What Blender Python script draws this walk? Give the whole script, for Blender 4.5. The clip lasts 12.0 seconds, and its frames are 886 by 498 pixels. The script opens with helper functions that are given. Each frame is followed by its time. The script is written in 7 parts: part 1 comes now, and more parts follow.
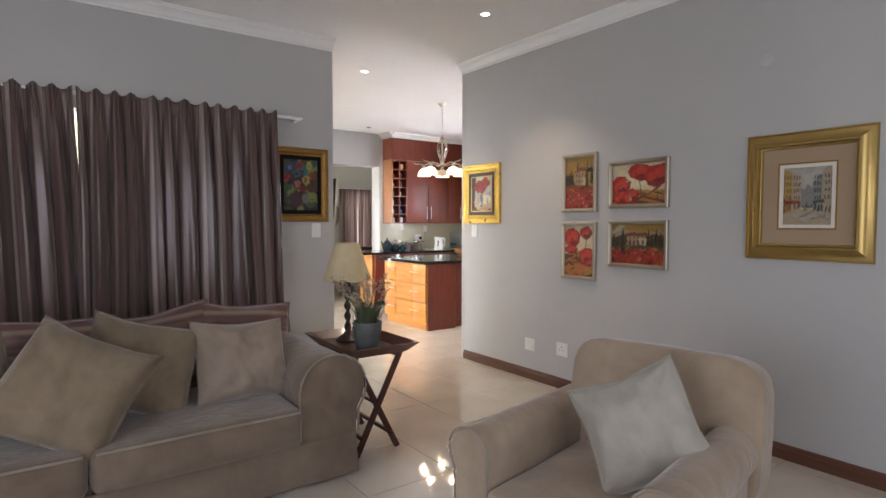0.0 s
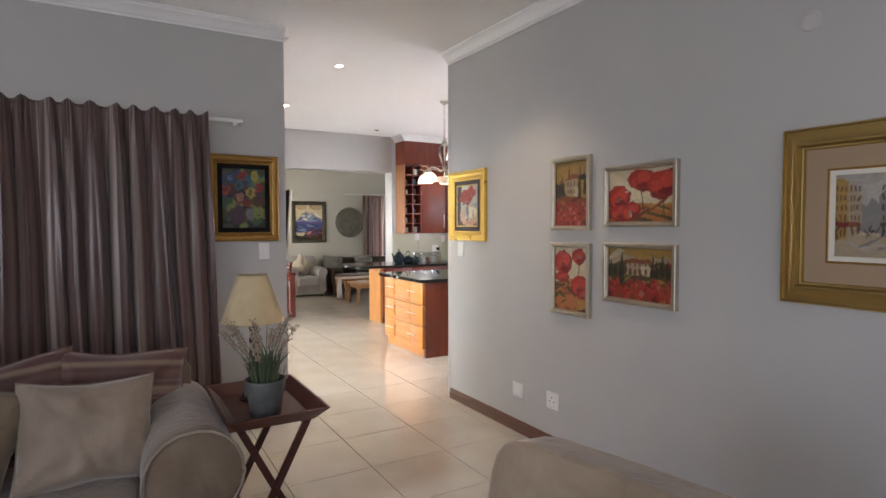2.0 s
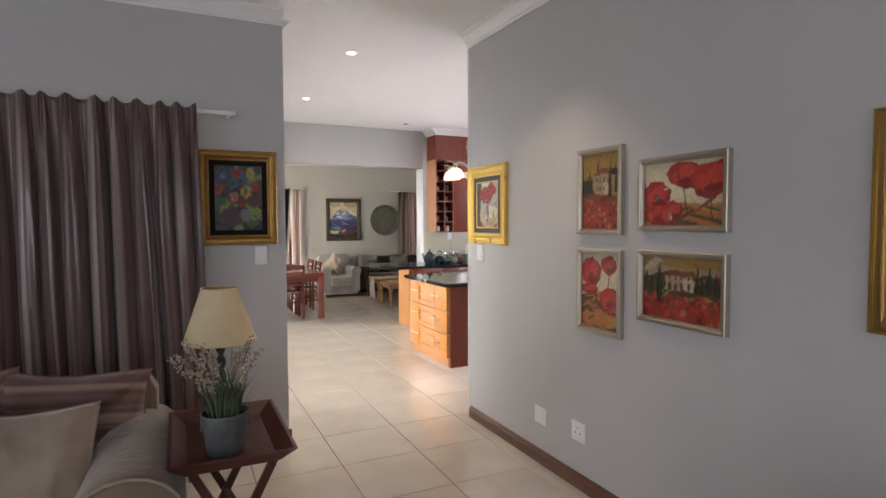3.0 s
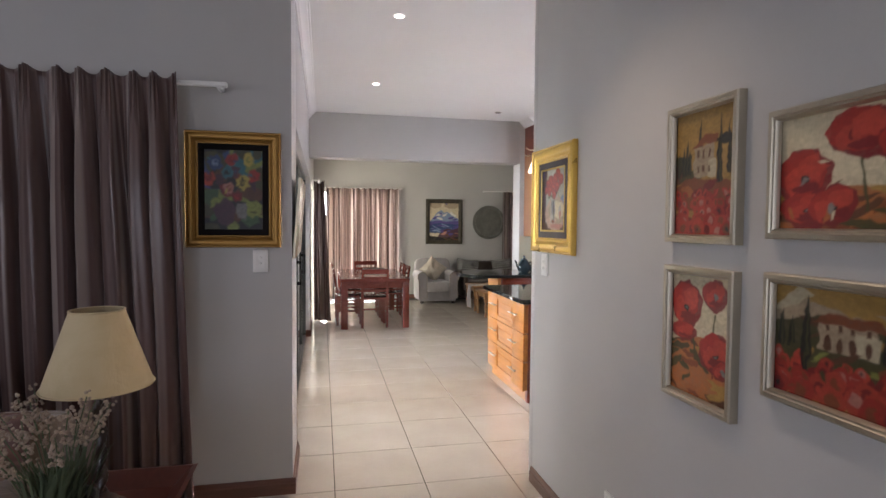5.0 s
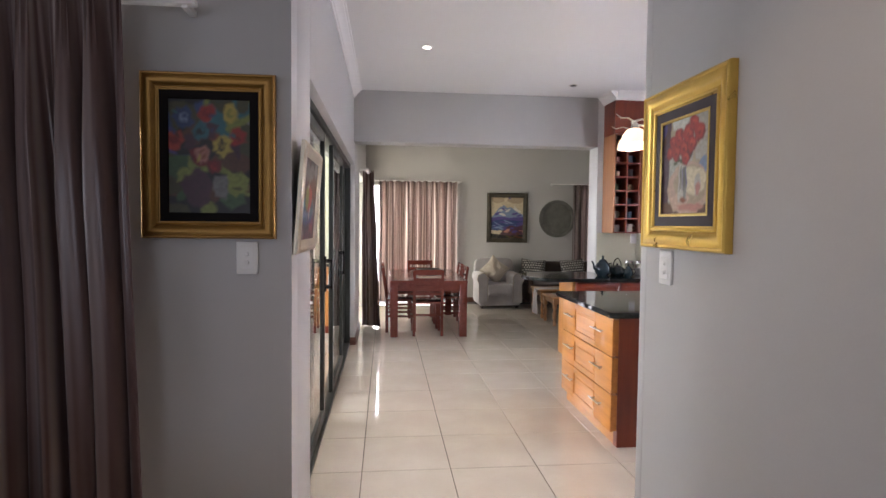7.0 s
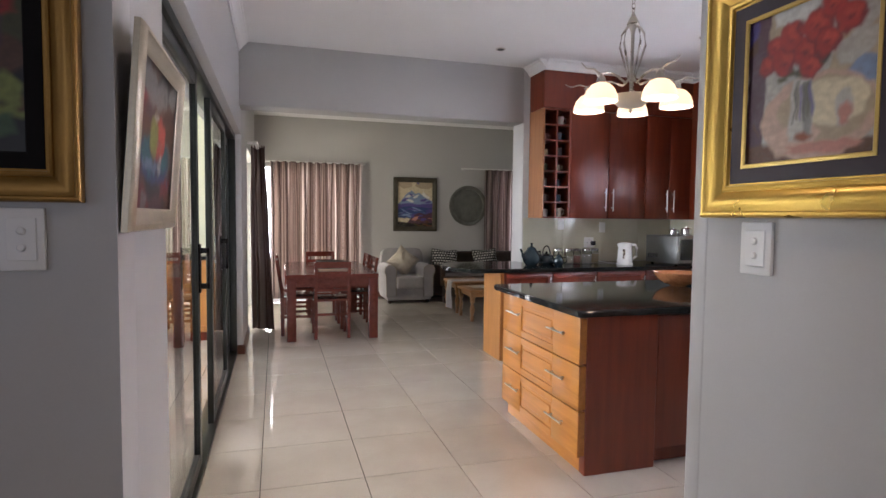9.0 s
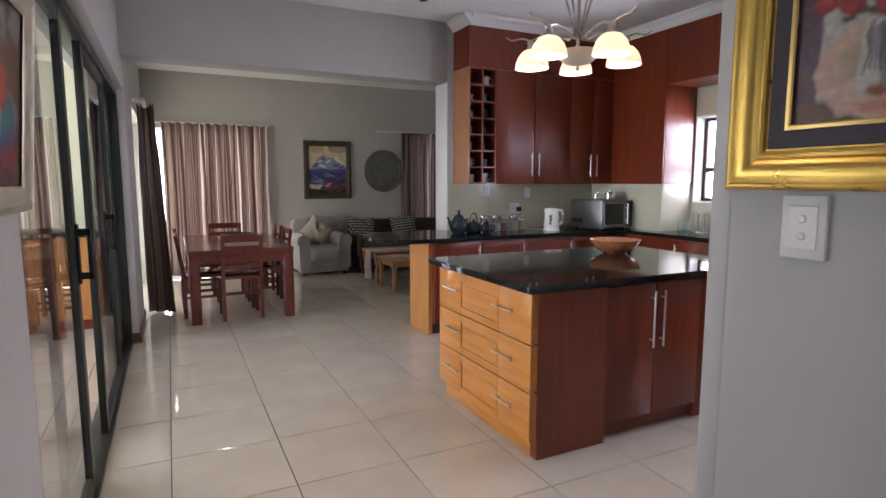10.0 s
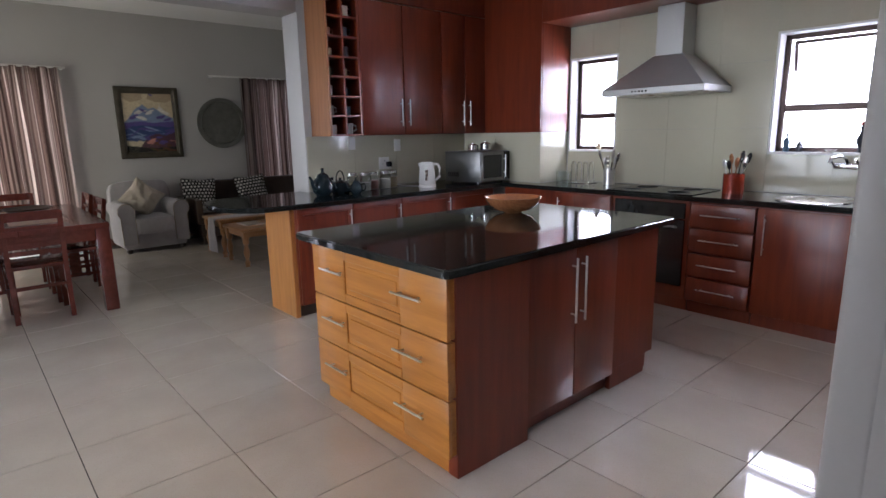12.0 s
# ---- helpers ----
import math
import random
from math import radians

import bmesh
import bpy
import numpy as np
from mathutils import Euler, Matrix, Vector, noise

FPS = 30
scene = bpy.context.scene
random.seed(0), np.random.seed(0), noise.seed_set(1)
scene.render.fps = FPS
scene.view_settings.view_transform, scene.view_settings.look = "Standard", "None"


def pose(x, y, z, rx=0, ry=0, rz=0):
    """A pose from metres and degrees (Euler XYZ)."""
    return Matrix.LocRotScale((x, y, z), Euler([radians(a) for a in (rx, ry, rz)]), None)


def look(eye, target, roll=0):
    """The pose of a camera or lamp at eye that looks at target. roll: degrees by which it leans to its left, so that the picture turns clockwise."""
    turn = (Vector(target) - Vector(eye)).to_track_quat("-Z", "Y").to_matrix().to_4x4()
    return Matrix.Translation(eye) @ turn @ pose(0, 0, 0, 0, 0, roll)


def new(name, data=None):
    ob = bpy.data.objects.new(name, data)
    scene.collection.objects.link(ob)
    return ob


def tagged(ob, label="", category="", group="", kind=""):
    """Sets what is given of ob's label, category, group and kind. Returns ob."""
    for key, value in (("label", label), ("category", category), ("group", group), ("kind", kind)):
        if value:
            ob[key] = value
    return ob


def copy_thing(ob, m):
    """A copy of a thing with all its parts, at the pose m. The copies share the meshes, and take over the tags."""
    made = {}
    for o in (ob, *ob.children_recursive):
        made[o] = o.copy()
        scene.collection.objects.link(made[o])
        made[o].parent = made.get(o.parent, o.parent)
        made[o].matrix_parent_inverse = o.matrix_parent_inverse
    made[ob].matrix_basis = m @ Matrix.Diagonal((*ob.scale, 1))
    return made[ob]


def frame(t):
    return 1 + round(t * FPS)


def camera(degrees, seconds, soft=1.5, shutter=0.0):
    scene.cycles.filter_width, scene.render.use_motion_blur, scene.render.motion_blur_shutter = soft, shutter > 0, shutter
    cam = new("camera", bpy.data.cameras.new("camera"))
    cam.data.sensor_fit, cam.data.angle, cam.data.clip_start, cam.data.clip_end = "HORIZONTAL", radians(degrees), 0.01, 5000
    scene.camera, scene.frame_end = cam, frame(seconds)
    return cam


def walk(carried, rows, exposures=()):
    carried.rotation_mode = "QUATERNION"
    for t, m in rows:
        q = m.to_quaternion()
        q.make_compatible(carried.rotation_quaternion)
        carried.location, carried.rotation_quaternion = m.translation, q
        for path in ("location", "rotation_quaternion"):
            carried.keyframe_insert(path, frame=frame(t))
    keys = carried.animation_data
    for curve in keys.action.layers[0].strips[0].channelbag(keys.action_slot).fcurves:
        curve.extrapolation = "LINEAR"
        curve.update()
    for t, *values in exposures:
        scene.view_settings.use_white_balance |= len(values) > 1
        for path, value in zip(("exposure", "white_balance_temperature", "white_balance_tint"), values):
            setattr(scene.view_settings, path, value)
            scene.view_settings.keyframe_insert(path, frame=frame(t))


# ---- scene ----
cam = camera(76.9, 12.0)
PATH = [
    (0, (0.945, 1.125, 1.407), (2.122, 2.740, 1.314), 0.08),
    (0.5, (1.213, 1.175, 1.446), (2.371, 2.803, 1.357), -0.02),
    (1, (1.486, 1.268, 1.468), (2.612, 2.918, 1.379), -0.17),
    (1.5, (1.725, 1.352, 1.511), (2.804, 3.033, 1.416), -0.28),
    (2, (1.986, 1.454, 1.530), (2.995, 3.179, 1.446), -0.14),
    (2.5, (2.205, 1.597, 1.560), (3.146, 3.359, 1.470), -0.12),
    (4.5, (3.104, 2.293, 1.579), (3.635, 4.218, 1.486), 0.04),
    (5, (3.283, 2.512, 1.553), (3.706, 4.465, 1.466), 0.48),
    (5.5, (3.413, 2.762, 1.536), (3.733, 4.734, 1.444), 0.45),
    (6, (3.482, 3.025, 1.499), (3.720, 5.009, 1.416), 0.30),
    (6.5, (3.495, 3.271, 1.497), (3.695, 5.259, 1.408), 0.56),
    (8.5, (3.437, 4.240, 1.404), (3.846, 6.195, 1.324), 0.75),
    (9, (3.437, 4.448, 1.395), (4.011, 6.360, 1.282), 0.61),
    (9.5, (3.441, 4.644, 1.409), (4.167, 6.498, 1.228), 0.11),
    (10, (3.411, 4.828, 1.418), (4.284, 6.611, 1.18), 0.0),
    (10.5, (3.438, 5.023, 1.412), (4.426, 6.737, 1.119), -0.2),
    (11, (3.487, 5.21, 1.415), (4.584, 6.848, 1.075), -0.5),
    (11.5, (3.549, 5.373, 1.418), (4.744, 6.932, 1.044), -0.7),
    (12, (3.63, 5.519, 1.415), (4.919, 6.992, 1.006), -1.1),
]
walk(cam, [(t, look(eye, target, roll)) for t, eye, target, roll in PATH], [(0.0, 0.66, 6350, 22), (2.5, 0.52, 6300, 23), (5.5, 0.16, 6120, 26), (8.5, -0.20, 6080, 27), (10.5, -0.64, 5930, 27), (11.5, -0.70, 5790, 26), (12.0, -0.90, 5740, 26)])

# ---- light ----
world = bpy.data.worlds.new("sky")
scene.world = world
world.use_nodes = True
wn = world.node_tree.nodes
sky = wn.new("ShaderNodeTexSky")
sky.sky_type = "NISHITA"
sky.sun_disc = False
sky.sun_elevation = radians(55)
sky.sun_rotation = radians(60)
world.node_tree.links.new(sky.outputs[0], wn["Background"].inputs[0])
wn["Background"].inputs[1].default_value = 0.12

sun_data = bpy.data.lights.new("sun", "SUN")
sun_data.energy, sun_data.angle, sun_data.color = 2.5, radians(0.6), (1, 0.95, 0.88)
sun_ob = new("sun", sun_data)
sun_ob.matrix_world = look((20, 12, 25), (0, 0, 0))


def area_light(name, eye, target, sx, sy, watts, color=(1, 1, 1)):
    d = bpy.data.lights.new(name, "AREA")
    d.shape, d.size, d.size_y, d.energy, d.color = "RECTANGLE", sx, sy, watts, color
    ob = new(name, d)
    ob.matrix_world = look(eye, target)
    return ob


DAY = (0.9, 0.96, 1.0)
# daylight in the openings: living room window behind the walk, sunroom window, kitchen and dining windows
area_light("daylight_living", (1.5, -2.35, 1.5), (1.5, 2, 1.4), 3.6, 2.0, 40, DAY)
area_light("daylight_living", (-2.35, 1.5, 1.5), (2, 1.5, 1.4), 3.0, 2.0, 47, DAY)
area_light("daylight_sunroom", (-2.3, 8.5, 1.5), (3, 8.5, 1.2), 4.6, 2.2, 550, (0.90, 1.0, 0.95))
area_light("daylight_kitchen", (8.62, 8.74, 1.67), (6, 8.74, 1.4), 0.5, 0.86, 48, DAY)
area_light("daylight_kitchen", (8.62, 6.7, 1.64), (6, 6.7, 1.4), 0.9, 0.86, 80, DAY)
area_light("daylight_dining", (4.05, 14.45, 1.15), (4.05, 12, 1.0), 1.6, 2.2, 108, (1.0, 0.99, 0.72))
area_light("daylight_dining", (2.85, 12.6, 1.15), (5, 12.6, 1.0), 1.5, 2.0, 48, (1.0, 0.99, 0.72))

# ---- materials ----


def node_mat(name):
    m = bpy.data.materials.new(name)
    m.use_nodes = True
    nt = m.node_tree
    return m, nt, nt.nodes["Principled BSDF"]


def add(nt, kind, **sets):
    n = nt.nodes.new(kind)
    for k, v in sets.items():
        n.inputs[k].default_value = v
    return n


def mixer(nt, fac, a, b):
    """A colour mix; each of fac, a and b is a socket or a value."""
    n = nt.nodes.new("ShaderNodeMix")
    n.data_type = "RGBA"
    for i, v in ((0, fac), (6, a), (7, b)):
        if isinstance(v, bpy.types.NodeSocket):
            nt.links.new(v, n.inputs[i])
        else:
            n.inputs[i].default_value = v if i == 0 else (*v, 1)
    return n.outputs[2]


def ramp(nt, fac, lo, hi):
    n = nt.nodes.new("ShaderNodeMapRange")
    n.inputs[1].default_value, n.inputs[2].default_value = lo, hi
    nt.links.new(fac, n.inputs[0])
    return n.outputs[0]


def coords(nt, stretch=(1, 1, 1), spin=(0, 0, 0)):
    tc = nt.nodes.new("ShaderNodeTexCoord")
    mp = nt.nodes.new("ShaderNodeMapping")
    mp.inputs["Scale"].default_value = stretch
    mp.inputs["Rotation"].default_value = [radians(a) for a in spin]
    nt.links.new(tc.outputs["Object"], mp.inputs[0])
    return mp.outputs[0]


def noise_tex(nt, vec, scale, detail=4, rough=0.55, distortion=0.0):
    n = add(nt, "ShaderNodeTexNoise", Scale=scale, Detail=detail, Roughness=rough, Distortion=distortion)
    nt.links.new(vec, n.inputs["Vector"])
    return n.outputs["Fac"]


def bump(nt, bsdf, height, strength, distance=0.002):
    b = add(nt, "ShaderNodeBump", Strength=strength, Distance=distance)
    nt.links.new(height, b.inputs["Height"])
    nt.links.new(b.outputs[0], bsdf.inputs["Normal"])


def plain(name, color, rough=0.5, metal=0.0, vary=0.12, big=3.0, fine=60.0, bumps=0.15, gloss_vary=0.08, spec=0.5):
    """Colour with broad and fine variation, uneven gloss and a slight relief."""
    m, nt, b = node_mat(name)
    vec = coords(nt)
    broad, grain = noise_tex(nt, vec, big, 3), noise_tex(nt, vec, fine, 3)
    dark = tuple(c * (1 - vary) for c in color)
    lite = tuple(min(1, c * (1 + vary)) for c in color)
    c1 = mixer(nt, ramp(nt, broad, 0.3, 0.7), dark, lite)
    c2 = mixer(nt, ramp(nt, grain, 0.35, 0.65), tuple(c * (1 - vary * 0.5) for c in color), tuple(min(1, c * (1 + vary * 0.5)) for c in color))
    nt.links.new(mixer(nt, 0.35, c1, c2), b.inputs["Base Color"])
    r = nt.nodes.new("ShaderNodeMapRange")
    r.inputs[3].default_value, r.inputs[4].default_value = max(0.02, rough - gloss_vary), min(1, rough + gloss_vary)
    nt.links.new(broad, r.inputs[0])
    nt.links.new(r.outputs[0], b.inputs["Roughness"])
    b.inputs["Metallic"].default_value = metal
    b.inputs["Specular IOR Level"].default_value = spec
    if bumps:
        bump(nt, b, grain, bumps)
    return m


def wood(name, dark, lite, rough=0.35, grain_axis=2, scale=1.0, coat=0.0):
    """Wood with long fibres along one axis and broad bands of tone."""
    m, nt, b = node_mat(name)
    st = [9.0, 9.0, 9.0]
    st[grain_axis] = 0.7
    vec = coords(nt, [s * scale for s in st])
    fibre = noise_tex(nt, vec, 3.0, 6, 0.65, 0.6)
    st2 = [2.2, 2.2, 2.2]
    st2[grain_axis] = 0.35
    band = noise_tex(nt, coords(nt, [s * scale for s in st2]), 2.0, 3, 0.5, 0.8)
    oi = nt.nodes.new("ShaderNodeObjectInfo")
    c = mixer(nt, ramp(nt, fibre, 0.3, 0.7), dark, lite)
    mid = tuple((a + e) / 2 for a, e in zip(dark, lite))
    c = mixer(nt, ramp(nt, band, 0.35, 0.7), c, mixer(nt, 0.5, c, mid))
    c = mixer(nt, oi.outputs["Random"], c, mixer(nt, 0.22, c, lite))
    nt.links.new(c, b.inputs["Base Color"])
    b.inputs["Roughness"].default_value = rough
    b.inputs["Coat Weight"].default_value = coat
    b.inputs["Coat Roughness"].default_value = 0.12
    bump(nt, b, fibre, 0.12, 0.001)
    return m


def cloth(name, dark, lite, weave=900.0, sheen=0.3, blotch=4.0, rough=0.9):
    """Woven cloth with worn, brushed patches."""
    m, nt, b = node_mat(name)
    vec = coords(nt)
    patch = noise_tex(nt, vec, blotch, 5, 0.6, 0.4)
    fine = noise_tex(nt, vec, weave, 2)
    c = mixer(nt, ramp(nt, patch, 0.3, 0.72), dark, lite)
    c = mixer(nt, ramp(nt, fine, 0.2, 0.8), mixer(nt, 0.82, dark, c), c)
    nt.links.new(c, b.inputs["Base Color"])
    b.inputs["Roughness"].default_value = rough
    b.inputs["Sheen Weight"].default_value = sheen
    b.inputs["Sheen Roughness"].default_value = 0.4
    wrinkle = nt.nodes.new("ShaderNodeMath")
    wrinkle.operation = "MULTIPLY_ADD"
    wrinkle.inputs[1].default_value = 0.35
    nt.links.new(noise_tex(nt, vec, 38, 5), wrinkle.inputs[0])
    nt.links.new(noise_tex(nt, coords(nt, (1.0, 1.0, 0.55), (0, 28, 15)), 8, 3, 0.5, 1.6), wrinkle.inputs[2])
    bump(nt, b, wrinkle.outputs[0], 0.4, 0.014)
    return m


def granite():
    m, nt, b = node_mat("black_granite")
    vec = coords(nt)
    v = add(nt, "ShaderNodeTexVoronoi", Scale=260.0)
    nt.links.new(vec, v.inputs["Vector"])
    spots = noise_tex(nt, vec, 320, 2)
    c = mixer(nt, ramp(nt, spots, 0.52, 0.72), (0.006, 0.008, 0.008), (0.05, 0.055, 0.05))
    c = mixer(nt, ramp(nt, noise_tex(nt, vec, 40, 3), 0.4, 0.7), c, (0.012, 0.014, 0.013))
    nt.links.new(c, b.inputs["Base Color"])
    b.inputs["Roughness"].default_value = 0.06
    return m


def floor_tile_mat():
    m, nt, b = node_mat("polished_porcelain")
    oi = nt.nodes.new("ShaderNodeObjectInfo")
    vec = coords(nt)
    cloud = noise_tex(nt, vec, 2.5, 5, 0.6, 0.5)
    speck = noise_tex(nt, vec, 140, 3)
    c = mixer(nt, ramp(nt, cloud, 0.3, 0.7), (0.47, 0.42, 0.35), (0.55, 0.50, 0.43))
    c = mixer(nt, ramp(nt, speck, 0.55, 0.8), c, (0.42, 0.37, 0.295))
    c = mixer(nt, oi.outputs["Random"], c, mixer(nt, 0.3, c, (0.58, 0.53, 0.455)))
    nt.links.new(c, b.inputs["Base Color"])
    b.inputs["Roughness"].default_value = 0.05
    b.inputs["IOR"].default_value = 1.95
    bump(nt, b, noise_tex(nt, vec, 3, 2), 0.03, 0.002)
    return m


def glass(name, tint=(1, 1, 1), rough=0.0):
    m, nt, b = node_mat(name)
    b.inputs["Base Color"].default_value = (*tint, 1)
    b.inputs["Transmission Weight"].default_value = 1
    b.inputs["Roughness"].default_value = rough
    b.inputs["IOR"].default_value = 1.45
    return m


def glow(name, color, strength):
    m, nt, b = node_mat(name)
    b.inputs["Base Color"].default_value = (0.9, 0.9, 0.88, 1)
    b.inputs["Emission Color"].default_value = (*color, 1)
    b.inputs["Emission Strength"].default_value = strength
    return m


def striped(name, colors, axis_scale, axis="X", sheen=0.4, rough=0.55, translucent=0.0):
    """Satin cloth with bands of several tones across one axis."""
    m, nt, b = node_mat(name)
    tc = nt.nodes.new("ShaderNodeUVMap")
    sep = nt.nodes.new("ShaderNodeSeparateXYZ")
    nt.links.new(tc.outputs[0], sep.inputs[0])
    n = add(nt, "ShaderNodeTexNoise", Scale=axis_scale, Detail=2.0, Roughness=0.5)
    n.noise_dimensions = "1D"
    nt.links.new(sep.outputs[axis], n.inputs["W"])
    cr = nt.nodes.new("ShaderNodeValToRGB")
    cr.color_ramp.interpolation = "EASE"
    while len(cr.color_ramp.elements) < len(colors):
        cr.color_ramp.elements.new(0.5)
    for i, (e, col) in enumerate(zip(cr.color_ramp.elements, colors)):
        e.position, e.color = 0.32 + 0.36 * i / (len(colors) - 1), (*col, 1)
    nt.links.new(n.outputs["Fac"], cr.inputs[0])
    nt.links.new(cr.outputs[0], b.inputs["Base Color"])
    b.inputs["Roughness"].default_value = rough
    b.inputs["Sheen Weight"].default_value = sheen
    bump(nt, b, noise_tex(nt, coords(nt), 240, 3), 0.12, 0.001)
    if translucent:
        tr = nt.nodes.new("ShaderNodeBsdfTranslucent")
        nt.links.new(cr.outputs[0], tr.inputs[0])
        ms = nt.nodes.new("ShaderNodeMixShader")
        ms.inputs[0].default_value = translucent
        nt.links.new(b.outputs[0], ms.inputs[1])
        nt.links.new(tr.outputs[0], ms.inputs[2])
        nt.links.new(ms.outputs[0], nt.nodes["Material Output"].inputs[0])
    return m


WALL = plain("grey_wall_paint", (0.458, 0.448, 0.432), 0.5, vary=0.05, big=1.2, fine=180, bumps=0.10)
WALL_YELLOW = plain("pale_yellow_paint", (0.62, 0.60, 0.42), 0.6, vary=0.05, big=1.2, fine=180, bumps=0.1)
CEIL = plain("white_ceiling_paint", (0.80, 0.79, 0.77), 0.8, vary=0.03, big=1.0, fine=150, bumps=0.08)
TRIM = plain("white_moulding_paint", (0.80, 0.79, 0.77), 0.45, vary=0.03, bumps=0.05)
TILE = floor_tile_mat()
GROUT = plain("grey_grout", (0.05, 0.04, 0.03), 0.9, vary=0.25, big=6)
BASE = wood("baseboard_wood", (0.07, 0.025, 0.015), (0.15, 0.06, 0.035), 0.35, 1)
BASE_X = wood("baseboard_wood_x", (0.07, 0.025, 0.015), (0.15, 0.06, 0.035), 0.35, 0)
CHERRY = wood("cherry_cabinet_wood", (0.095, 0.0120, 0.0032), (0.190, 0.030, 0.007), 0.33, 2, 0.8, 0.14)
HONEY = wood("honey_wood", (0.31, 0.105, 0.012), (0.54, 0.215, 0.034), 0.32, 1, 0.8, 0.25)
HONEY_Z = wood("honey_wood_upright", (0.30, 0.115, 0.024), (0.50, 0.22, 0.058), 0.32, 2, 0.8, 0.25)
MAHOG = wood("mahogany", (0.040, 0.010, 0.007), (0.085, 0.021, 0.014), 0.42, 1, 1.0, 0.12)
DINING = wood("red_stained_wood", (0.085, 0.017, 0.012), (0.17, 0.04, 0.028), 0.22, 1, 0.8, 0.4)
PINE = wood("brown_pine", (0.22, 0.10, 0.035), (0.38, 0.19, 0.075), 0.35, 0, 0.9, 0.2)
DARKWOOD = wood("dark_frame_wood", (0.02, 0.012, 0.008), (0.05, 0.03, 0.02), 0.4, 0)
BOWLWOOD = wood("turned_bowl_wood", (0.19, 0.06, 0.022), (0.42, 0.18, 0.07), 0.25, 0, 2.5, 0.4)
GRANITE = granite()
# One suede, painted darker for the shaded sofa, lighter for the lit armchair.
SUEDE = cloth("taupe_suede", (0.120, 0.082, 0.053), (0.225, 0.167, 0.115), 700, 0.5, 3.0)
SUEDE_LIT = cloth("taupe_suede_lit", (0.26, 0.185, 0.12), (0.45, 0.345, 0.245), 700, 0.5, 3.0)
SUEDE_LT = cloth("pale_suede", (0.21, 0.158, 0.115), (0.33, 0.26, 0.195), 700, 0.5, 4.0)
SUEDE_GREEN = cloth("celadon_cushion", (0.31, 0.28, 0.225), (0.41, 0.375, 0.31), 700, 0.4, 5.0)
SUEDE_BROWN = cloth("tan_cushion", (0.15, 0.106, 0.064), (0.265, 0.198, 0.125), 700, 0.5, 4.0)
PIPING = cloth("piping_cord", (0.22, 0.18, 0.14), (0.32, 0.27, 0.22), 500, 0.2, 8.0)
GREYSOFA = cloth("grey_upholstery", (0.26, 0.245, 0.25), (0.37, 0.35, 0.355), 500, 0.3, 3.0)
STRIPE = striped("striped_back_cushion", [(0.05, 0.02, 0.016), (0.15, 0.075, 0.05), (0.09, 0.035, 0.028), (0.22, 0.15, 0.10)], 9, "Y")
# Stripe tones also paint the satin's highlights and the dark of its folds.
CURTAIN = striped("satin_curtain", [(0.070, 0.034, 0.030), (0.15, 0.098, 0.086), (0.095, 0.050, 0.043), (0.29, 0.225, 0.20)], 9, "X", 0.25, 0.27, 0.06)
# Pale and dark bands paint in daylight glowing between the folds.
CURTAIN_BACKLIT = striped("backlit_satin_curtain", [(0.10, 0.065, 0.056), (0.34, 0.27, 0.245), (0.13, 0.09, 0.08), (0.62, 0.55, 0.52)], 14, "X", 0.2, 0.42, 0.55)
GOLD = plain("gilded_frame", (0.62, 0.40, 0.09), 0.30, 0.8, 0.12, 8, 120, 0.06)
GOLD_DK = plain("antique_gilt", (0.29, 0.155, 0.035), 0.36, 0.7, 0.2, 10, 120, 0.08)
GOLD_PALE = plain("pale_gilt", (0.42, 0.285, 0.095), 0.33, 0.8, 0.1, 8, 120, 0.06)
SILVER = plain("silver_leaf_frame", (0.47, 0.42, 0.33), 0.36, 0.85, 0.07, 14, 160, 0.03)
DARKFRAME = plain("dark_bronze_frame", (0.075, 0.065, 0.045), 0.45, 0.4, 0.3, 12, 120, 0.3)
STEEL = plain("brushed_steel", (0.58, 0.57, 0.55), 0.3, 1.0, 0.08, 6, 200, 0.1)
CHROME = plain("chrome", (0.75, 0.75, 0.74), 0.12, 1.0, 0.04, 6, 90, 0.02)
NICKEL = plain("satin_nickel", (0.50, 0.46, 0.40), 0.28, 1.0, 0.1, 8, 120, 0.05)
ZINC = plain("weathered_zinc", (0.14, 0.15, 0.14), 0.45, 0.4, 0.35, 14, 80, 0.4)
ALU = plain("charcoal_aluminium", (0.05, 0.055, 0.05), 0.35, 0.6, 0.1, 6, 120, 0.05)
BRONZE_ALU = plain("bronze_aluminium", (0.06, 0.035, 0.028), 0.4, 0.5, 0.1, 6, 120, 0.05)
PLASTIC = plain("white_plastic", (0.74, 0.73, 0.70), 0.35, 0, 0.03, 4, 100, 0.02)
BLACK = plain("black_plastic", (0.012, 0.012, 0.013), 0.25, 0, 0.1, 5, 100, 0.05)
SPLASH = plain("gloss_wall_tile", (0.52, 0.495, 0.375), 0.06, 0, 0.04, 2, 60, 0.03)
ENAMEL = plain("slate_blue_enamel", (0.016, 0.028, 0.034), 0.12, 0.1, 0.15, 8, 60, 0.05)
RED_POT = plain("red_enamel", (0.26, 0.03, 0.012), 0.2, 0.2, 0.12, 8, 60, 0.03)
LINEN = cloth("lamp_linen", (0.50, 0.39, 0.22), (0.60, 0.49, 0.30), 600, 0.1, 6.0)
LEAF = plain("sage_leaf", (0.075, 0.10, 0.05), 0.7, 0, 0.3, 20, 80, 0.1)
LAVENDER = plain("dry_flower", (0.32, 0.25, 0.19), 0.8, 0, 0.3, 30, 120, 0.2)
SOIL = plain("potting_soil", (0.03, 0.022, 0.016), 0.95, 0, 0.3, 30, 120, 0.4)
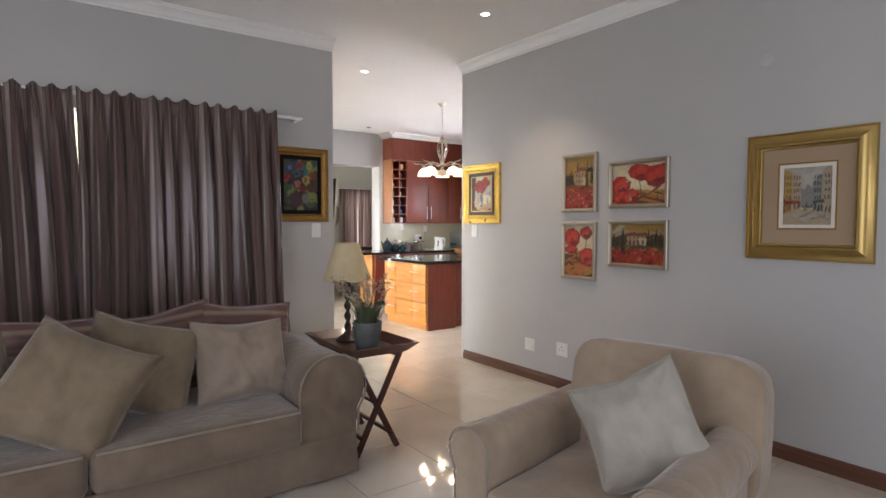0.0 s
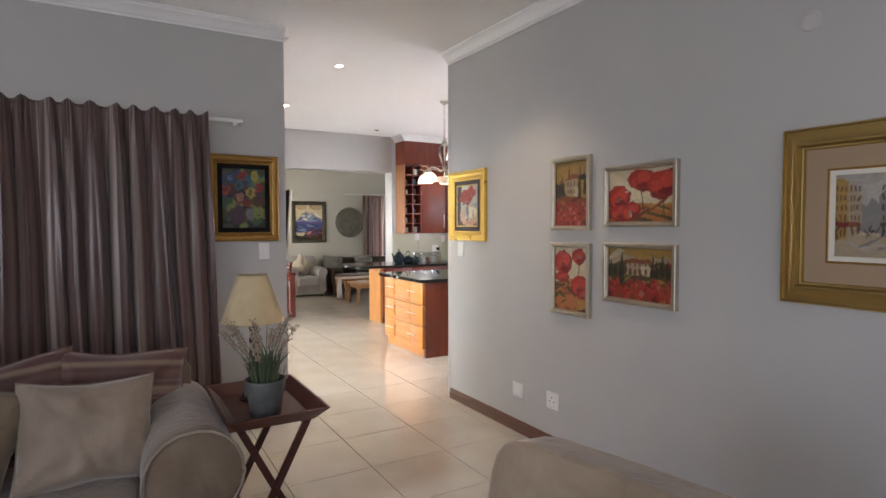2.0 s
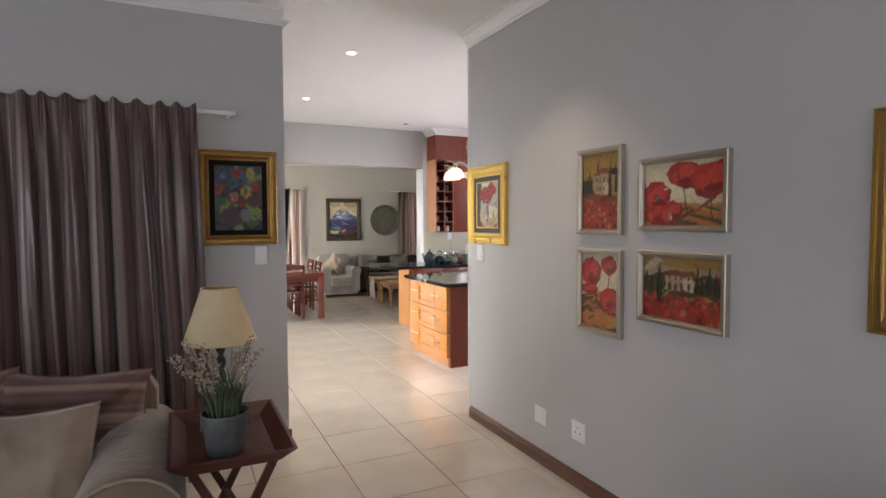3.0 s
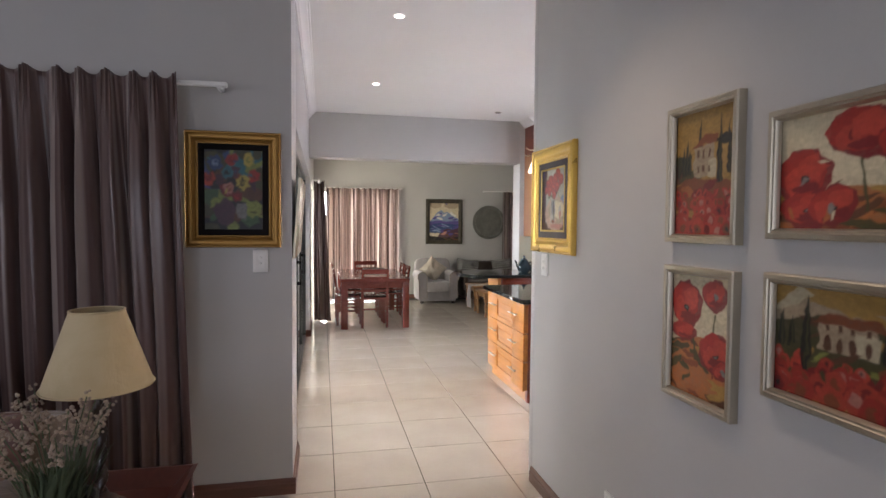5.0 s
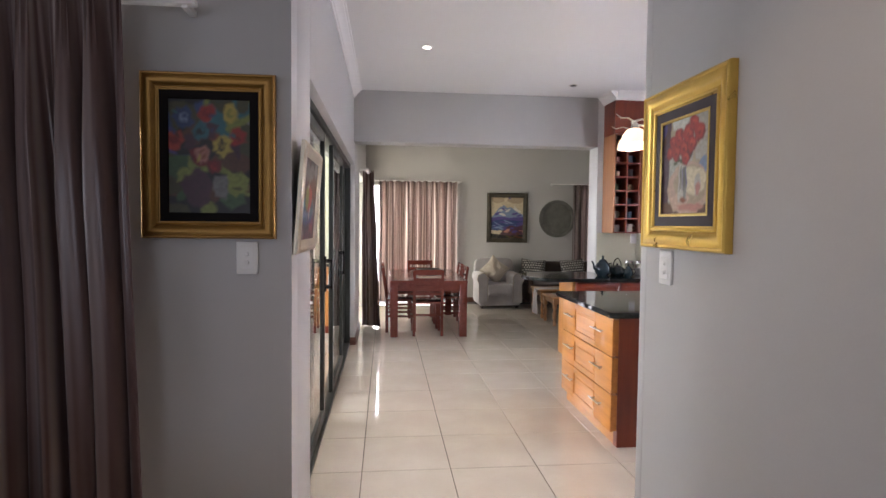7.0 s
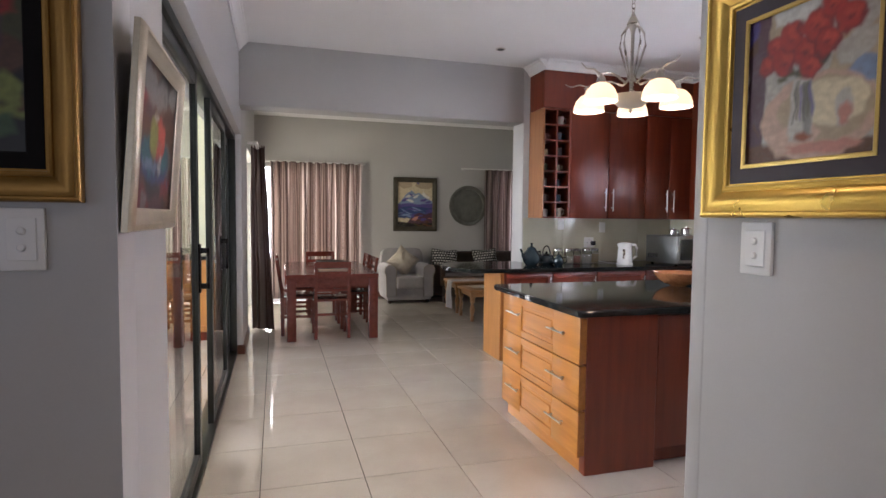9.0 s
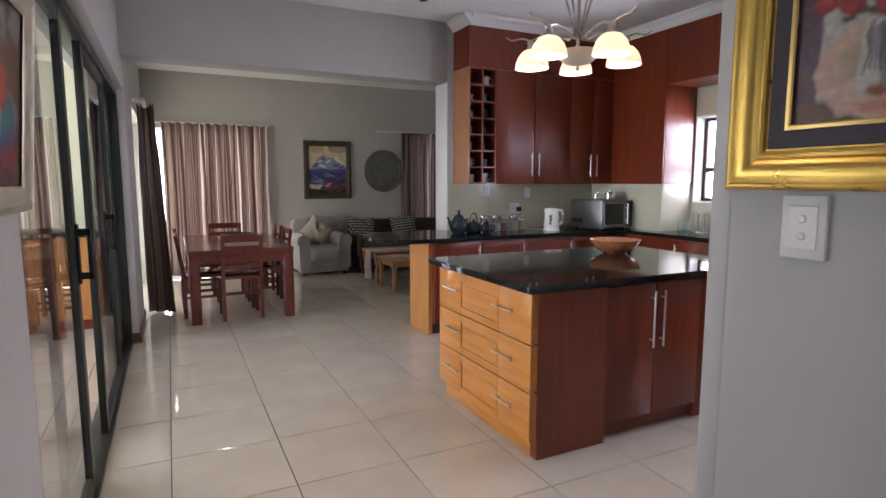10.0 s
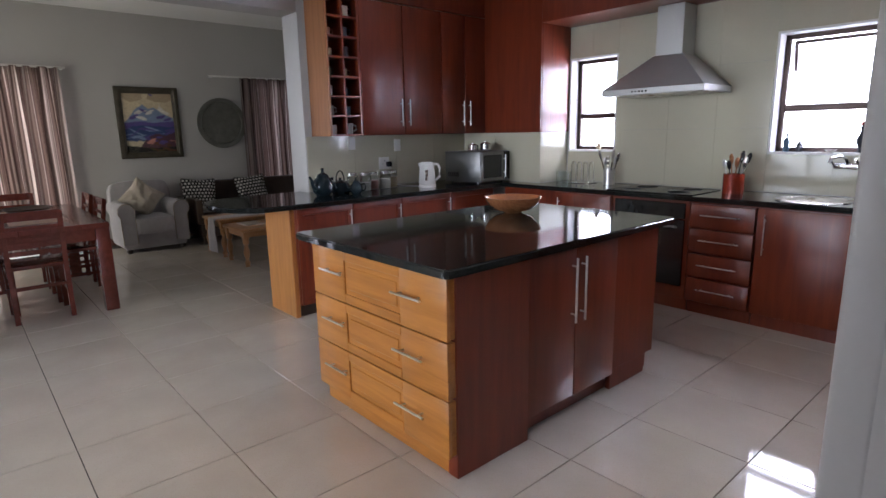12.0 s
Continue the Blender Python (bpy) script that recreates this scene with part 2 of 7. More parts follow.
PANE = glass("window_glass")
JAR = glass("jar_glass", (0.92, 0.96, 0.95), 0.02)


def lit_glass():
    """Frosted shade glass that lets the bulb's light through and glows with it."""
    m, nt, b = node_mat("warm_glass_shade")
    b.inputs["Base Color"].default_value = (0.85, 0.80, 0.70, 1)
    b.inputs["Roughness"].default_value = 0.35
    b.inputs["Emission Color"].default_value = (1.0, 0.84, 0.60, 1)
    b.inputs["Emission Strength"].default_value = 0.75
    tr = nt.nodes.new("ShaderNodeBsdfTranslucent")
    tr.inputs[0].default_value = (0.95, 0.86, 0.70, 1)
    ms = nt.nodes.new("ShaderNodeMixShader")
    ms.inputs[0].default_value = 0.5
    nt.links.new(b.outputs[0], ms.inputs[1])
    nt.links.new(tr.outputs[0], ms.inputs[2])
    nt.links.new(ms.outputs[0], nt.nodes["Material Output"].inputs[0])
    return m


LAMPGLOW = lit_glass()
DOWNGLOW = glow("downlight_lamp", (1.0, 0.88, 0.68), 25.0)
OUTSIDE = glow("bright_daylight", (0.95, 0.98, 1.0), 11.0)
MATCARD = plain("tan_mount_card", (0.36, 0.255, 0.16), 0.85, 0, 0.05, 3, 200, 0.05)
RUG = cloth("brown_door_mat", (0.10, 0.055, 0.04), (0.24, 0.16, 0.12), 90, 0.0, 30.0)
PLATE = plain("hammered_pewter", (0.20, 0.20, 0.175), 0.42, 0.7, 0.25, 8, 60, 0.6)

# ---- builders ----


def bm_box(lo, hi, bevel=0.0, seg=2, bm=None):
    bm = bm or bmesh.new()
    size = [hi[i] - lo[i] for i in range(3)]
    m = Matrix.LocRotScale([(lo[i] + hi[i]) / 2 for i in range(3)], None, size)
    made = bmesh.ops.create_cube(bm, size=1, matrix=m)
    if bevel:
        edges = list({e for v in made["verts"] for e in v.link_edges})
        bmesh.ops.bevel(bm, geom=edges, offset=min(bevel, min(size) * 0.49), segments=seg, profile=0.5, affect="EDGES")
    return bm


def bm_lathe(profile, steps=24, bm=None, at=(0, 0, 0)):
    """A turned shape from (radius, height) pairs round z."""
    bm = bm or bmesh.new()
    rings = []
    for r, z in profile:
        rings.append([bm.verts.new((at[0] + r * math.cos(2 * math.pi * k / steps), at[1] + r * math.sin(2 * math.pi * k / steps), at[2] + z)) for k in range(steps)])
    for a, b in zip(rings, rings[1:]):
        for k in range(steps):
            bm.faces.new((a[k], a[(k + 1) % steps], b[(k + 1) % steps], b[k]))
    for ring, flip in ((rings[0], True), (rings[-1], False)):
        if (ring[0].co - ring[steps // 2].co).length > 1e-4:
            bm.faces.new(list(reversed(ring)) if flip else ring)
    bmesh.ops.remove_doubles(bm, verts=bm.verts, dist=1e-5)
    return bm


def bm_tube(points, radius, sides=8, bm=None):
    """A round bar along a line of points; radius may be a list."""
    bm = bm or bmesh.new()
    pts = [Vector(p) for p in points]
    rad = radius if isinstance(radius, (list, tuple)) else [radius] * len(pts)
    rings = []
    for i, p in enumerate(pts):
        d = (pts[min(i + 1, len(pts) - 1)] - pts[max(i - 1, 0)]).normalized()
        u = d.cross(Vector((0, 0, 1)))
        u = u.normalized() if u.length > 1e-3 else Vector((1, 0, 0))
        w = d.cross(u)
        rings.append([bm.verts.new(p + rad[i] * (u * math.cos(2 * math.pi * k / sides) + w * math.sin(2 * math.pi * k / sides))) for k in range(sides)])
    for a, b in zip(rings, rings[1:]):
        for k in range(sides):
            bm.faces.new((a[k], a[(k + 1) % sides], b[(k + 1) % sides], b[k]))
    bm.faces.new(rings[0])
    bm.faces.new(list(reversed(rings[-1])))
    bmesh.ops.recalc_face_normals(bm, faces=bm.faces)
    return bm


def bm_bar(a, b, w, h, bevel=0.002, bm=None):
    """A square bar from a to b."""
    bm = bm or bmesh.new()
    a, b = Vector(a), Vector(b)
    d = b - a
    up = Vector((0, 0, 1)) if abs(d.normalized().z) < 0.95 else Vector((0, 1, 0))
    x = d.normalized()
    y = up.cross(x).normalized()
    z = x.cross(y)
    rot = Matrix((x, y, z)).transposed().to_4x4()
    m = Matrix.Translation((a + b) / 2) @ rot @ Matrix.Diagonal((d.length, w, h, 1))
    made = bmesh.ops.create_cube(bm, size=1, matrix=m)
    if bevel:
        bmesh.ops.bevel(bm, geom=list({e for v in made["verts"] for e in v.link_edges}), offset=bevel, segments=1, affect="EDGES")
    return bm


def bm_extrude(outline, depth, axis="y", start=0.0, bm=None):
    """A prism: an outline of (u, w) pairs drawn out along an axis (y: u is x, w is z; x: u is y, w is z; z: u is x, w is y)."""
    bm = bm or bmesh.new()

    def place(u, w, d):
        return {"y": (u, d, w), "x": (d, u, w), "z": (u, w, d)}[axis]
    lo = [bm.verts.new(place(u, w, start)) for u, w in outline]
    hi = [bm.verts.new(place(u, w, start + depth)) for u, w in outline]
    n = len(outline)
    for k in range(n):
        bm.faces.new((lo[k], lo[(k + 1) % n], hi[(k + 1) % n], hi[k]))
    bm.faces.new(list(reversed(lo)))
    bm.faces.new(hi)
    bmesh.ops.recalc_face_normals(bm, faces=bm.faces)
    return bm


def mesh_of(name, bm, material, smooth=True):
    me = bpy.data.meshes.new(name)
    bm.to_mesh(me)
    bm.free()
    for m in material if isinstance(material, (list, tuple)) else [material]:
        me.materials.append(m)
    if smooth:
        me.shade_smooth()
        me.set_sharp_from_angle(angle=radians(35))
    return me


def part(name, bm, material, parent, label=""):
    ob = new(name, mesh_of(name, bm, material))
    ob.parent = parent
    return tagged(ob, label)


def thing(name, label, category, at=(0, 0, 0), turn=0, group="", kind=""):
    ob = new(name)
    ob.empty_display_size = 0.1
    ob.matrix_basis = pose(*at, 0, 0, turn)
    return tagged(ob, label, category, group, kind)


def solid(name, bm, material, label, category, group="", kind="", at=(0, 0, 0), turn=0):
    ob = new(name, mesh_of(name, bm, material))
    ob.matrix_basis = pose(*at, 0, 0, turn)
    return tagged(ob, label, category, group, kind)


def structure(name, bm, material, label, category):
    return solid(name, bm, material, label, category, kind="structure")


def bm_boxes(*boxes, bevel=0.0):
    bm = bmesh.new()
    for lo, hi in boxes:
        bm_box(lo, hi, bevel, 2, bm)
    return bm


# ---- structure ----
CH = 3.02
XL, XR, YC, YN = 3.115, 4.53, 5.78, 10.08     # passage wall, picture wall, curtain wall, kitchen back wall
XW, YF = 8.40, 14.06                          # kitchen window wall, dining far wall
XS, YS = -2.3, -2.3                           # living room west and south walls

structure("floor", bm_box((-2.6, -2.6, -0.12), (8.7, 14.6, -0.012)), GROUT, "grey grout bed under cream floor tiles", "floor")
structure("ground", bm_box((-400, -400, -0.4), (400, 400, -0.25)), plain("lawn", (0.06, 0.10, 0.03), 0.9, 0, 0.4, 0.5, 30), "green lawn around the house", "ground")
structure("ceiling", bm_box((-2.6, -2.6, CH), (8.7, 14.6, CH + 0.15)), CEIL, "smooth white painted ceiling", "ceiling")
# living room
structure("wall_picture", bm_boxes(((XR, YS, 0), (XR + 0.15, 5.69, CH))), WALL, "grey painted wall hung with pictures", "wall")
structure("wall_curtain", bm_boxes(((XS, YC, 0), (-0.6, YC + 0.15, CH)), ((-0.6, YC, 2.2), (2.45, YC + 0.15, CH)), ((2.45, YC, 0), (XL, YC + 0.15, CH))), WALL, "grey painted wall with a curtained opening", "wall")
structure("wall_west", bm_boxes(((XS - 0.2, YS, 0), (XS, 0.0, CH)), ((XS - 0.2, 0.0, 2.5), (XS, 3.0, CH)), ((XS - 0.2, 0.0, 0), (XS, 3.0, 0.5)), ((XS - 0.2, 3.0, 0), (XS, YC + 0.15, CH))), WALL, "grey painted living room wall", "wall")
structure("wall_south", bm_boxes(((XS - 0.2, YS - 0.2, 0), (-0.3, YS, CH)), ((-0.3, YS - 0.2, 2.5), (3.3, YS, CH)), ((-0.3, YS - 0.2, 0), (3.3, YS, 0.5)), ((3.3, YS - 0.2, 0), (XR + 0.15, YS, CH))), WALL, "grey painted living room wall", "wall")
# passage wall with the sliding door opening
OY0, OY1, OZ = 6.33, 10.36, 2.19
structure("wall_passage", bm_boxes(((XL - 0.26, YC + 0.15, 0), (XL, OY0, CH)), ((XL - 0.26, OY0, OZ), (XL, OY1, CH)), ((XL - 0.26, OY1, 0), (XL, 11.45, CH)), bevel=0.006), WALL, "pale painted wall round a sliding door", "wall")
# beam and kitchen back wall
structure("beam", bm_box((XL, YN, 2.43), (6.03, YN + 0.28, CH), 0.006), WALL, "grey painted beam over a wide opening", "beam")
structure("wall_kitchen_back", bm_box((6.03, YN, 0), (8.7, YN + 0.28, CH), 0.006), WALL, "grey painted kitchen wall", "wall")
# kitchen window wall: openings y 8.47-9.0 and 6.25-7.14
structure("wall_kitchen_east", bm_boxes(((XW, 4.5, 0), (XW + 0.25, 10.1, 1.21)), ((XW, 4.5, 2.09), (XW + 0.25, 10.1, CH)), ((XW, 4.5, 1.21), (XW + 0.25, 6.25, 2.09)),
          ((XW, 7.14, 1.21), (XW + 0.25, 8.47, 2.09)), ((XW, 9.0, 1.21), (XW + 0.25, 10.1, 2.09))), WALL, "kitchen wall with two windows", "wall")
structure("wall_kitchen_corner", bm_box((7.97, 9.02, 0), (XW, YN, CH)), WALL, "boxed-out kitchen corner", "wall")
structure("wall_kitchen_south", bm_box((XR + 0.15, 4.3, 0), (8.7, 4.5, CH)), WALL, "plain grey kitchen wall", "wall")
# dining room
structure("wall_dining_far", bm_boxes(((2.9, YF, 0), (3.27, YF + 0.25, CH)), ((3.27, YF, 2.2), (4.8, YF + 0.25, CH)), ((4.8, YF, 0), (7.3, YF + 0.25, CH)), ((7.3, YF, 2.2), (8.2, YF + 0.25, CH)), ((8.2, YF, 0), (8.7, YF + 0.25, CH))), WALL, "grey painted dining room wall", "wall")
structure("wall_dining_west", bm_boxes(((XL - 0.26, 11.45, 2.2), (XL, 13.6, CH)), ((XL - 0.26, 13.6, 0), (XL, YF, CH))), WALL, "grey wall over a curtained door", "wall")
structure("wall_dining_east", bm_box((XW, YN + 0.28, 0), (XW + 0.25, YF, CH)), WALL, "grey painted dining room wall", "wall")
# sunroom beyond the sliding door
structure("wall_sunroom", bm_boxes(((XS - 0.2, 11.6, 0), (XL - 0.26, 11.8, CH)), ((XS - 0.2, YC + 0.15, 0), (XS, 6.2, CH)), ((XS - 0.2, 6.2, 2.6), (XS, 10.8, CH)), ((XS - 0.2, 6.2, 0), (XS, 10.8, 0.4)), ((XS - 0.2, 10.8, 0), (XS, 11.6, CH))), WALL_YELLOW, "pale yellow sunroom walls", "wall")

# ---- trim ----


def moulding(name, a, b, profile, material, out, label, category="trim"):
    """A moulding from a to b; profile of (distance out, height) pairs; out: unit vector away from the wall."""
    bm = bmesh.new()
    a, b, o = Vector(a), Vector(b), Vector(out)
    rows = [[bm.verts.new(p + o * d + Vector((0, 0, h))) for d, h in profile] for p in (a, b)]
    n = len(profile)
    for k in range(n):
        bm.faces.new((rows[0][k], rows[0][(k + 1) % n], rows[1][(k + 1) % n], rows[1][k]))
    bm.faces.new(list(reversed(rows[0])))
    bm.faces.new(rows[1])
    bmesh.ops.recalc_face_normals(bm, faces=bm.faces)
    return structure(name, bm, material, label, category)


CORNICE = [(0.001, 0), (0.001, -0.095), (0.012, -0.095), (0.014, -0.08), (0.024, -0.076), (0.036, -0.055), (0.058, -0.032), (0.07, -0.026), (0.072, -0.012), (0.085, -0.010), (0.088, -0.001)]
SKIRT = [(0.001, 0), (0.018, 0), (0.018, 0.060), (0.013, 0.066), (0.013, 0.076), (0.007, 0.088), (0.001, 0.09)]
for tail, a, b, out in (("", (XS, YC, CH), (XL, YC, CH), (0, -1, 0)), ("", (XR, YS, CH), (XR, 5.69, CH), (-1, 0, 0)), ("", (XS, YS, CH), (XR, YS, CH), (0, 1, 0)), ("", (XS, YS, CH), (XS, YC, CH), (1, 0, 0)),
                        ("", (XL, 5.93, CH), (XL, YN, CH), (1, 0, 0))):
    moulding("cornice", a, b, CORNICE, TRIM, out, "white plaster cornice under the ceiling")
for a, b, out, m in (((XR, YS, 0), (XR, 5.66, 0), (-1, 0, 0), BASE), ((2.45, YC, 0), (XL + 0.018, YC, 0), (0, -1, 0), BASE_X), ((XS, YC, 0), (-0.6, YC, 0), (0, -1, 0), BASE_X),
                     ((XL, YC, 0), (XL, OY0, 0), (1, 0, 0), BASE), ((XL - 0.13, OY1, 0), (XL + 0.018, OY1, 0), (0, -1, 0), BASE_X), ((XL, OY1, 0), (XL, 11.45, 0), (1, 0, 0), BASE),
                     ((XL, YF, 0), (3.27, YF, 0), (0, -1, 0), BASE_X), ((4.8, YF, 0), (7.3, YF, 0), (0, -1, 0), BASE_X), ((XR + 0.15, 4.5, 0), (XR + 0.15, 5.66, 0), (1, 0, 0), BASE)):
    moulding("baseboard", a, b, SKIRT, m, out, "dark red-brown wooden skirting board", "baseboard")
GLOSSWALL = plain("gloss_corner_paint", (0.458, 0.447, 0.43), 0.38, 0, 0.05, 2, 120, 0.05)
structure("trim", bm_box((XR - 0.002, 5.655, 0), (XR + 0.152, 5.715, CH), 0.010, 3), GLOSSWALL, "rounded end of the picture wall", "trim")

# ---- pictures ----
PAINTS = dict(
    red=(0.42, 0.028, 0.018), scarlet=(0.55, 0.06, 0.03), crimson=(0.22, 0.012, 0.014), orange=(0.46, 0.15, 0.035), ochre=(0.46, 0.27, 0.06), cream=(0.68, 0.58, 0.38), white=(0.72, 0.70, 0.64),
    olive=(0.075, 0.07, 0.022), green=(0.06, 0.13, 0.045), dark=(0.014, 0.014, 0.013), brown=(0.13, 0.05, 0.022), rust=(0.26, 0.07, 0.022), pink=(0.55, 0.24, 0.18), blue=(0.035, 0.07, 0.20), sky=(0.22, 0.30, 0.46),
    violet=(0.10, 0.07, 0.26), teal=(0.03, 0.17, 0.20), grey=(0.24, 0.23, 0.21), yellow=(0.55, 0.42, 0.07), lime=(0.27, 0.31, 0.06), plum=(0.085, 0.03, 0.05), sand=(0.44, 0.34, 0.22), blush=(0.56, 0.37, 0.27), pale=(0.50, 0.46, 0.40))


def oil_paint():
    """Painted canvas: the painted colours, a fine stroke relief and a thin varnish."""
    m, nt, b = node_mat("painted_canvas")
    at = nt.nodes.new("ShaderNodeAttribute")
    at.attribute_name = "paint"
    stroke = noise_tex(nt, coords(nt, (1, 1, 0.35), (0, 35, 0)), 160, 4, 0.7, 0.8)
    nt.links.new(mixer(nt, ramp(nt, stroke, 0.36, 0.6), mixer(nt, 0.08, at.outputs["Color"], (0, 0, 0)), at.outputs["Color"]), b.inputs["Base Color"])
    b.inputs["Roughness"].default_value = 0.45
    bump(nt, b, stroke, 0.2, 0.001)
    return m


OIL = oil_paint()


def blurred(a, steps, dx, dz):
    for _ in range(steps):
        a = (a + np.roll(a, dx, 1) + np.roll(a, dz, 0) + np.roll(np.roll(a, dx, 1), dz, 0)) / 4
    return (a - a.mean()) / (a.std() + 1e-9)


class Canvas:
    """A painted panel: daubs of colour blended over one another on a fine grid; u and v run from 0 to 1."""

    def __init__(self, w, h, ground, seed, tone=1.0, soft=0.003):
        self.w, self.h, self.rng, self.tone, self.soft, self.spots = w, h, random.Random(seed), tone, soft, []
        step = max(0.0032, max(w, h) / 130)
        self.nx, self.nz = int(w / step) + 2, int(h / step) + 2
        noise = np.random.default_rng(seed)
        gx, gz = np.meshgrid(np.linspace(0, w, self.nx), np.linspace(0, h, self.nz))
        self.gx, self.gz = gx, gz
        sway = [blurred(noise.random(gx.shape), 24, 1, 1) for _ in range(2)]
        self.x, self.z = gx + sway[0] * 0.0022, gz + sway[1] * 0.0022
        self.streak = blurred(blurred(noise.random(gx.shape), 3, 1, 1), 4, 1, 0)
        self.rgb = np.zeros((self.nz, self.nx, 3))
        self.poly([(-1, -1), (2, -1), (2, 2), (-1, 2)], ground)

    def poly(self, pts, paint):
        p = [(u * self.w, v * self.h) for u, v in pts]
        x, z, s = self.x, self.z, self.soft
        inside = np.zeros(x.shape, bool)
        near = np.full(x.shape, 9.0)
        for (x0, z0), (x1, z1) in zip(p, p[1:] + p[:1]):
            dx, dz = x1 - x0, z1 - z0
            k = np.clip(((x - x0) * dx + (z - z0) * dz) / (dx * dx + dz * dz + 1e-12), 0, 1)
            near = np.minimum(near, (x - x0 - k * dx) ** 2 + (z - z0 - k * dz) ** 2)
            if abs(dz) > 1e-9:
                inside ^= ((z0 > z) != (z1 > z)) & (x < dx * (z - z0) / dz + x0)
        d = np.sqrt(near) * np.where(inside, 1, -1)
        cover = np.clip(0.5 + d / (2 * s), 0, 1)
        grain = np.roll(self.streak, (self.rng.randrange(self.nz), self.rng.randrange(self.nx)), (0, 1))
        cover = (cover * np.clip(0.97 + 0.03 * grain, 0, 1))[..., None]
        lift = self.rng.uniform(0.9, 1.08) * np.clip(1 + 0.05 * grain, 0.7, 1.3)
        col = np.array(PAINTS[paint]) * self.tone
        self.rgb = self.rgb * (1 - cover) + cover * col * lift[..., None]

    def strokes(self, count):
        """Loose brush strokes over what is painted already, in the colours near by."""
        spots = list(self.spots)
        for _ in range(count):
            u, v, ru, rv, p = spots[self.rng.randrange(len(spots))]
            q = p if self.rng.random() < 0.8 else spots[self.rng.randrange(len(spots))][4]
            s = self.rng.uniform(0.012, 0.03)
            self.daub(u + self.rng.uniform(-1, 1) * ru, v + self.rng.uniform(-1, 1) * rv, s * 1.7, s * 0.7 * self.w / self.h, q, 0.3, self.rng.uniform(-1.4, 1.4), 6)

    def daub(self, u, v, ru, rv, paint, ruffle=0.18, spin=0.0, n=14):
        self.spots.append((u, v, ru, rv, paint))
        pts = []
        for k in range(n):
            a = 2 * math.pi * k / n
            r = 1 + self.rng.uniform(-ruffle, ruffle)
            x, z = ru * r * math.cos(a), rv * r * math.sin(a)
            pts.append((u + x * math.cos(spin) - z * math.sin(spin) * self.h / self.w, v + x * math.sin(spin) * self.w / self.h + z * math.cos(spin)))
        self.poly(pts, paint)

    def scatter(self, count, u0, u1, v0, v1, ru, rv, paints, ruffle=0.25):
        for _ in range(count):
            s = self.rng.uniform(0.6, 1.3)
            self.daub(self.rng.uniform(u0, u1), self.rng.uniform(v0, v1), ru * s, rv * s, self.rng.choice(paints), ruffle, self.rng.uniform(-0.6, 0.6), 9)

    def poppy(self, u, v, ru, rv, tilt=0.0, eye=True):
        self.daub(u, v, ru, rv, "crimson", 0.1, tilt, 22)
        self.daub(u - ru * 0.15, v + rv * 0.12, ru * 0.85, rv * 0.82, "red", 0.12, tilt, 22)
        self.daub(u + ru * 0.25, v + rv * 0.3, ru * 0.5, rv * 0.5, "scarlet", 0.2, tilt, 16)
        self.daub(u - ru * 0.4, v - rv * 0.2, ru * 0.34, rv * 0.5, "scarlet", 0.2, tilt, 16)
        self.daub(u + ru * 0.1, v - rv * 0.45, ru * 0.5, rv * 0.22, "crimson", 0.2, tilt, 14)
        if eye:
            self.daub(u, v - rv * 0.1, ru * 0.16, rv * 0.14, "dark", 0.2, 0, 9)
            self.daub(u, v - rv * 0.1, ru * 0.07, rv * 0.06, "grey", 0.2, 0, 7)

    def done(self, parent):
        nx, nz = self.nx, self.nz
        me = bpy.data.meshes.new("painting")
        verts = [(x - self.w / 2, 0, z - self.h / 2) for x, z in zip(self.gx.ravel().tolist(), self.gz.ravel().tolist())]
        faces = [(j * nx + i, j * nx + i + 1, (j + 1) * nx + i + 1, (j + 1) * nx + i) for j in range(nz - 1) for i in range(nx - 1)]
        me.from_pydata(verts, [], faces)
        att = me.color_attributes.new("paint", "FLOAT_COLOR", "POINT")
        rgba = np.ones((nx * nz, 4), np.float32)
        rgba[:, :3] = self.rgb.reshape(-1, 3)
        att.data.foreach_set("color", rgba.ravel())
        me.materials.append(OIL)
        ob = new("painting", me)
        ob.parent = parent
        return ob


def bm_frame(w, h, rings):
    """A mitred frame of four lengths; rings of (inset from the outer edge, height off the wall), from the outer back edge to the inner lip."""
    bm = bmesh.new()
    ends = ((-1, -1), (1, -1), (1, 1), (-1, 1))
    for k in range(4):
        rows = [[bm.verts.new((sx * (w / 2 - inset), -off, sz * (h / 2 - inset))) for sx, sz in (ends[k], ends[(k + 1) % 4])] for inset, off in rings]
        for a, b in zip(rows, rows[1:]):
            bm.faces.new((a[0], a[1], b[1], b[0]))
    bmesh.ops.remove_doubles(bm, verts=bm.verts, dist=1e-5)
    bm.normal_update()
    return bm


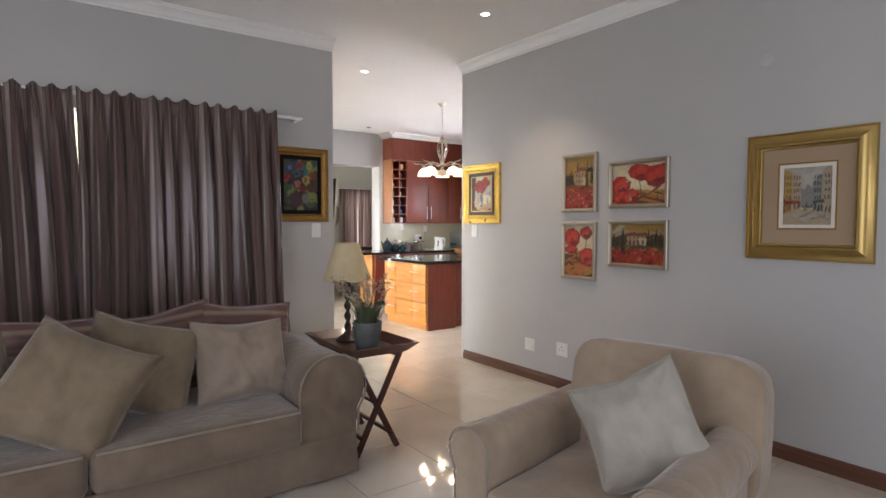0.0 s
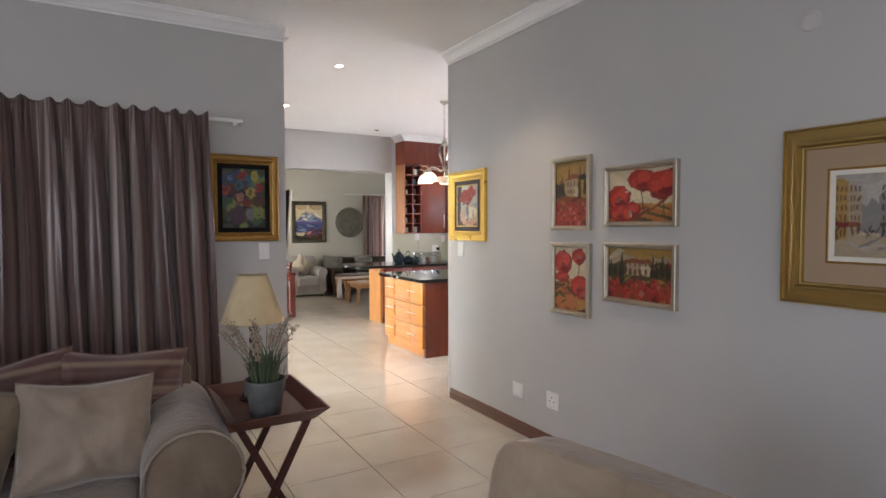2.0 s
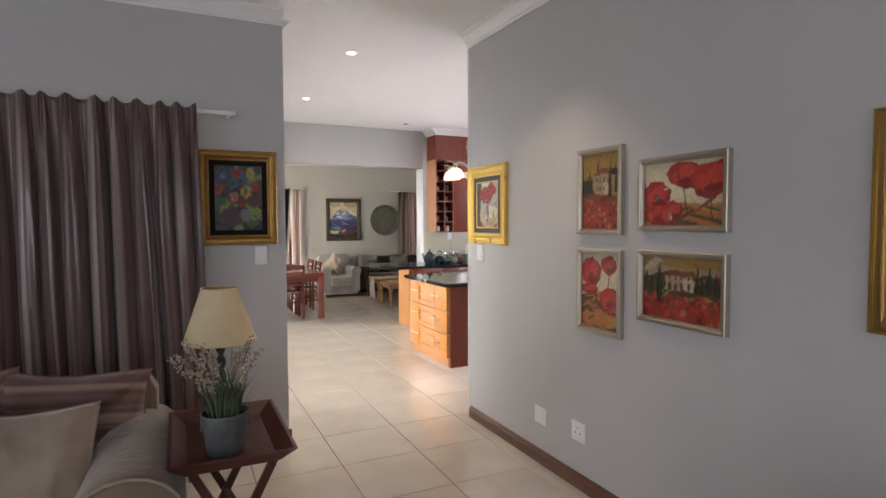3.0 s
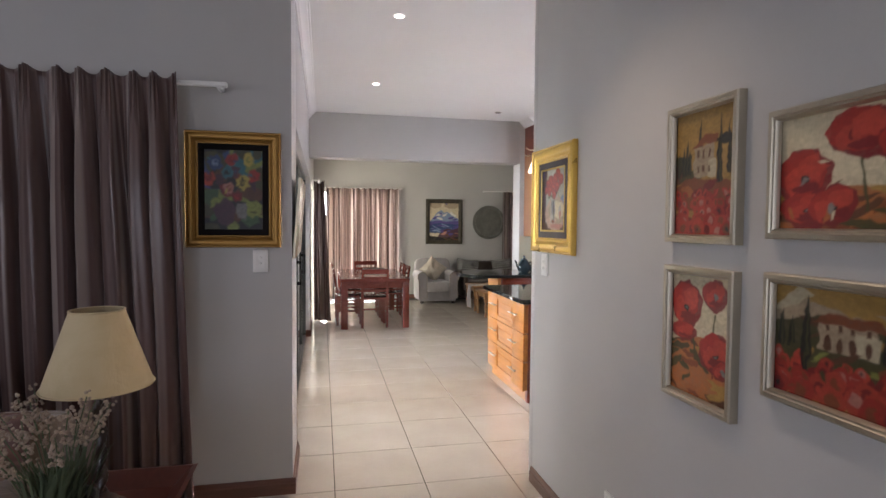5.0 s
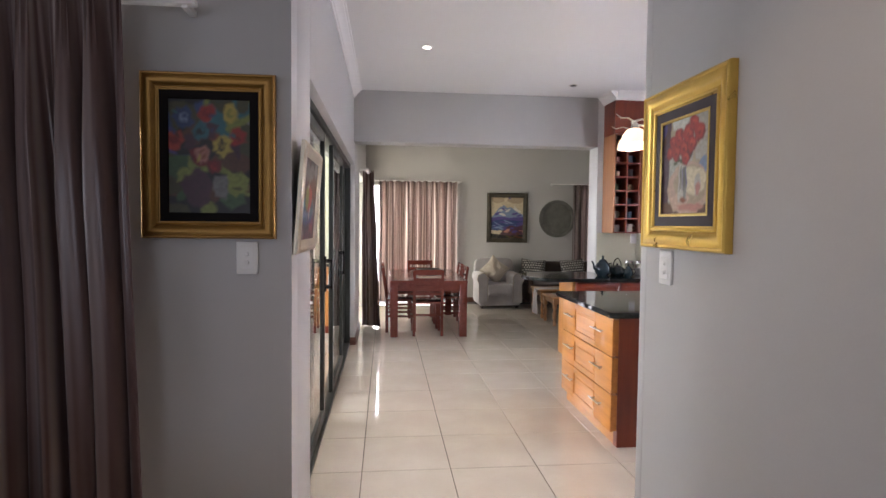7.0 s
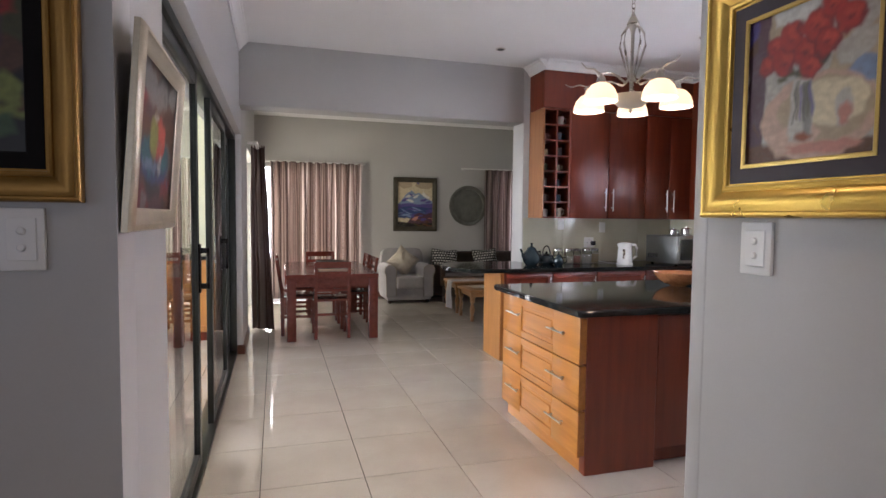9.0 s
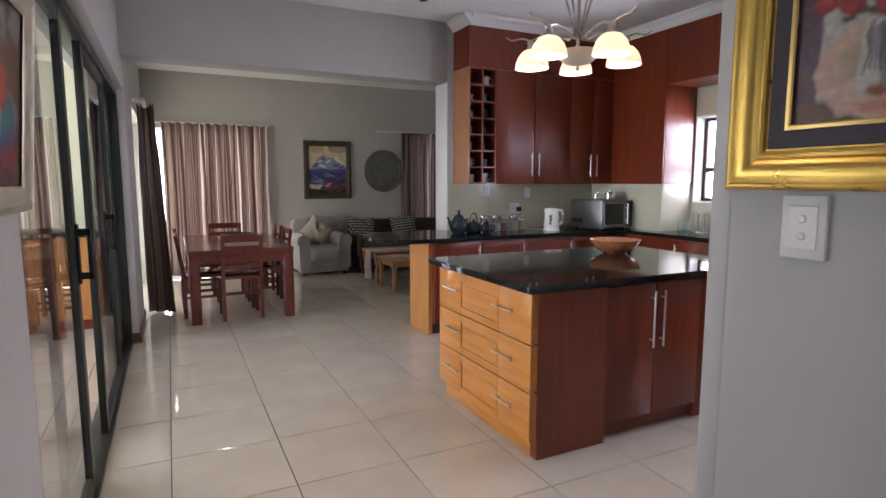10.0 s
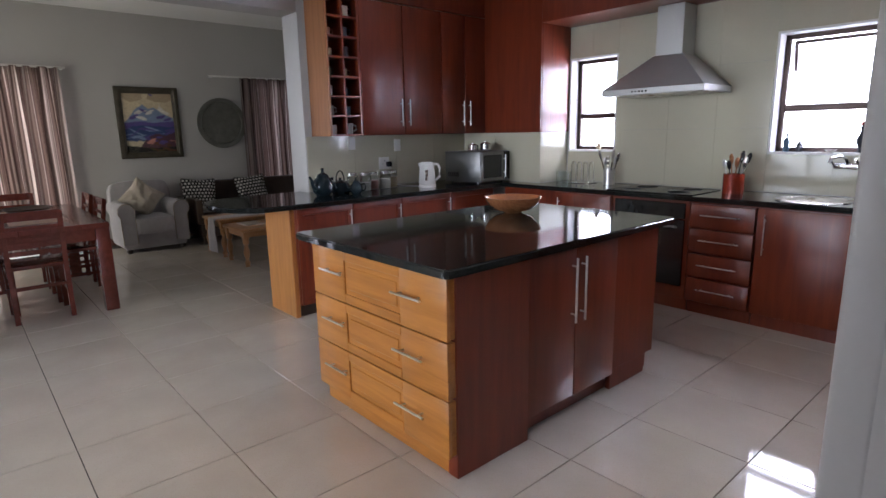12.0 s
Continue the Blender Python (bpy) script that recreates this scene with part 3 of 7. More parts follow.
def picture(label, at, turn, w, h, rings, frame_mat, painter, inner, mount=None, lean=0.0, seed=1, ground="cream", tone=1.0, strokes=14, soft=0.0025):
    """A framed picture; inner: how far the painted panel sits inside the outer edge."""
    ob = thing("picture", label, "picture")
    ob.matrix_basis = pose(*at, 0, 0, turn) @ pose(0, 0, 0, lean, 0, 0)
    fr = new("frame", mesh_of("frame", bm_frame(w, h, rings), frame_mat))
    fr.parent = ob
    lip = rings[-1][0]
    part("backing", bm_box((-w / 2 + 0.006, -0.006, -h / 2 + 0.006), (w / 2 - 0.006, -0.001, h / 2 - 0.006)), DARKWOOD, ob)
    depth = rings[-1][1]
    for inset0, inset1, mat, off in mount or ():
        part("mount", bm_frame(w, h, [(inset0, depth), (inset0 + 0.001, off), (inset1, off), (inset1 + 0.003, off - 0.003)]), mat, ob)
    c = Canvas(w - 2 * inner + 0.006, h - 2 * inner + 0.006, ground, seed, tone, soft)
    painter(c)
    c.strokes(strokes)
    p = c.done(ob)
    p.location.y = -0.0075
    return ob


def paint_bouquet(c):
    c.scatter(26, 0, 0.5, 0.55, 1, 0.16, 0.12, ["blue", "teal", "dark", "violet", "olive"])
    c.scatter(18, 0.5, 1, 0.6, 1, 0.15, 0.12, ["teal", "grey", "olive", "lime", "dark"])
    c.scatter(22, 0, 1, 0, 0.45, 0.16, 0.1, ["olive", "green", "dark", "lime", "brown"])
    c.daub(0.36, 0.25, 0.17, 0.17, "plum")
    c.daub(0.64, 0.24, 0.12, 0.1, "grey")
    c.daub(0.83, 0.27, 0.13, 0.1, "lime")
    c.scatter(14, 0.25, 0.8, 0.4, 0.8, 0.1, 0.08, ["brown", "crimson", "plum", "rust", "dark"])
    for u, v, r, p, q in ((0.47, 0.87, 0.1, "red", "crimson"), (0.75, 0.87, 0.1, "yellow", "lime"), (0.08, 0.64, 0.11, "scarlet", "crimson"), (0.82, 0.67, 0.1, "red", "rust"), (0.64, 0.59, 0.11, "yellow", "dark"),
                          (0.42, 0.52, 0.09, "pink", "rust"), (0.2, 0.83, 0.12, "blue", "sky"), (0.4, 0.72, 0.09, "teal", "dark"), (0.55, 0.42, 0.08, "crimson", "red")):
        c.daub(u, v, r, r * 0.8, p, 0.2)
        c.daub(u, v, r * 0.45, r * 0.36, q, 0.2)
        c.daub(u + 0.01, v + 0.01, r * 0.25, r * 0.2, p, 0.2)


def poppy_field(c, v0, v1, count, size):
    c.scatter(count, 0, 1, v0, v1, size, size * c.w / c.h, ["red", "crimson", "rust"])
    rows = 5
    for i in range(rows):
        v = v1 + (v0 - v1) * i / (rows - 1)
        for k in range(8 - i // 2):
            u = (k + c.rng.uniform(0.1, 0.9)) / (8 - i // 2)
            s = size * (0.55 + 0.18 * i)
            r = s * c.w / c.h
            c.daub(u, v + c.rng.uniform(-0.015, 0.015), s, r, c.rng.choice(["red", "scarlet", "scarlet"]), 0.14, 0, 12)
            c.daub(u, v, s * 0.5, r * 0.5, c.rng.choice(["crimson", "pink", "rust"]), 0.2, 0, 9)
            if c.rng.random() < 0.3:
                c.daub(u, v, s * 0.2, r * 0.2, "dark", 0.2, 0, 6)


def cypress(c, u, v, h, w=0.03):
    c.poly([(u - w * 0.6, v), (u + w * 0.6, v), (u + w, v + h * 0.35), (u + w * 0.5, v + h * 0.75), (u, v + h), (u - w * 0.6, v + h * 0.7), (u - w, v + h * 0.3)], "dark")
    c.poly([(u, v), (u + w * 0.5, v + h * 0.3), (u + w * 0.3, v + h * 0.7), (u, v + h * 0.9)], "olive")


def paint_villa(c):
    c.poly([(0, 0.72), (0.3, 0.82), (0.6, 0.78), (1, 0.86), (1, 0.5), (0, 0.5)], "ochre")
    c.scatter(10, 0, 1, 0.45, 0.6, 0.16, 0.06, ["olive", "brown", "rust"])
    for u, h in ((0.06, 0.2), (0.14, 0.24), (0.2, 0.3), (0.25, 0.22), (0.42, 0.46), (0.88, 0.4), (0.95, 0.34)):
        cypress(c, u, 0.48, h, 0.04)
    c.poly([(0.32, 0.46), (0.66, 0.46), (0.66, 0.74), (0.32, 0.70)], "sand")
    c.poly([(0.56, 0.46), (0.68, 0.46), (0.68, 0.6), (0.56, 0.6)], "cream")
    c.poly([(0.28, 0.69), (0.48, 0.80), (0.70, 0.79), (0.70, 0.72), (0.5, 0.73)], "rust")
    for u in (0.38, 0.46, 0.56):
        c.poly([(u, 0.62), (u + 0.035, 0.62), (u + 0.035, 0.68), (u, 0.68)], "brown")
        c.poly([(u, 0.51), (u + 0.03, 0.51), (u + 0.03, 0.56), (u, 0.56)], "brown")
    cypress(c, 0.74, 0.22, 0.72, 0.05)
    c.daub(0.86, 0.74, 0.16, 0.04, "dark", 0.3)
    c.poly([(0, 0.4), (0.3, 0.46), (0.7, 0.42), (1, 0.44), (1, 0.2), (0, 0.2)], "rust")
    c.scatter(12, 0, 1, 0.3, 0.44, 0.1, 0.03, ["orange", "rust", "olive", "crimson"])
    poppy_field(c, 0.05, 0.33, 22, 0.085)


def stem(c, u0, v0, u1, v1, w=0.008):
    c.poly([(u0 - w, v0), (u0 + w, v0), (u1 + w, v1), (u1 - w, v1)], "olive")


def paint_three_poppies(c):
    c.scatter(8, 0, 1, 0.5, 1, 0.2, 0.14, ["cream", "cream"], 0.1)
    c.poly([(0, 0.3), (0.5, 0.36), (1, 0.3), (1, 0), (0, 0)], "orange")
    c.scatter(26, 0, 1, 0.02, 0.32, 0.16, 0.03, ["rust", "ochre", "brown", "orange", "olive"])
    stem(c, 0.56, 0.15, 0.52, 0.6)
    stem(c, 0.86, 0.05, 0.83, 0.5)
    c.poppy(0.17, 0.47, 0.19, 0.24)
    c.poppy(0.2, 0.18, 0.2, 0.16)
    c.poppy(0.36, 0.2, 0.15, 0.17, 0.3)
    c.poppy(0.52, 0.78, 0.21, 0.2, eye=False)
    c.poppy(0.84, 0.68, 0.24, 0.26, 0.2, eye=False)


def paint_two_poppies(c):
    c.poly([(0, 0.42), (0.5, 0.5), (1, 0.55), (1, 0), (0, 0)], "orange")
    c.scatter(34, 0, 1, 0.02, 0.46, 0.16, 0.03, ["rust", "ochre", "brown", "orange", "olive"])
    stem(c, 0.7, 0.45, 0.74, 0.72, 0.012)
    stem(c, 0.42, 0.3, 0.36, 0.6, 0.014)
    c.poppy(0.26, 0.74, 0.27, 0.2)
    c.poppy(0.22, 0.52, 0.22, 0.08, eye=False)
    c.poppy(0.74, 0.85, 0.21, 0.12)
    c.poppy(0.76, 0.4, 0.27, 0.16)
    c.poppy(0.88, 0.28, 0.16, 0.07, 0.2)


def paint_ruin(c):
    c.poly([(0, 0.80), (0.2, 0.88), (0.5, 0.80), (0.8, 0.88), (1, 0.82), (1, 0.4), (0, 0.4)], "sand")
    c.poly([(0, 0.66), (0.3, 0.76), (0.6, 0.70), (1, 0.74), (1, 0.4), (0, 0.4)], "olive")
    c.scatter(8, 0, 1, 0.88, 1, 0.2, 0.05, ["cream", "ochre", "ochre"])
    c.scatter(10, 0, 1, 0.55, 0.7, 0.12, 0.04, ["olive", "brown", "ochre"])
    for u, v, h in ((0.05, 0.34, 0.44), (0.12, 0.36, 0.36), (0.70, 0.46, 0.42), (0.76, 0.46, 0.34), (0.84, 0.44, 0.46), (0.92, 0.44, 0.36), (0.98, 0.44, 0.3)):
        cypress(c, u, v, h, 0.028)
    c.poly([(0.30, 0.46), (0.64, 0.48), (0.64, 0.72), (0.30, 0.70)], "sand")
    c.poly([(0.52, 0.47), (0.66, 0.48), (0.66, 0.66), (0.52, 0.66)], "cream")
    c.poly([(0.26, 0.69), (0.36, 0.79), (0.66, 0.78), (0.70, 0.70)], "rust")
    for u in (0.335, 0.415, 0.49, 0.575):
        c.daub(u + 0.02, 0.54, 0.022, 0.07, "brown", 0.1, 0, 12)
        c.poly([(u + 0.006, 0.64), (u + 0.032, 0.64), (u + 0.032, 0.69), (u + 0.006, 0.69)], "brown")
    c.poly([(0, 0.42), (0.4, 0.48), (1, 0.45), (1, 0.12), (0, 0.12)], "olive")
    c.scatter(14, 0.0, 1, 0.34, 0.48, 0.07, 0.025, ["ochre", "lime", "olive", "brown"])
    poppy_field(c, 0.06, 0.36, 16, 0.070)
    cypress(c, 0.22, 0.26, 0.66, 0.036)


def paint_roses(c):
    c.scatter(12, 0.2, 0.95, 0.5, 1, 0.2, 0.12, ["pale", "pale", "white", "sand"], 0.1)
    c.poly([(0, 0), (0.15, 0), (0.17, 0.6), (0.2, 1), (0, 1)], "plum")
    c.scatter(6, 0, 0.12, 0, 1, 0.05, 0.12, ["plum", "brown", "violet"])
    c.poly([(0.78, 0.5), (0.9, 0.58), (1, 0.52), (1, 0.4), (0.84, 0.42)], "sky")
    c.poly([(0, 0), (1, 0), (1, 0.1), (0, 0.14)], "brown")
    c.daub(0.57, 0.27, 0.43, 0.27, "blush", 0.03, 0, 30)
    c.daub(0.62, 0.3, 0.34, 0.2, "sand", 0.08, 0, 24)
    c.daub(0.66, 0.34, 0.26, 0.14, "cream", 0.1, 0, 20)
    c.daub(0.4, 0.16, 0.2, 0.07, "blush", 0.12, 0, 18)
    c.daub(0.62, 0.08, 0.26, 0.04, "pink", 0.15, 0, 18)
    c.poly([(0.38, 0.14), (0.54, 0.14), (0.57, 0.32), (0.53, 0.52), (0.4, 0.52), (0.36, 0.32)], "pale")
    c.poly([(0.48, 0.16), (0.54, 0.16), (0.56, 0.32), (0.53, 0.5), (0.49, 0.5)], "grey")
    for k in range(6):
        c.daub(0.42 + 0.024 * k, 0.38, 0.008, 0.12, ("dark", "olive", "violet")[k % 3], 0.2, 0.06 * k - 0.15, 8)
    c.daub(0.47, 0.16, 0.07, 0.025, "rust", 0.2)
    c.daub(0.77, 0.3, 0.06, 0.12, "pale", 0.08, 0, 18)
    c.daub(0.78, 0.26, 0.045, 0.07, "pink", 0.15)
    c.scatter(10, 0.3, 0.62, 0.52, 0.62, 0.05, 0.03, ["olive", "dark", "brown"])
    for u, v, r in ((0.17, 0.66, 0.07), (0.24, 0.77, 0.08), (0.32, 0.66, 0.1), (0.37, 0.80, 0.1), (0.48, 0.68, 0.1), (0.52, 0.58, 0.08), (0.56, 0.82, 0.11), (0.64, 0.70, 0.1), (0.68, 0.90, 0.09), (0.79, 0.81, 0.1)):
        c.daub(u, v, r, r * 0.95, "crimson", 0.15)
        c.daub(u - 0.01, v + 0.012, r * 0.84, r * 0.8, "red", 0.2)
        c.daub(u + 0.014, v + 0.02, r * 0.5, r * 0.45, "scarlet", 0.3)
        c.daub(u - 0.01, v - 0.01, r * 0.24, r * 0.16, "crimson", 0.3)


def paint_street(c):
    c.poly([(0, 0.3), (1, 0.3), (1, 1), (0, 1)], "pale")
    c.scatter(8, 0.3, 0.75, 0.62, 1, 0.14, 0.10, ["pale", "cream", "white"], 0.1)
    c.poly([(0, 0), (1, 0), (1, 0.30), (0, 0.26)], "sand")
    c.poly([(0.36, 0.3), (0.62, 0.3), (0.62, 0.62), (0.52, 0.70), (0.44, 0.60), (0.36, 0.66)], "grey")
    c.poly([(0.2, 0.22), (0.38, 0.3), (0.38, 0.74), (0.3, 0.80), (0.2, 0.88)], "sand")
    c.poly([(0, 0.2), (0.2, 0.22), (0.2, 0.90), (0.1, 0.96), (0, 0.94)], "ochre")
    c.poly([(0.60, 0.3), (0.80, 0.22), (0.80, 0.86), (0.70, 0.82), (0.60, 0.70)], "grey")
    c.poly([(0.80, 0.2), (1, 0.18), (1, 1), (0.9, 0.98), (0.80, 0.92)], "sand")
    for u in (0.03, 0.09, 0.15, 0.23, 0.28, 0.33, 0.64, 0.69, 0.74, 0.84, 0.90, 0.96):
        for v in (0.44, 0.56, 0.68, 0.79):
            c.poly([(u, v), (u + 0.022, v), (u + 0.022, v + 0.065), (u, v + 0.06)], "brown" if u < 0.6 else "dark")
    c.poly([(0, 0.36), (0.2, 0.37), (0.2, 0.43), (0, 0.44)], "crimson")
    c.poly([(0.2, 0.37), (0.37, 0.37), (0.37, 0.42), (0.2, 0.43)], "rust")
    c.poly([(0.62, 0.38), (0.82, 0.38), (0.82, 0.44), (0.62, 0.42)], "olive")
    for u, v in ((0.04, 0.24), (0.1, 0.25), (0.16, 0.26), (0.26, 0.28), (0.33, 0.29), (0.66, 0.27), (0.72, 0.25), (0.78, 0.24), (0.86, 0.23), (0.94, 0.22)):
        c.daub(u, v + 0.05, 0.018, 0.07, "dark" if u > 0.5 else "brown", 0.2, 0, 8)
    c.scatter(7, 0.42, 0.60, 0.26, 0.36, 0.012, 0.035, ["dark", "brown", "plum"], 0.2)
    c.scatter(8, 0.1, 0.9, 0.02, 0.2, 0.16, 0.012, ["sand", "pale", "grey"], 0.2)


def paint_apple(c):
    c.scatter(24, 0, 1, 0, 1, 0.2, 0.12, ["brown", "plum", "crimson", "dark", "grey"])
    c.daub(0.5, 0.36, 0.4, 0.17, "blue", 0.08, 0, 22)
    c.daub(0.5, 0.4, 0.36, 0.14, "teal", 0.1, 0, 22)
    c.daub(0.52, 0.5, 0.22, 0.17, "crimson", 0.1, 0, 18)
    c.daub(0.6, 0.52, 0.14, 0.15, "scarlet", 0.15)
    c.daub(0.42, 0.52, 0.11, 0.16, "lime", 0.15)
    c.daub(0.46, 0.66, 0.05, 0.03, "white", 0.3)
    c.scatter(8, 0.2, 0.8, 0.22, 0.34, 0.1, 0.02, ["sky", "blue", "teal"])


def paint_mountain(c):
    c.scatter(10, 0, 1, 0.7, 1, 0.24, 0.1, ["cream", "white", "cream", "sand"], 0.12)
    c.poly([(0, 0.5), (0.12, 0.6), (0.26, 0.74), (0.40, 0.81), (0.5, 0.74), (0.62, 0.76), (0.78, 0.66), (1, 0.58), (1, 0.4), (0, 0.4)], "sky")
    for u, v, s, p in ((0.3, 0.68, 0.3, "white"), (0.42, 0.7, -0.5, "violet"), (0.54, 0.68, 0.4, "white"), (0.2, 0.6, 0.5, "violet"), (0.66, 0.66, -0.4, "sky"), (0.75, 0.6, 0.3, "violet"), (0.36, 0.58, -0.3, "white"), (0.56, 0.58, 0.2, "sky"), (0.88, 0.56, 0.2, "violet")):
        c.daub(u, v, 0.1, 0.03, p, 0.25, s, 9)
    c.poly([(0, 0.5), (0.3, 0.53), (0.6, 0.5), (1, 0.53), (1, 0.3), (0, 0.3)], "violet")
    c.poly([(0, 0.44), (0.4, 0.46), (1, 0.42), (1, 0.18), (0, 0.2)], "blue")
    c.scatter(20, 0, 1, 0.22, 0.46, 0.18, 0.018, ["sky", "blue", "violet", "sky"])
    c.poly([(0.3, 0.12), (0.42, 0.24), (0.6, 0.32), (0.8, 0.28), (1, 0.34), (1, 0), (0.2, 0)], "plum")
    c.scatter(12, 0.4, 1, 0.08, 0.28, 0.09, 0.03, ["plum", "violet", "brown", "pink"])
    c.poly([(0, 0.12), (0.5, 0.07), (1, 0.09), (1, 0), (0, 0)], "dark")
    c.scatter(8, 0, 1, 0.01, 0.08, 0.1, 0.02, ["olive", "dark", "brown"])


GILT = [(0, 0.001), (0, 0.020), (0.002, 0.026), (0.006, 0.029), (0.010, 0.028), (0.0125, 0.024), (0.020, 0.027), (0.028, 0.027), (0.036, 0.024), (0.044, 0.018), (0.051, 0.014), (0.0525, 0.018), (0.057, 0.020), (0.0615, 0.018), (0.063, 0.012), (0.068, 0.011)]
SLIM = [(0, 0.001), (0, 0.030), (0.004, 0.034), (0.016, 0.035), (0.019, 0.031), (0.024, 0.030), (0.028, 0.024), (0.030, 0.012)]
WIDE = [(0, 0.001), (0, 0.018), (0.003, 0.025), (0.009, 0.025), (0.012, 0.014), (0.030, 0.017), (0.050, 0.027), (0.064, 0.040), (0.068, 0.047), (0.076, 0.047), (0.080, 0.036), (0.083, 0.026), (0.085, 0.031), (0.092, 0.029), (0.097, 0.014)]
LINER = plain("black_liner", (0.008, 0.006, 0.006), 0.85, 0, 0.2, spec=0.2)
PURPLE_LINER = plain("dark_purple_liner", (0.03, 0.018, 0.026), 0.55, 0, 0.2)
GILT_LIP = plain("gilt_lip", (0.55, 0.38, 0.12), 0.3, 0.8, 0.15)

picture("dark floral painting in a gilded frame with black liner", (2.807, YC, 1.735), 0, 0.502, 0.635, GILT, GOLD_DK, paint_bouquet, 0.095, [(0.066, 0.097, LINER, 0.014)], seed=3, ground="dark", tone=0.62, strokes=20, soft=0.006)
picture("villa and poppies print in a silver frame", (XR, 4.147, 1.733), -90, 0.352, 0.470, SLIM, SILVER, paint_villa, 0.029, seed=5, ground="ochre", tone=0.6)
picture("red poppies print in a silver frame", (XR, 3.602, 1.697), -90, 0.505, 0.352, SLIM, SILVER, paint_three_poppies, 0.029, seed=6, ground="cream", tone=0.84)
picture("two tall poppies print in a silver frame", (XR, 4.147, 1.183), -90, 0.352, 0.468, SLIM, SILVER, paint_two_poppies, 0.029, seed=7, ground="cream", tone=0.82)
picture("ruined arch and poppy field print in silver frame", (XR, 3.602, 1.252), -90, 0.505, 0.350, SLIM, SILVER, paint_ruin, 0.029, seed=8, ground="ochre", tone=0.6)
picture("red roses painting in a bright gold frame", (XR, 5.382, 1.694), -90, 0.555, 0.585, [(i * 1.25, d * 1.1) for i, d in GILT], GOLD, paint_roses, 0.124, [(0.083, 0.119, PURPLE_LINER, 0.015), (0.117, 0.125, GILT_LIP, 0.017)], seed=9, ground="pale", tone=0.82, strokes=0, soft=0.004)
picture("street scene watercolour in wide gold frame, tan mount", (XR, 2.49, 1.565), -90, 0.665, 0.745, WIDE, GOLD_PALE, paint_street, 0.205, [(0.095, 0.178, MATCARD, 0.016), (0.178, 0.186, GOLD_DK, 0.016), (0.184, 0.206, plain("white_mount_card", (0.66, 0.62, 0.54), 0.8, 0, 0.05), 0.014)], seed=10, ground="cream", tone=0.72, strokes=6)
picture("small apple painting in a pale leaning frame", (XL + 0.019, 6.07, 1.585), 90, 0.55, 0.46, [(0, 0.001), (0, 0.014), (0.006, 0.022), (0.018, 0.026), (0.03, 0.02), (0.045, 0.018), (0.055, 0.012)], plain("champagne_frame", (0.50, 0.44, 0.33), 0.34, 0.6, 0.2, 10, 120, 0.3), paint_apple, 0.053, lean=4.4, seed=11, ground="brown", tone=0.7, strokes=35, soft=0.01)
picture("blue mountain lake painting in a dark bronze frame", (5.80, YF, 1.617), 0, 0.79, 0.945, [(0, 0.001), (0, 0.03), (0.01, 0.036), (0.05, 0.036), (0.06, 0.028), (0.075, 0.03), (0.085, 0.014)], DARKFRAME, paint_mountain, 0.082, seed=12, ground="cream", tone=0.95, strokes=4, soft=0.007)

# ---- switches and sockets ----


def wall_plate(name, label, at, turn, w, h, kind):
    ob = thing(name, label, "switch" if name == "light_switch" else "socket", at, turn, "wall plates")
    part("cover", bm_box((-w / 2, -0.011, -h / 2), (w / 2, 0, h / 2), 0.004, 2), PLASTIC, ob)
    part("insert", bm_box((-w * 0.32, -0.0135, -h * 0.34), (w * 0.32, -0.0105, h * 0.34), 0.001, 1), PLASTIC, ob)
    if kind == "switch":
        for z in (-0.017, 0.017):
            bm = bm_lathe([(0.0, 0.0055), (0.006, 0.005), (0.008, 0.003), (0.0085, 0)], 12)
            bm.transform(pose(0, -0.0134, z, 90, 0, 0))
            part("button", bm, PLASTIC, ob)
    if kind == "socket":
        for x, z in ((0, 0.022), (-0.02, -0.006), (0.02, -0.006)):
            bm = bm_lathe([(0.0045, 0.0006), (0.0045, 0)], 10)
            bm.transform(pose(x, -0.0134, z, 90, 0, 0))
            part("pin_hole", bm, BLACK, ob)
        for x in (-0.02, 0.02):
            part("button", bm_box((x - 0.006, -0.017, -0.038), (x + 0.006, -0.013, -0.024), 0.001, 1), PLASTIC, ob)
    return ob


wall_plate("light_switch", "white plastic light switch under a painting", (2.946, YC, 1.342), 0, 0.082, 0.128, "switch")
wall_plate("light_switch", "white plastic light switch under a painting", (XR, 5.495, 1.33), -90, 0.088, 0.125, "switch")
wall_plate("blank_plate", "blank white cover plate low on the wall", (XR, 4.70, 0.314), -90, 0.12, 0.11, "")
wall_plate("power_socket", "white three-pin wall socket low on the wall", (XR, 4.32, 0.336), -90, 0.12, 0.115, "socket")
bm = bm_lathe([(0.0, 0.006), (0.030, 0.006), (0.032, 0.010), (0.040, 0.009), (0.045, 0.0)], 24)
bm.transform(pose(0, 0, 0, 90, 0, 0))
solid("wall_sensor", bm, plain("painted_plastic", (0.50, 0.48, 0.46), 0.5), "small round white sensor high on the wall", "sensor", at=(XR, 2.73, 2.387), turn=-90)

# ---- curtains ----


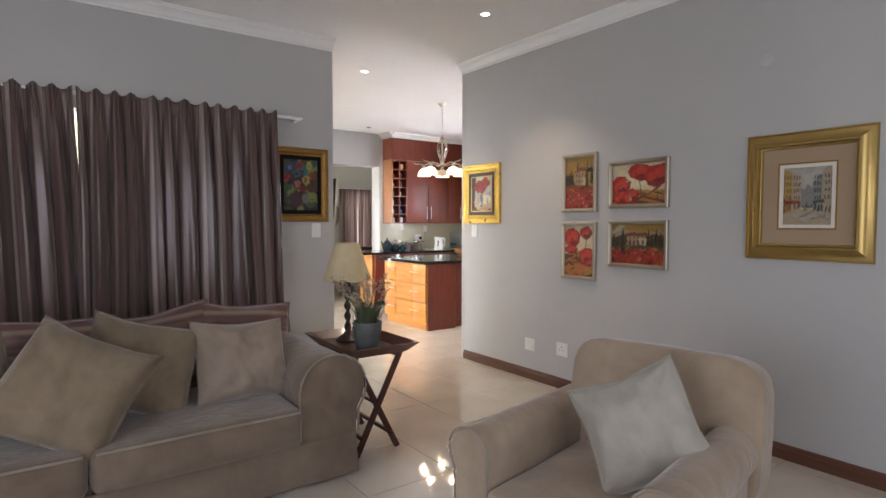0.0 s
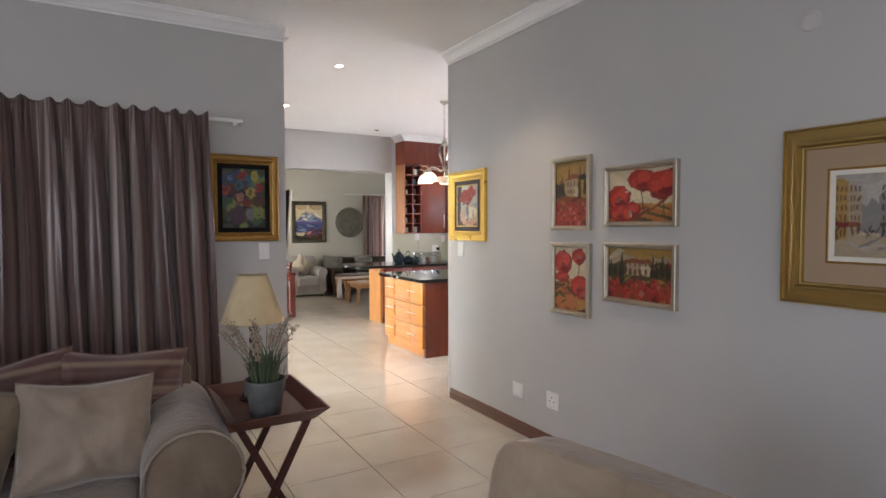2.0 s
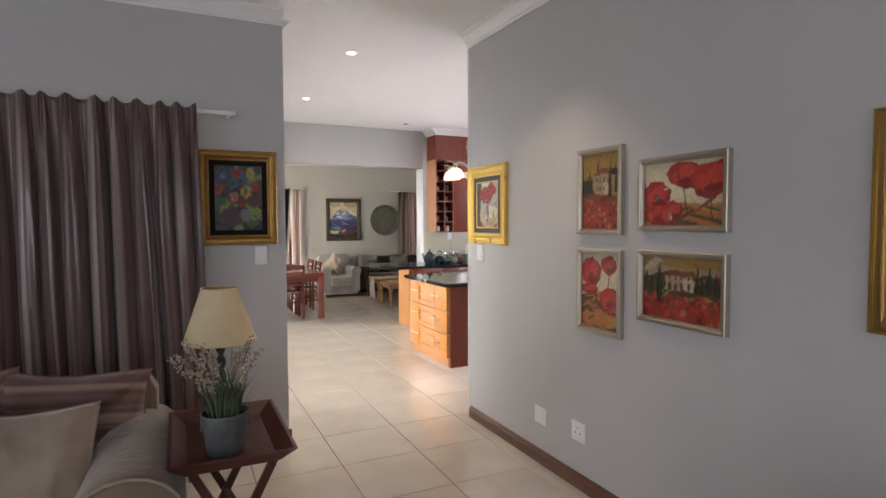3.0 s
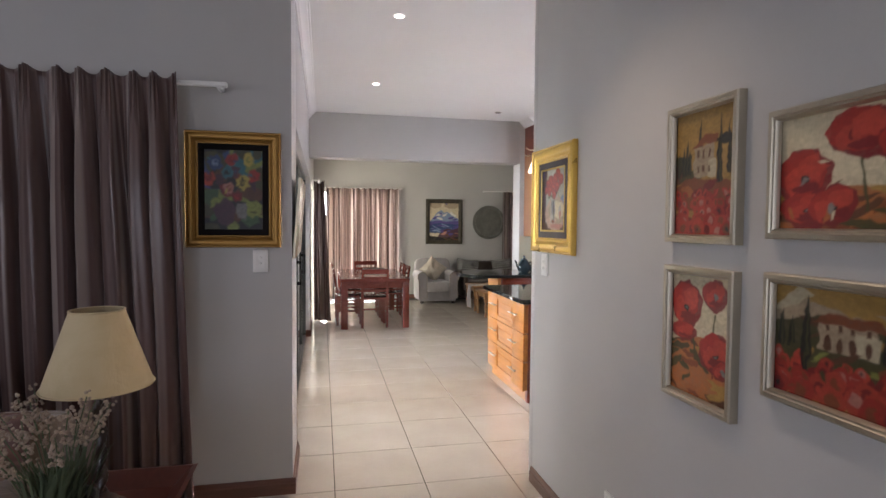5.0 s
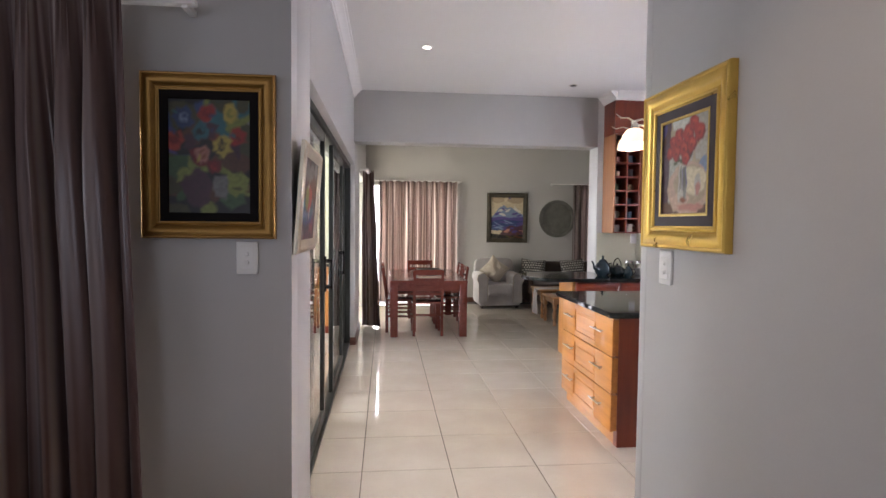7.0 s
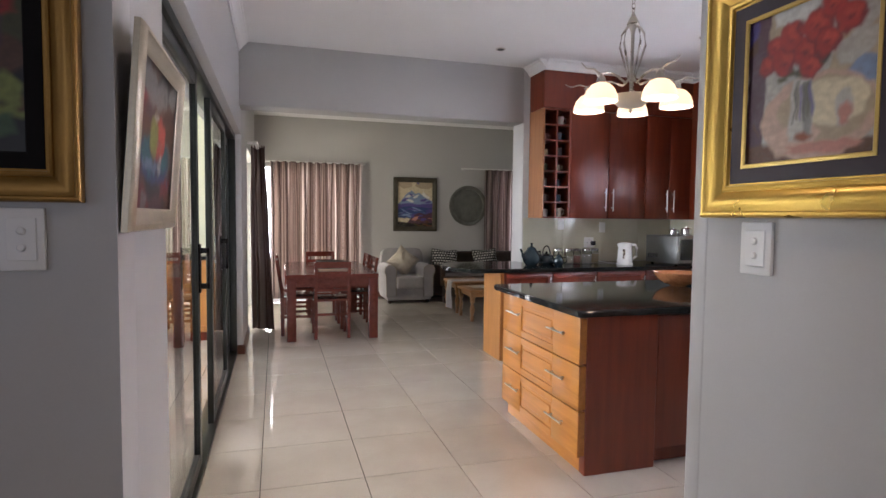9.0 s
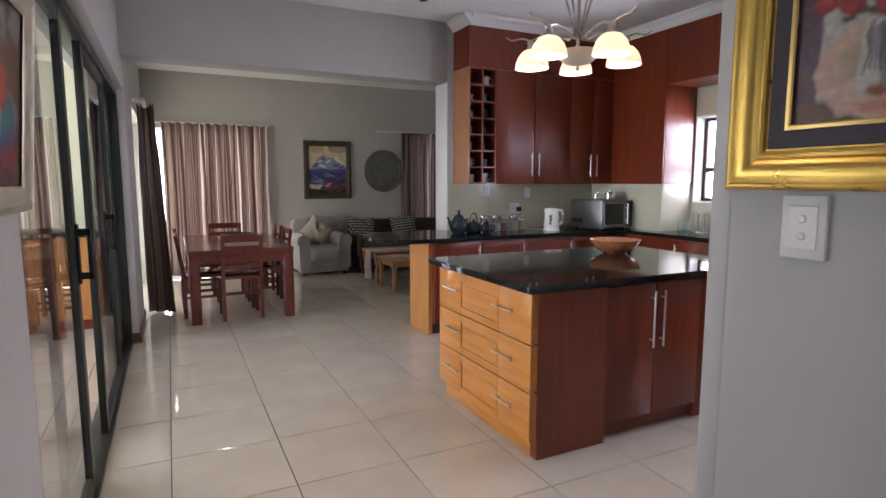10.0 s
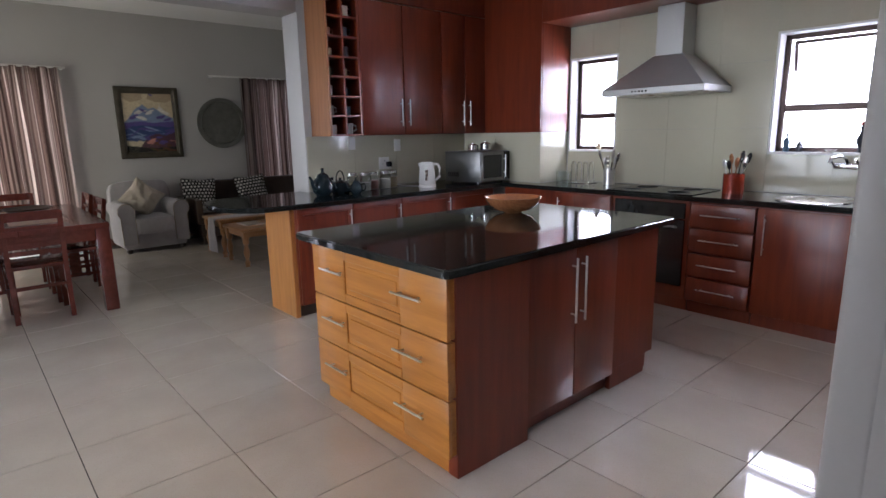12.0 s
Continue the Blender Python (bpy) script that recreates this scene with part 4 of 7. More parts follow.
def bm_curtain(width, height, folds, depth, seed, flare=0.0, pinch=True):
    """A hanging curtain from x 0 to width, top at z = height; header gathered into pleats with slack cloth between, folds that wander and merge further down; UV runs along the cloth."""
    rng = random.Random(seed)
    bm = bmesh.new()
    uv = bm.loops.layers.uv.new("cloth")
    n, rows = folds * 22, 26
    at = [0.0]
    for k in range(folds):
        at.append(at[-1] + rng.uniform(0.72, 1.3))
    at = [a / at[-1] for a in at]
    size = [rng.uniform(0.65, 1.15) for _ in at]
    drift = [rng.uniform(-0.9, 0.9) for _ in at]
    second = [rng.uniform(0.1, 0.5) for _ in at]
    grid = []
    for j in range(rows + 1):
        f = (j / rows) ** 1.35
        row = []
        for i in range(n + 1):
            g = i / n
            k = max(q for q in range(folds) if at[q] <= g + 1e-9)
            u = (g - at[k]) / (at[k + 1] - at[k])
            s = u * u * (3 - 2 * u)
            amp, dr, se = (a[k] * (1 - s) + a[k + 1] * s for a in (size, drift, second))
            w = 2 * math.pi * u
            lap = math.cos(w) + se * min(1, 1.5 * f + 0.2) * math.cos(2 * w + 2.2 * dr + 1.4 * f * dr) + 0.16 * math.cos(3 * w + 5 * dr)
            open_up = (0.28 + 0.72 * min(1, f * 4)) if pinch else 0.75 + 0.25 * f
            y = -depth * amp * open_up * lap + 0.012 * noise.noise((g * 9 + seed, f * 3, 0.3))
            x = width * g + flare * f * g + 0.030 * depth / 0.06 * math.sin(w) * amp * min(1, f * 3) + 0.020 * f * noise.noise((g * 6 + seed, f * 2.2, 4.0))
            z = height * (1 - f)
            if pinch:
                gather = (0.5 + 0.5 * math.cos(w)) ** 1.6
                z += (0.014 * gather - 0.016 * (1 - gather) * amp) * max(0, 1 - f * 14)
                y -= 0.012 * gather * math.cos(6 * w) * max(0, 1 - f * 7)
            row.append(bm.verts.new((x, y, z)))
        grid.append(row)
    for j in range(rows):
        for i in range(n):
            fce = bm.faces.new((grid[j][i], grid[j + 1][i], grid[j + 1][i + 1], grid[j][i + 1]))
            for lp, (a, b) in zip(fce.loops, ((i, j), (i, j + 1), (i + 1, j + 1), (i + 1, j))):
                lp[uv].uv = (a / n * width * 1.9, b / rows)
    return bm


def curtain(label, at, turn, width, height, folds, depth, seed, material, flare=0.0, pinch=True, group="curtains"):
    ob = solid("curtain", bm_curtain(width, height, folds, depth, seed, flare, pinch), material, label, "curtain", group, at=at, turn=turn)
    mod = ob.modifiers.new("cloth", "SOLIDIFY")
    mod.thickness = 0.003
    return ob


def curtain_rail(label, at, turn, length):
    ob = thing("curtain_rail", label, "curtain rail", at, turn)
    part("rail", bm_box((0, -0.018, -0.012), (length, 0.018, 0.012), 0.004, 1), PLASTIC, ob)
    for x in (0.04, length / 2, length - 0.04):
        part("bracket", bm_box((x - 0.012, -0.012, -0.022), (x + 0.012, 0.09, 0.004), 0.003, 1), PLASTIC, ob)
    return ob


curtain("mauve-brown striped satin curtain, sheen painted in, closed, floor length", (-0.62, 5.655, 0.02), 0, 1.78, 2.29, 15, 0.050, 4, CURTAIN, flare=0.10)
curtain("mauve-brown striped satin curtain, sheen painted in, closed, floor length", (1.185, 5.65, 0.02), 0, 1.365, 2.29, 12, 0.050, 9, CURTAIN, flare=0.07)
curtain_rail("white metal curtain rail above the closed curtains", (-0.72, 5.69, 2.285), 0, 3.51)

# ---- living room furniture ----


def bm_pillow(w, h, t, pinch=0.07, seed=0, bm=None):
    """A stuffed square cushion: x across, z up, y through; corners drawn out, sides pulled in, surface creased."""
    bm = bm or bmesh.new()
    n = 32
    sides = []
    for sgn in (-1, 1):
        grid = []
        for j in range(n + 1):
            row = []
            for i in range(n + 1):
                u, v = 2 * i / n - 1, 2 * j / n - 1
                x = w / 2 * u * (1 - pinch * (1 - v * v))
                z = h / 2 * v * (1 - pinch * (1 - u * u))
                f = max(0.0, (1 - u ** 4) * (1 - v ** 4)) ** 0.55
                y = sgn * t / 2 * f
                y += 0.030 * f * noise.noise((u * 1.9 + seed, v * 1.9, sgn * 3.0 + seed)) + 0.011 * f * noise.noise((u * 5 + seed, v * 3 + u * 2, sgn))
                for cu, cv in ((-1, -1), (1, -1), (1, 1), (-1, 1)):
                    far = math.hypot(u - cu, v - cv)
                    y += sgn * 0.011 * math.sin(math.atan2(v - cv, u - cu) * 11 + seed * (cu + 2 * cv)) * math.exp(-1.7 * far) * math.sqrt(f) * min(1, 5 * far)
                x += 0.010 * noise.noise((u * 1.3 + seed, v * 1.3, 5.0))
                z += 0.010 * noise.noise((u * 1.3 + seed, v * 1.3, 9.0)) - 0.015 * (1 - abs(u)) * max(0, v)
                row.append(bm.verts.new((x, y, z)))
            grid.append(row)
        sides.append(grid)
        for j in range(n):
            for i in range(n):
                q = (grid[j][i], grid[j][i + 1], grid[j + 1][i + 1], grid[j + 1][i])
                bm.faces.new(q if sgn < 0 else tuple(reversed(q)))
    bmesh.ops.remove_doubles(bm, verts=bm.verts, dist=1e-4)
    return bm


def pillow_edge(w, h, pinch=0.07, n=10):
    pts = []
    for k in range(n):
        u = 2 * k / n - 1
        pts.append((w / 2 * u, 0, -h / 2 * (1 - pinch * (1 - u * u))))
    for k in range(n):
        v = 2 * k / n - 1
        pts.append((w / 2 * (1 - pinch * (1 - v * v)), 0, h / 2 * v))
    for k in range(n):
        u = 1 - 2 * k / n
        pts.append((w / 2 * u, 0, h / 2 * (1 - pinch * (1 - u * u))))
    for k in range(n + 1):
        v = 1 - 2 * k / n
        pts.append((-w / 2 * (1 - pinch * (1 - v * v)), 0, h / 2 * v))
    return pts


def cushion(label, at, turn, tip, spin, w, h, t, material, seed, group="scatter cushions", tassels=False):
    """A loose cushion; turn about z, tip backwards, spin in its own plane."""
    ob = thing("cushion", label, "cushion", group=group)
    ob.matrix_basis = pose(*at, 0, 0, turn) @ pose(0, 0, 0, -tip, 0, 0) @ pose(0, 0, 0, 0, spin, 0)
    part("cover", bm_pillow(w, h, t, 0.07, seed), material, ob)
    part("piping", bm_tube([(x + 0.010 * noise.noise((x / w * 2.6 + seed, z / h * 2.6, 5.0)), y, z + 0.010 * noise.noise((x / w * 2.6 + seed, z / h * 2.6, 9.0)) - 0.015 * (1 - abs(x / w * 2)) * max(0, z / h * 2)) for x, y, z in pillow_edge(w, h)], 0.0045, 6), material, ob)
    if tassels:
        for sx in (-1, 1):
            bm = bm_tube([(sx * w * 0.49, 0, -h * 0.49), (sx * w * 0.53, -0.01, -h * 0.53), (sx * w * 0.55, -0.012, -h * 0.57)], [0.012, 0.016, 0.006], 7)
            part("tassel", bm, PIPING, ob)
    return ob


def bm_roll(outline, y0, y1, bulge=0.015, bm=None):
    """An upholstered roll: an x-z outline drawn from y0 to y1, with rounded ends."""
    bm = bm or bmesh.new()
    cx = sum(p[0] for p in outline) / len(outline)
    cz = sum(p[1] for p in outline) / len(outline)
    rows = []
    stops = [(y0, 0.93), (y0 + 0.004, 0.97), (y0 + 0.018, 1.0)] + [(y0 + (y1 - y0) * k / 8, 1.0) for k in range(1, 8)] + [(y1 - 0.018, 1.0), (y1 - 0.004, 0.97), (y1, 0.93)]
    for y, s in stops:
        rows.append([bm.verts.new((cx + (x - cx) * s + 0.004 * noise.noise((x * 3, y * 5, z * 4)), y, cz + (z - cz) * s + 0.004 * noise.noise((x * 3 + 7, y * 5, z * 4)))) for x, z in outline])
    n = len(outline)
    for a, b in zip(rows, rows[1:]):
        for k in range(n):
            bm.faces.new((a[k], a[(k + 1) % n], b[(k + 1) % n], b[k]))
    bm.faces.new(rows[0])
    bm.faces.new(list(reversed(rows[-1])))
    bmesh.ops.recalc_face_normals(bm, faces=bm.faces)
    return bm


def arm_outline(x_in, x_out, z_top, z0=0.05, over=0.05):
    """A scroll arm seen from the front; x_out is the side away from the seat."""
    s = 1 if x_out > x_in else -1
    r = (abs(x_out - x_in)) / 2
    cx = (x_in + x_out) / 2
    pts = [(x_in, z0)]
    for k in range(13):
        a = math.pi - math.pi * 1.22 * k / 12
        pts.append((cx + s * r * math.cos(a), z_top - r + r * math.sin(a)))
    pts.append((x_out - s * over, z_top - 2 * r * 0.92))
    pts.append((x_out - s * over, z0))
    return pts


def bm_cushion_block(lo, hi, puff=0.02, seed=0):
    """A boxed seat cushion with crowned faces and soft edges."""
    bm = bmesh.new()
    n, m = 30, 8
    size = [hi[i] - lo[i] for i in range(3)]

    def shape(u, v, w):
        r = 0.10
        p = Vector((u, v, w))
        q = Vector([max(-1 + r, min(1 - r, c)) for c in p])
        d = p - q
        if d.length > 1e-6:
            p = q + d.normalized() * min(r, d.length)
        x, y, z = [lo[i] + size[i] * (p[i] + 1) / 2 for i in range(3)]
        z += puff * (1 - u * u) * (1 - v * v) * (1 if w > 0 else -0.2) + 0.006 * noise.noise((x * 5 + seed, y * 5, w))
        y += -puff * 0.6 * (1 - u * u) * (1 - w * w) * (1 if v < 0 else -1)
        return (x, y, z)
    g = [2 * i / n - 1 for i in range(n + 1)]
    k = [2 * i / m - 1 for i in range(m + 1)]
    for fixed, sgn, us, vs in ((2, 1, g, g), (2, -1, g, g), (1, 1, g, k), (1, -1, g, k), (0, 1, g, k), (0, -1, g, k)):
        grid = []
        for b in vs:
            row = []
            for a in us:
                p = [a, b]
                p.insert(fixed, sgn)
                row.append(bm.verts.new(shape(*p)))
            grid.append(row)
        for j in range(len(vs) - 1):
            for i in range(len(us) - 1):
                bm.faces.new((grid[j][i], grid[j][i + 1], grid[j + 1][i + 1], grid[j + 1][i]))
    bmesh.ops.remove_doubles(bm, verts=bm.verts, dist=1e-4)
    bmesh.ops.recalc_face_normals(bm, faces=bm.faces)
    return bm


def bm_skirt(x0, x1, y0, y1, z0, z1, seed=0):
    """A loose cloth skirt round a base, with slight folds."""
    bm = bmesh.new()
    path = []
    for (ax, ay), (bx, by) in (((x0, y1), (x0, y0)), ((x0, y0), (x1, y0)), ((x1, y0), (x1, y1))):
        n = max(6, int(math.hypot(bx - ax, by - ay) / 0.06))
        for k in range(n):
            path.append((ax + (bx - ax) * k / n, ay + (by - ay) * k / n))
    path.append((x1, y1))
    rows = []
    for f in (0, 0.35, 0.7, 1.0):
        z = z1 + (z0 - z1) * f
        rows.append([bm.verts.new((x + (0.008 + 0.014 * f) * noise.noise((x * 6, y * 6, seed)) + (0.012 * f if x > x1 - 0.01 else -0.012 * f if x < x0 + 0.01 else 0), y - 0.01 * f * (y < y0 + 0.01) + (0.008 + 0.014 * f) * noise.noise((x * 6, y * 6, seed + 5)), z)) for x, y in path])
    for a, b in zip(rows, rows[1:]):
        for k in range(len(path) - 1):
            bm.faces.new((a[k], a[k + 1], b[k + 1], b[k]))
    return bm


def sofa():
    ob = thing("sofa", "taupe suede roll-arm sofa with loose seat cushions and skirt", "sofa", (1.10, 4.42, 0))
    x_in, x_out, f, b = 0.95, 1.335, -0.50, 0.52
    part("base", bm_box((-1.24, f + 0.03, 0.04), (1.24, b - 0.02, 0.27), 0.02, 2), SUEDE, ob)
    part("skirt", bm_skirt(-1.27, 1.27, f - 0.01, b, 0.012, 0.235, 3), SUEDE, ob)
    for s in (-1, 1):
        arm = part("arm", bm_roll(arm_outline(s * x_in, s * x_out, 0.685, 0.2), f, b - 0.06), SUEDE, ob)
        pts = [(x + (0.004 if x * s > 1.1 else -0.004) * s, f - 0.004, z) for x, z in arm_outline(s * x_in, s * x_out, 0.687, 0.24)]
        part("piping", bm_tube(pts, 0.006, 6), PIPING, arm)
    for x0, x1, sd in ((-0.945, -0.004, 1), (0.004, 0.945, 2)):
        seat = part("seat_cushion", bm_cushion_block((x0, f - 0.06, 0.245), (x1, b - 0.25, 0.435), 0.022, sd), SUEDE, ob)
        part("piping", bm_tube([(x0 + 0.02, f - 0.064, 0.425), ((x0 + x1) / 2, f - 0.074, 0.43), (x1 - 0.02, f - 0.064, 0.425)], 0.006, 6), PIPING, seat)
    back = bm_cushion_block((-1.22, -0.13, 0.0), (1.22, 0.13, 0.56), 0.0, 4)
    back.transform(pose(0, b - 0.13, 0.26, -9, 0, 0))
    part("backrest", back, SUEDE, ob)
    return ob


sofa()
for x, sd, sp in ((1.52, 3, -8), (1.98, 5, 5), (0.98, 8, 2), (0.45, 9, -4)):
    c = cushion("brown striped velvet back cushion leaning on the sofa", (x, 4.66, 0.665), 0, 16, sp, 0.60, 0.50, 0.16, STRIPE, sd, "striped back cushions")
    me = c.children[0].data
    uvl = me.uv_layers.new(name="cloth")
    for lp in me.loops:
        co = me.vertices[lp.vertex_index].co
        uvl.data[lp.index].uv = (co.x, co.z)
cushion("pale grey-beige suede cushion with knotted corners", (1.86, 4.29, 0.645), 6, 26, 3, 0.52, 0.46, 0.21, SUEDE_LT, 13, tassels=True)
cushion("tan suede cushion propped at an angle", (1.05, 4.12, 0.66), -14, 32, 27, 0.57, 0.54, 0.23, SUEDE_BROWN, 16)
cushion("tan suede cushion behind another", (1.36, 4.33, 0.67), -4, 22, 16, 0.53, 0.49, 0.21, SUEDE_BROWN, 19)
cushion("tan suede cushion at the sofa's middle", (0.62, 4.34, 0.64), 4, 22, -12, 0.48, 0.46, 0.17, SUEDE_BROWN, 23)


def club_chair(label, at, turn, material, k=1.0, back_top=0.86, seat_z=0.42, feet=False, deep=0.0, shift=0.0):
    ob = thing("armchair", label, "armchair", at, turn)
    w, f, b = 0.46 * k, -0.45 * k, 0.42 * k + deep
    part("base", bm_box((-w + 0.05, f + 0.03, 0.05), (w - 0.05, b - 0.04, 0.27), 0.02, 2), material, ob)
    if feet:
        for x in (-w + 0.1, w - 0.1):
            for y in (f + 0.09, b - 0.1):
                part("foot", bm_lathe([(0.028, 0), (0.038, 0.02), (0.03, 0.06), (0.04, 0.07)], 12, at=(x, y, 0)), DARKWOOD, ob)
    else:
        part("skirt", bm_skirt(-w + 0.03, w - 0.03, f, b, 0.012, 0.22, 6), material, ob)
    for s in (-1, 1):
        arm = part("arm", bm_roll(arm_outline(s * (w - 0.19), s * w, 0.625, 0.1, 0.03), f, b - 0.10), material, ob)
        pts = [(x, f - 0.003, z) for x, z in arm_outline(s * (w - 0.187), s * (w + 0.002), 0.627, 0.12, 0.03)]
        part("piping", bm_tube(pts, 0.005, 6), PIPING, arm)
    part("seat_cushion", bm_cushion_block((-w + 0.195, f - 0.03, 0.24), (w - 0.195, b - 0.2, seat_z), 0.02, 3), material, ob)
    # backrest: a padded wing that curls over at the top
    outline = []
    for n in range(25):
        a = math.pi * 2 * n / 24
        outline.append((0.41 * k * math.copysign(abs(math.cos(a)) ** 0.34, math.cos(a)), 0.30 * math.copysign(abs(math.sin(a)) ** 0.42, math.sin(a))))
    bm = bm_roll(outline[:-1], -0.095, 0.095)
    bm.transform(pose(shift, b - 0.12, back_top - 0.30, -9, 0, 0))
    part("backrest", bm, material, ob)
    return ob


club_chair("taupe suede club armchair with rolled arms", (2.768, 2.485, 0), -79, SUEDE_LIT, back_top=0.875, deep=0.05, shift=0.06)
cushion("pale celadon suede cushion standing on a corner", (2.735, 2.345, 0.655), -62, 24, -26, 0.41, 0.41, 0.17, SUEDE_GREEN, 27)

# butler's tray table
tb = thing("side_table", "dark mahogany butler's tray table on crossed legs", "table", (2.605, 4.31, 0))
TW, TD = 0.235, 0.345
bm = bmesh.new()
lo = [bm.verts.new((sx * (TW - 0.06), sy * (TD - 0.06), 0.615)) for sx, sy in ((-1, -1), (1, -1), (1, 1), (-1, 1))]
hi = [bm.verts.new((sx * TW, sy * TD, 0.675)) for sx, sy in ((-1, -1), (1, -1), (1, 1), (-1, 1))]
hi2 = [bm.verts.new((sx * (TW - 0.014), sy * (TD - 0.014), 0.677)) for sx, sy in ((-1, -1), (1, -1), (1, 1), (-1, 1))]
lo2 = [bm.verts.new((sx * (TW - 0.07), sy * (TD - 0.07), 0.628)) for sx, sy in ((-1, -1), (1, -1), (1, 1), (-1, 1))]
for a, b in ((lo, hi), (hi, hi2), (hi2, lo2)):
    for k in range(4):
        bm.faces.new((a[k], a[(k + 1) % 4], b[(k + 1) % 4], b[k]))
bm.faces.new(list(reversed(lo)))
bm.faces.new(lo2)
bmesh.ops.recalc_face_normals(bm, faces=bm.faces)
part("tray", bm, MAHOG, tb)
for y in (-0.235, 0.235):
    part("leg", bm_bar((-0.15, y, 0.0), (0.16, y, 0.612), 0.022, 0.034), MAHOG, tb)
    part("leg", bm_bar((0.15, y + 0.024, 0.0), (-0.16, y + 0.024, 0.612), 0.022, 0.034), MAHOG, tb)
for x, z in ((-0.15, 0.59), (0.15, 0.59)):
    part("rail", bm_bar((x, -0.25, z), (x, 0.27, z), 0.024, 0.03), MAHOG, tb)
for x, z in ((-0.1, 0.10), (0.1, 0.10)):
    part("stretcher", bm_bar((x, -0.24, z), (x, 0.26, z), 0.018, 0.024), MAHOG, tb)
part("pivot", bm_bar((0.0, -0.25, 0.3), (0.0, 0.27, 0.3), 0.016, 0.016), MAHOG, tb)

# lamp with a barley-twist stem
lp = thing("table_lamp", "table lamp, dark barley-twist stem, cream linen shade", "lamp", (2.59, 4.45, 0.63))
part("base", bm_lathe([(0.0, 0.0), (0.075, 0.0), (0.078, 0.012), (0.06, 0.022), (0.05, 0.035), (0.028, 0.045), (0.022, 0.06)], 24), DARKWOOD, lp)
bm = bmesh.new()
rings = []
for j in range(90):
    z = 0.055 + 0.34 * j / 89
    row = []
    for k in range(16):
        a = 2 * math.pi * k / 16
        r = 0.016 + 0.007 * math.sin(2 * a - 2 * math.pi * 5 * j / 89)
        row.append(bm.verts.new((r * math.cos(a), r * math.sin(a), z)))
    rings.append(row)
for a, b in zip(rings, rings[1:]):
    for k in range(16):
        bm.faces.new((a[k], a[(k + 1) % 16], b[(k + 1) % 16], b[k]))
part("stem", bm, DARKWOOD, lp)
part("socket", bm_lathe([(0.014, 0.39), (0.018, 0.40), (0.018, 0.47), (0.0, 0.47)], 14), BLACK, lp)
sh = part("shade", bm_lathe([(0.157, 0.405), (0.076, 0.647), (0.074, 0.647), (0.155, 0.405)], 40), LINEN, lp)
for r, z in ((0.158, 0.407), (0.077, 0.645)):
    part("rim", bm_tube([(r * math.cos(a * math.pi / 20), r * math.sin(a * math.pi / 20), z) for a in range(41)], 0.003, 6), LINEN, sh)
part("spider", bm_bar((-0.074, 0, 0.635), (0.074, 0, 0.635), 0.003, 0.003, 0), NICKEL, lp)

# zinc bucket of dried lavender
rng = random.Random(21)
bk = thing("flower_bucket", "weathered zinc bucket of dried lavender on the tray", "planter", (2.585, 4.17, 0.629))
bk.scale = (1.2, 1.2, 1.2)
part("bucket", bm_lathe([(0.0, 0.0), (0.058, 0.0), (0.060, 0.004), (0.076, 0.135), (0.080, 0.137), (0.080, 0.143), (0.074, 0.143), (0.070, 0.12), (0.0, 0.118)], 28), ZINC, bk)
for s in (-1, 1):
    part("handle", bm_tube([(s * 0.076, 0.012 * math.cos(a), 0.105 + 0.022 * math.sin(a)) for a in [math.pi * 2 * k / 12 for k in range(13)]], 0.003, 6), ZINC, bk)
part("soil", bm_lathe([(0.0, 0.121), (0.071, 0.121), (0.071, 0.125), (0.0, 0.128)], 20), SOIL, bk)
bm = bmesh.new()
for k in range(150):
    a, r = rng.uniform(0, 2 * math.pi), rng.uniform(0.0, 0.065)
    x, y = r * math.cos(a), r * math.sin(a)
    h, out = rng.uniform(0.07, 0.16), rng.uniform(0.2, 0.7)
    tip = Vector((x + out * h * math.cos(a + 0.4), y + out * h * math.sin(a + 0.4), 0.12 + h))
    mid = Vector((x + out * h * 0.3 * math.cos(a), y + out * h * 0.3 * math.sin(a), 0.12 + h * 0.55))
    w = Vector((-math.sin(a), math.cos(a), 0)) * rng.uniform(0.0025, 0.005)
    base = Vector((x, y, 0.118))
    v = [bm.verts.new(p) for p in (base - w * 0.5, base + w * 0.5, mid + w, tip, mid - w)]
    bm.faces.new(v)
part("leaves", bm, LEAF, bk)
for k in range(21):
    a, r = rng.uniform(0, 2 * math.pi), rng.uniform(0.0, 0.05)
    lean = rng.uniform(0.05, 0.85)
    h = rng.uniform(0.17, 0.30)
    p0 = Vector((r * math.cos(a), r * math.sin(a), 0.12))
    p2 = p0 + Vector((lean * h * math.cos(a), lean * h * math.sin(a), h))
    p1 = (p0 + p2) / 2 + Vector((0, 0, 0.02))
    st = part("stalk", bm_tube([p0, p1, p2], 0.0014, 5), LEAF, bk)
    bm = bmesh.new()
    d = (p2 - p1).normalized()
    for j in range(30):
        c = p2 - d * rng.uniform(-0.012, 0.075) + Vector((rng.uniform(-0.013, 0.013), rng.uniform(-0.013, 0.013), rng.uniform(-0.004, 0.004)))
        bmesh.ops.create_icosphere(bm, subdivisions=1, radius=rng.uniform(0.0030, 0.0052), matrix=Matrix.Translation(c))
    part("flower_head", bm, LAVENDER, st)

# ---- ceiling lights ----


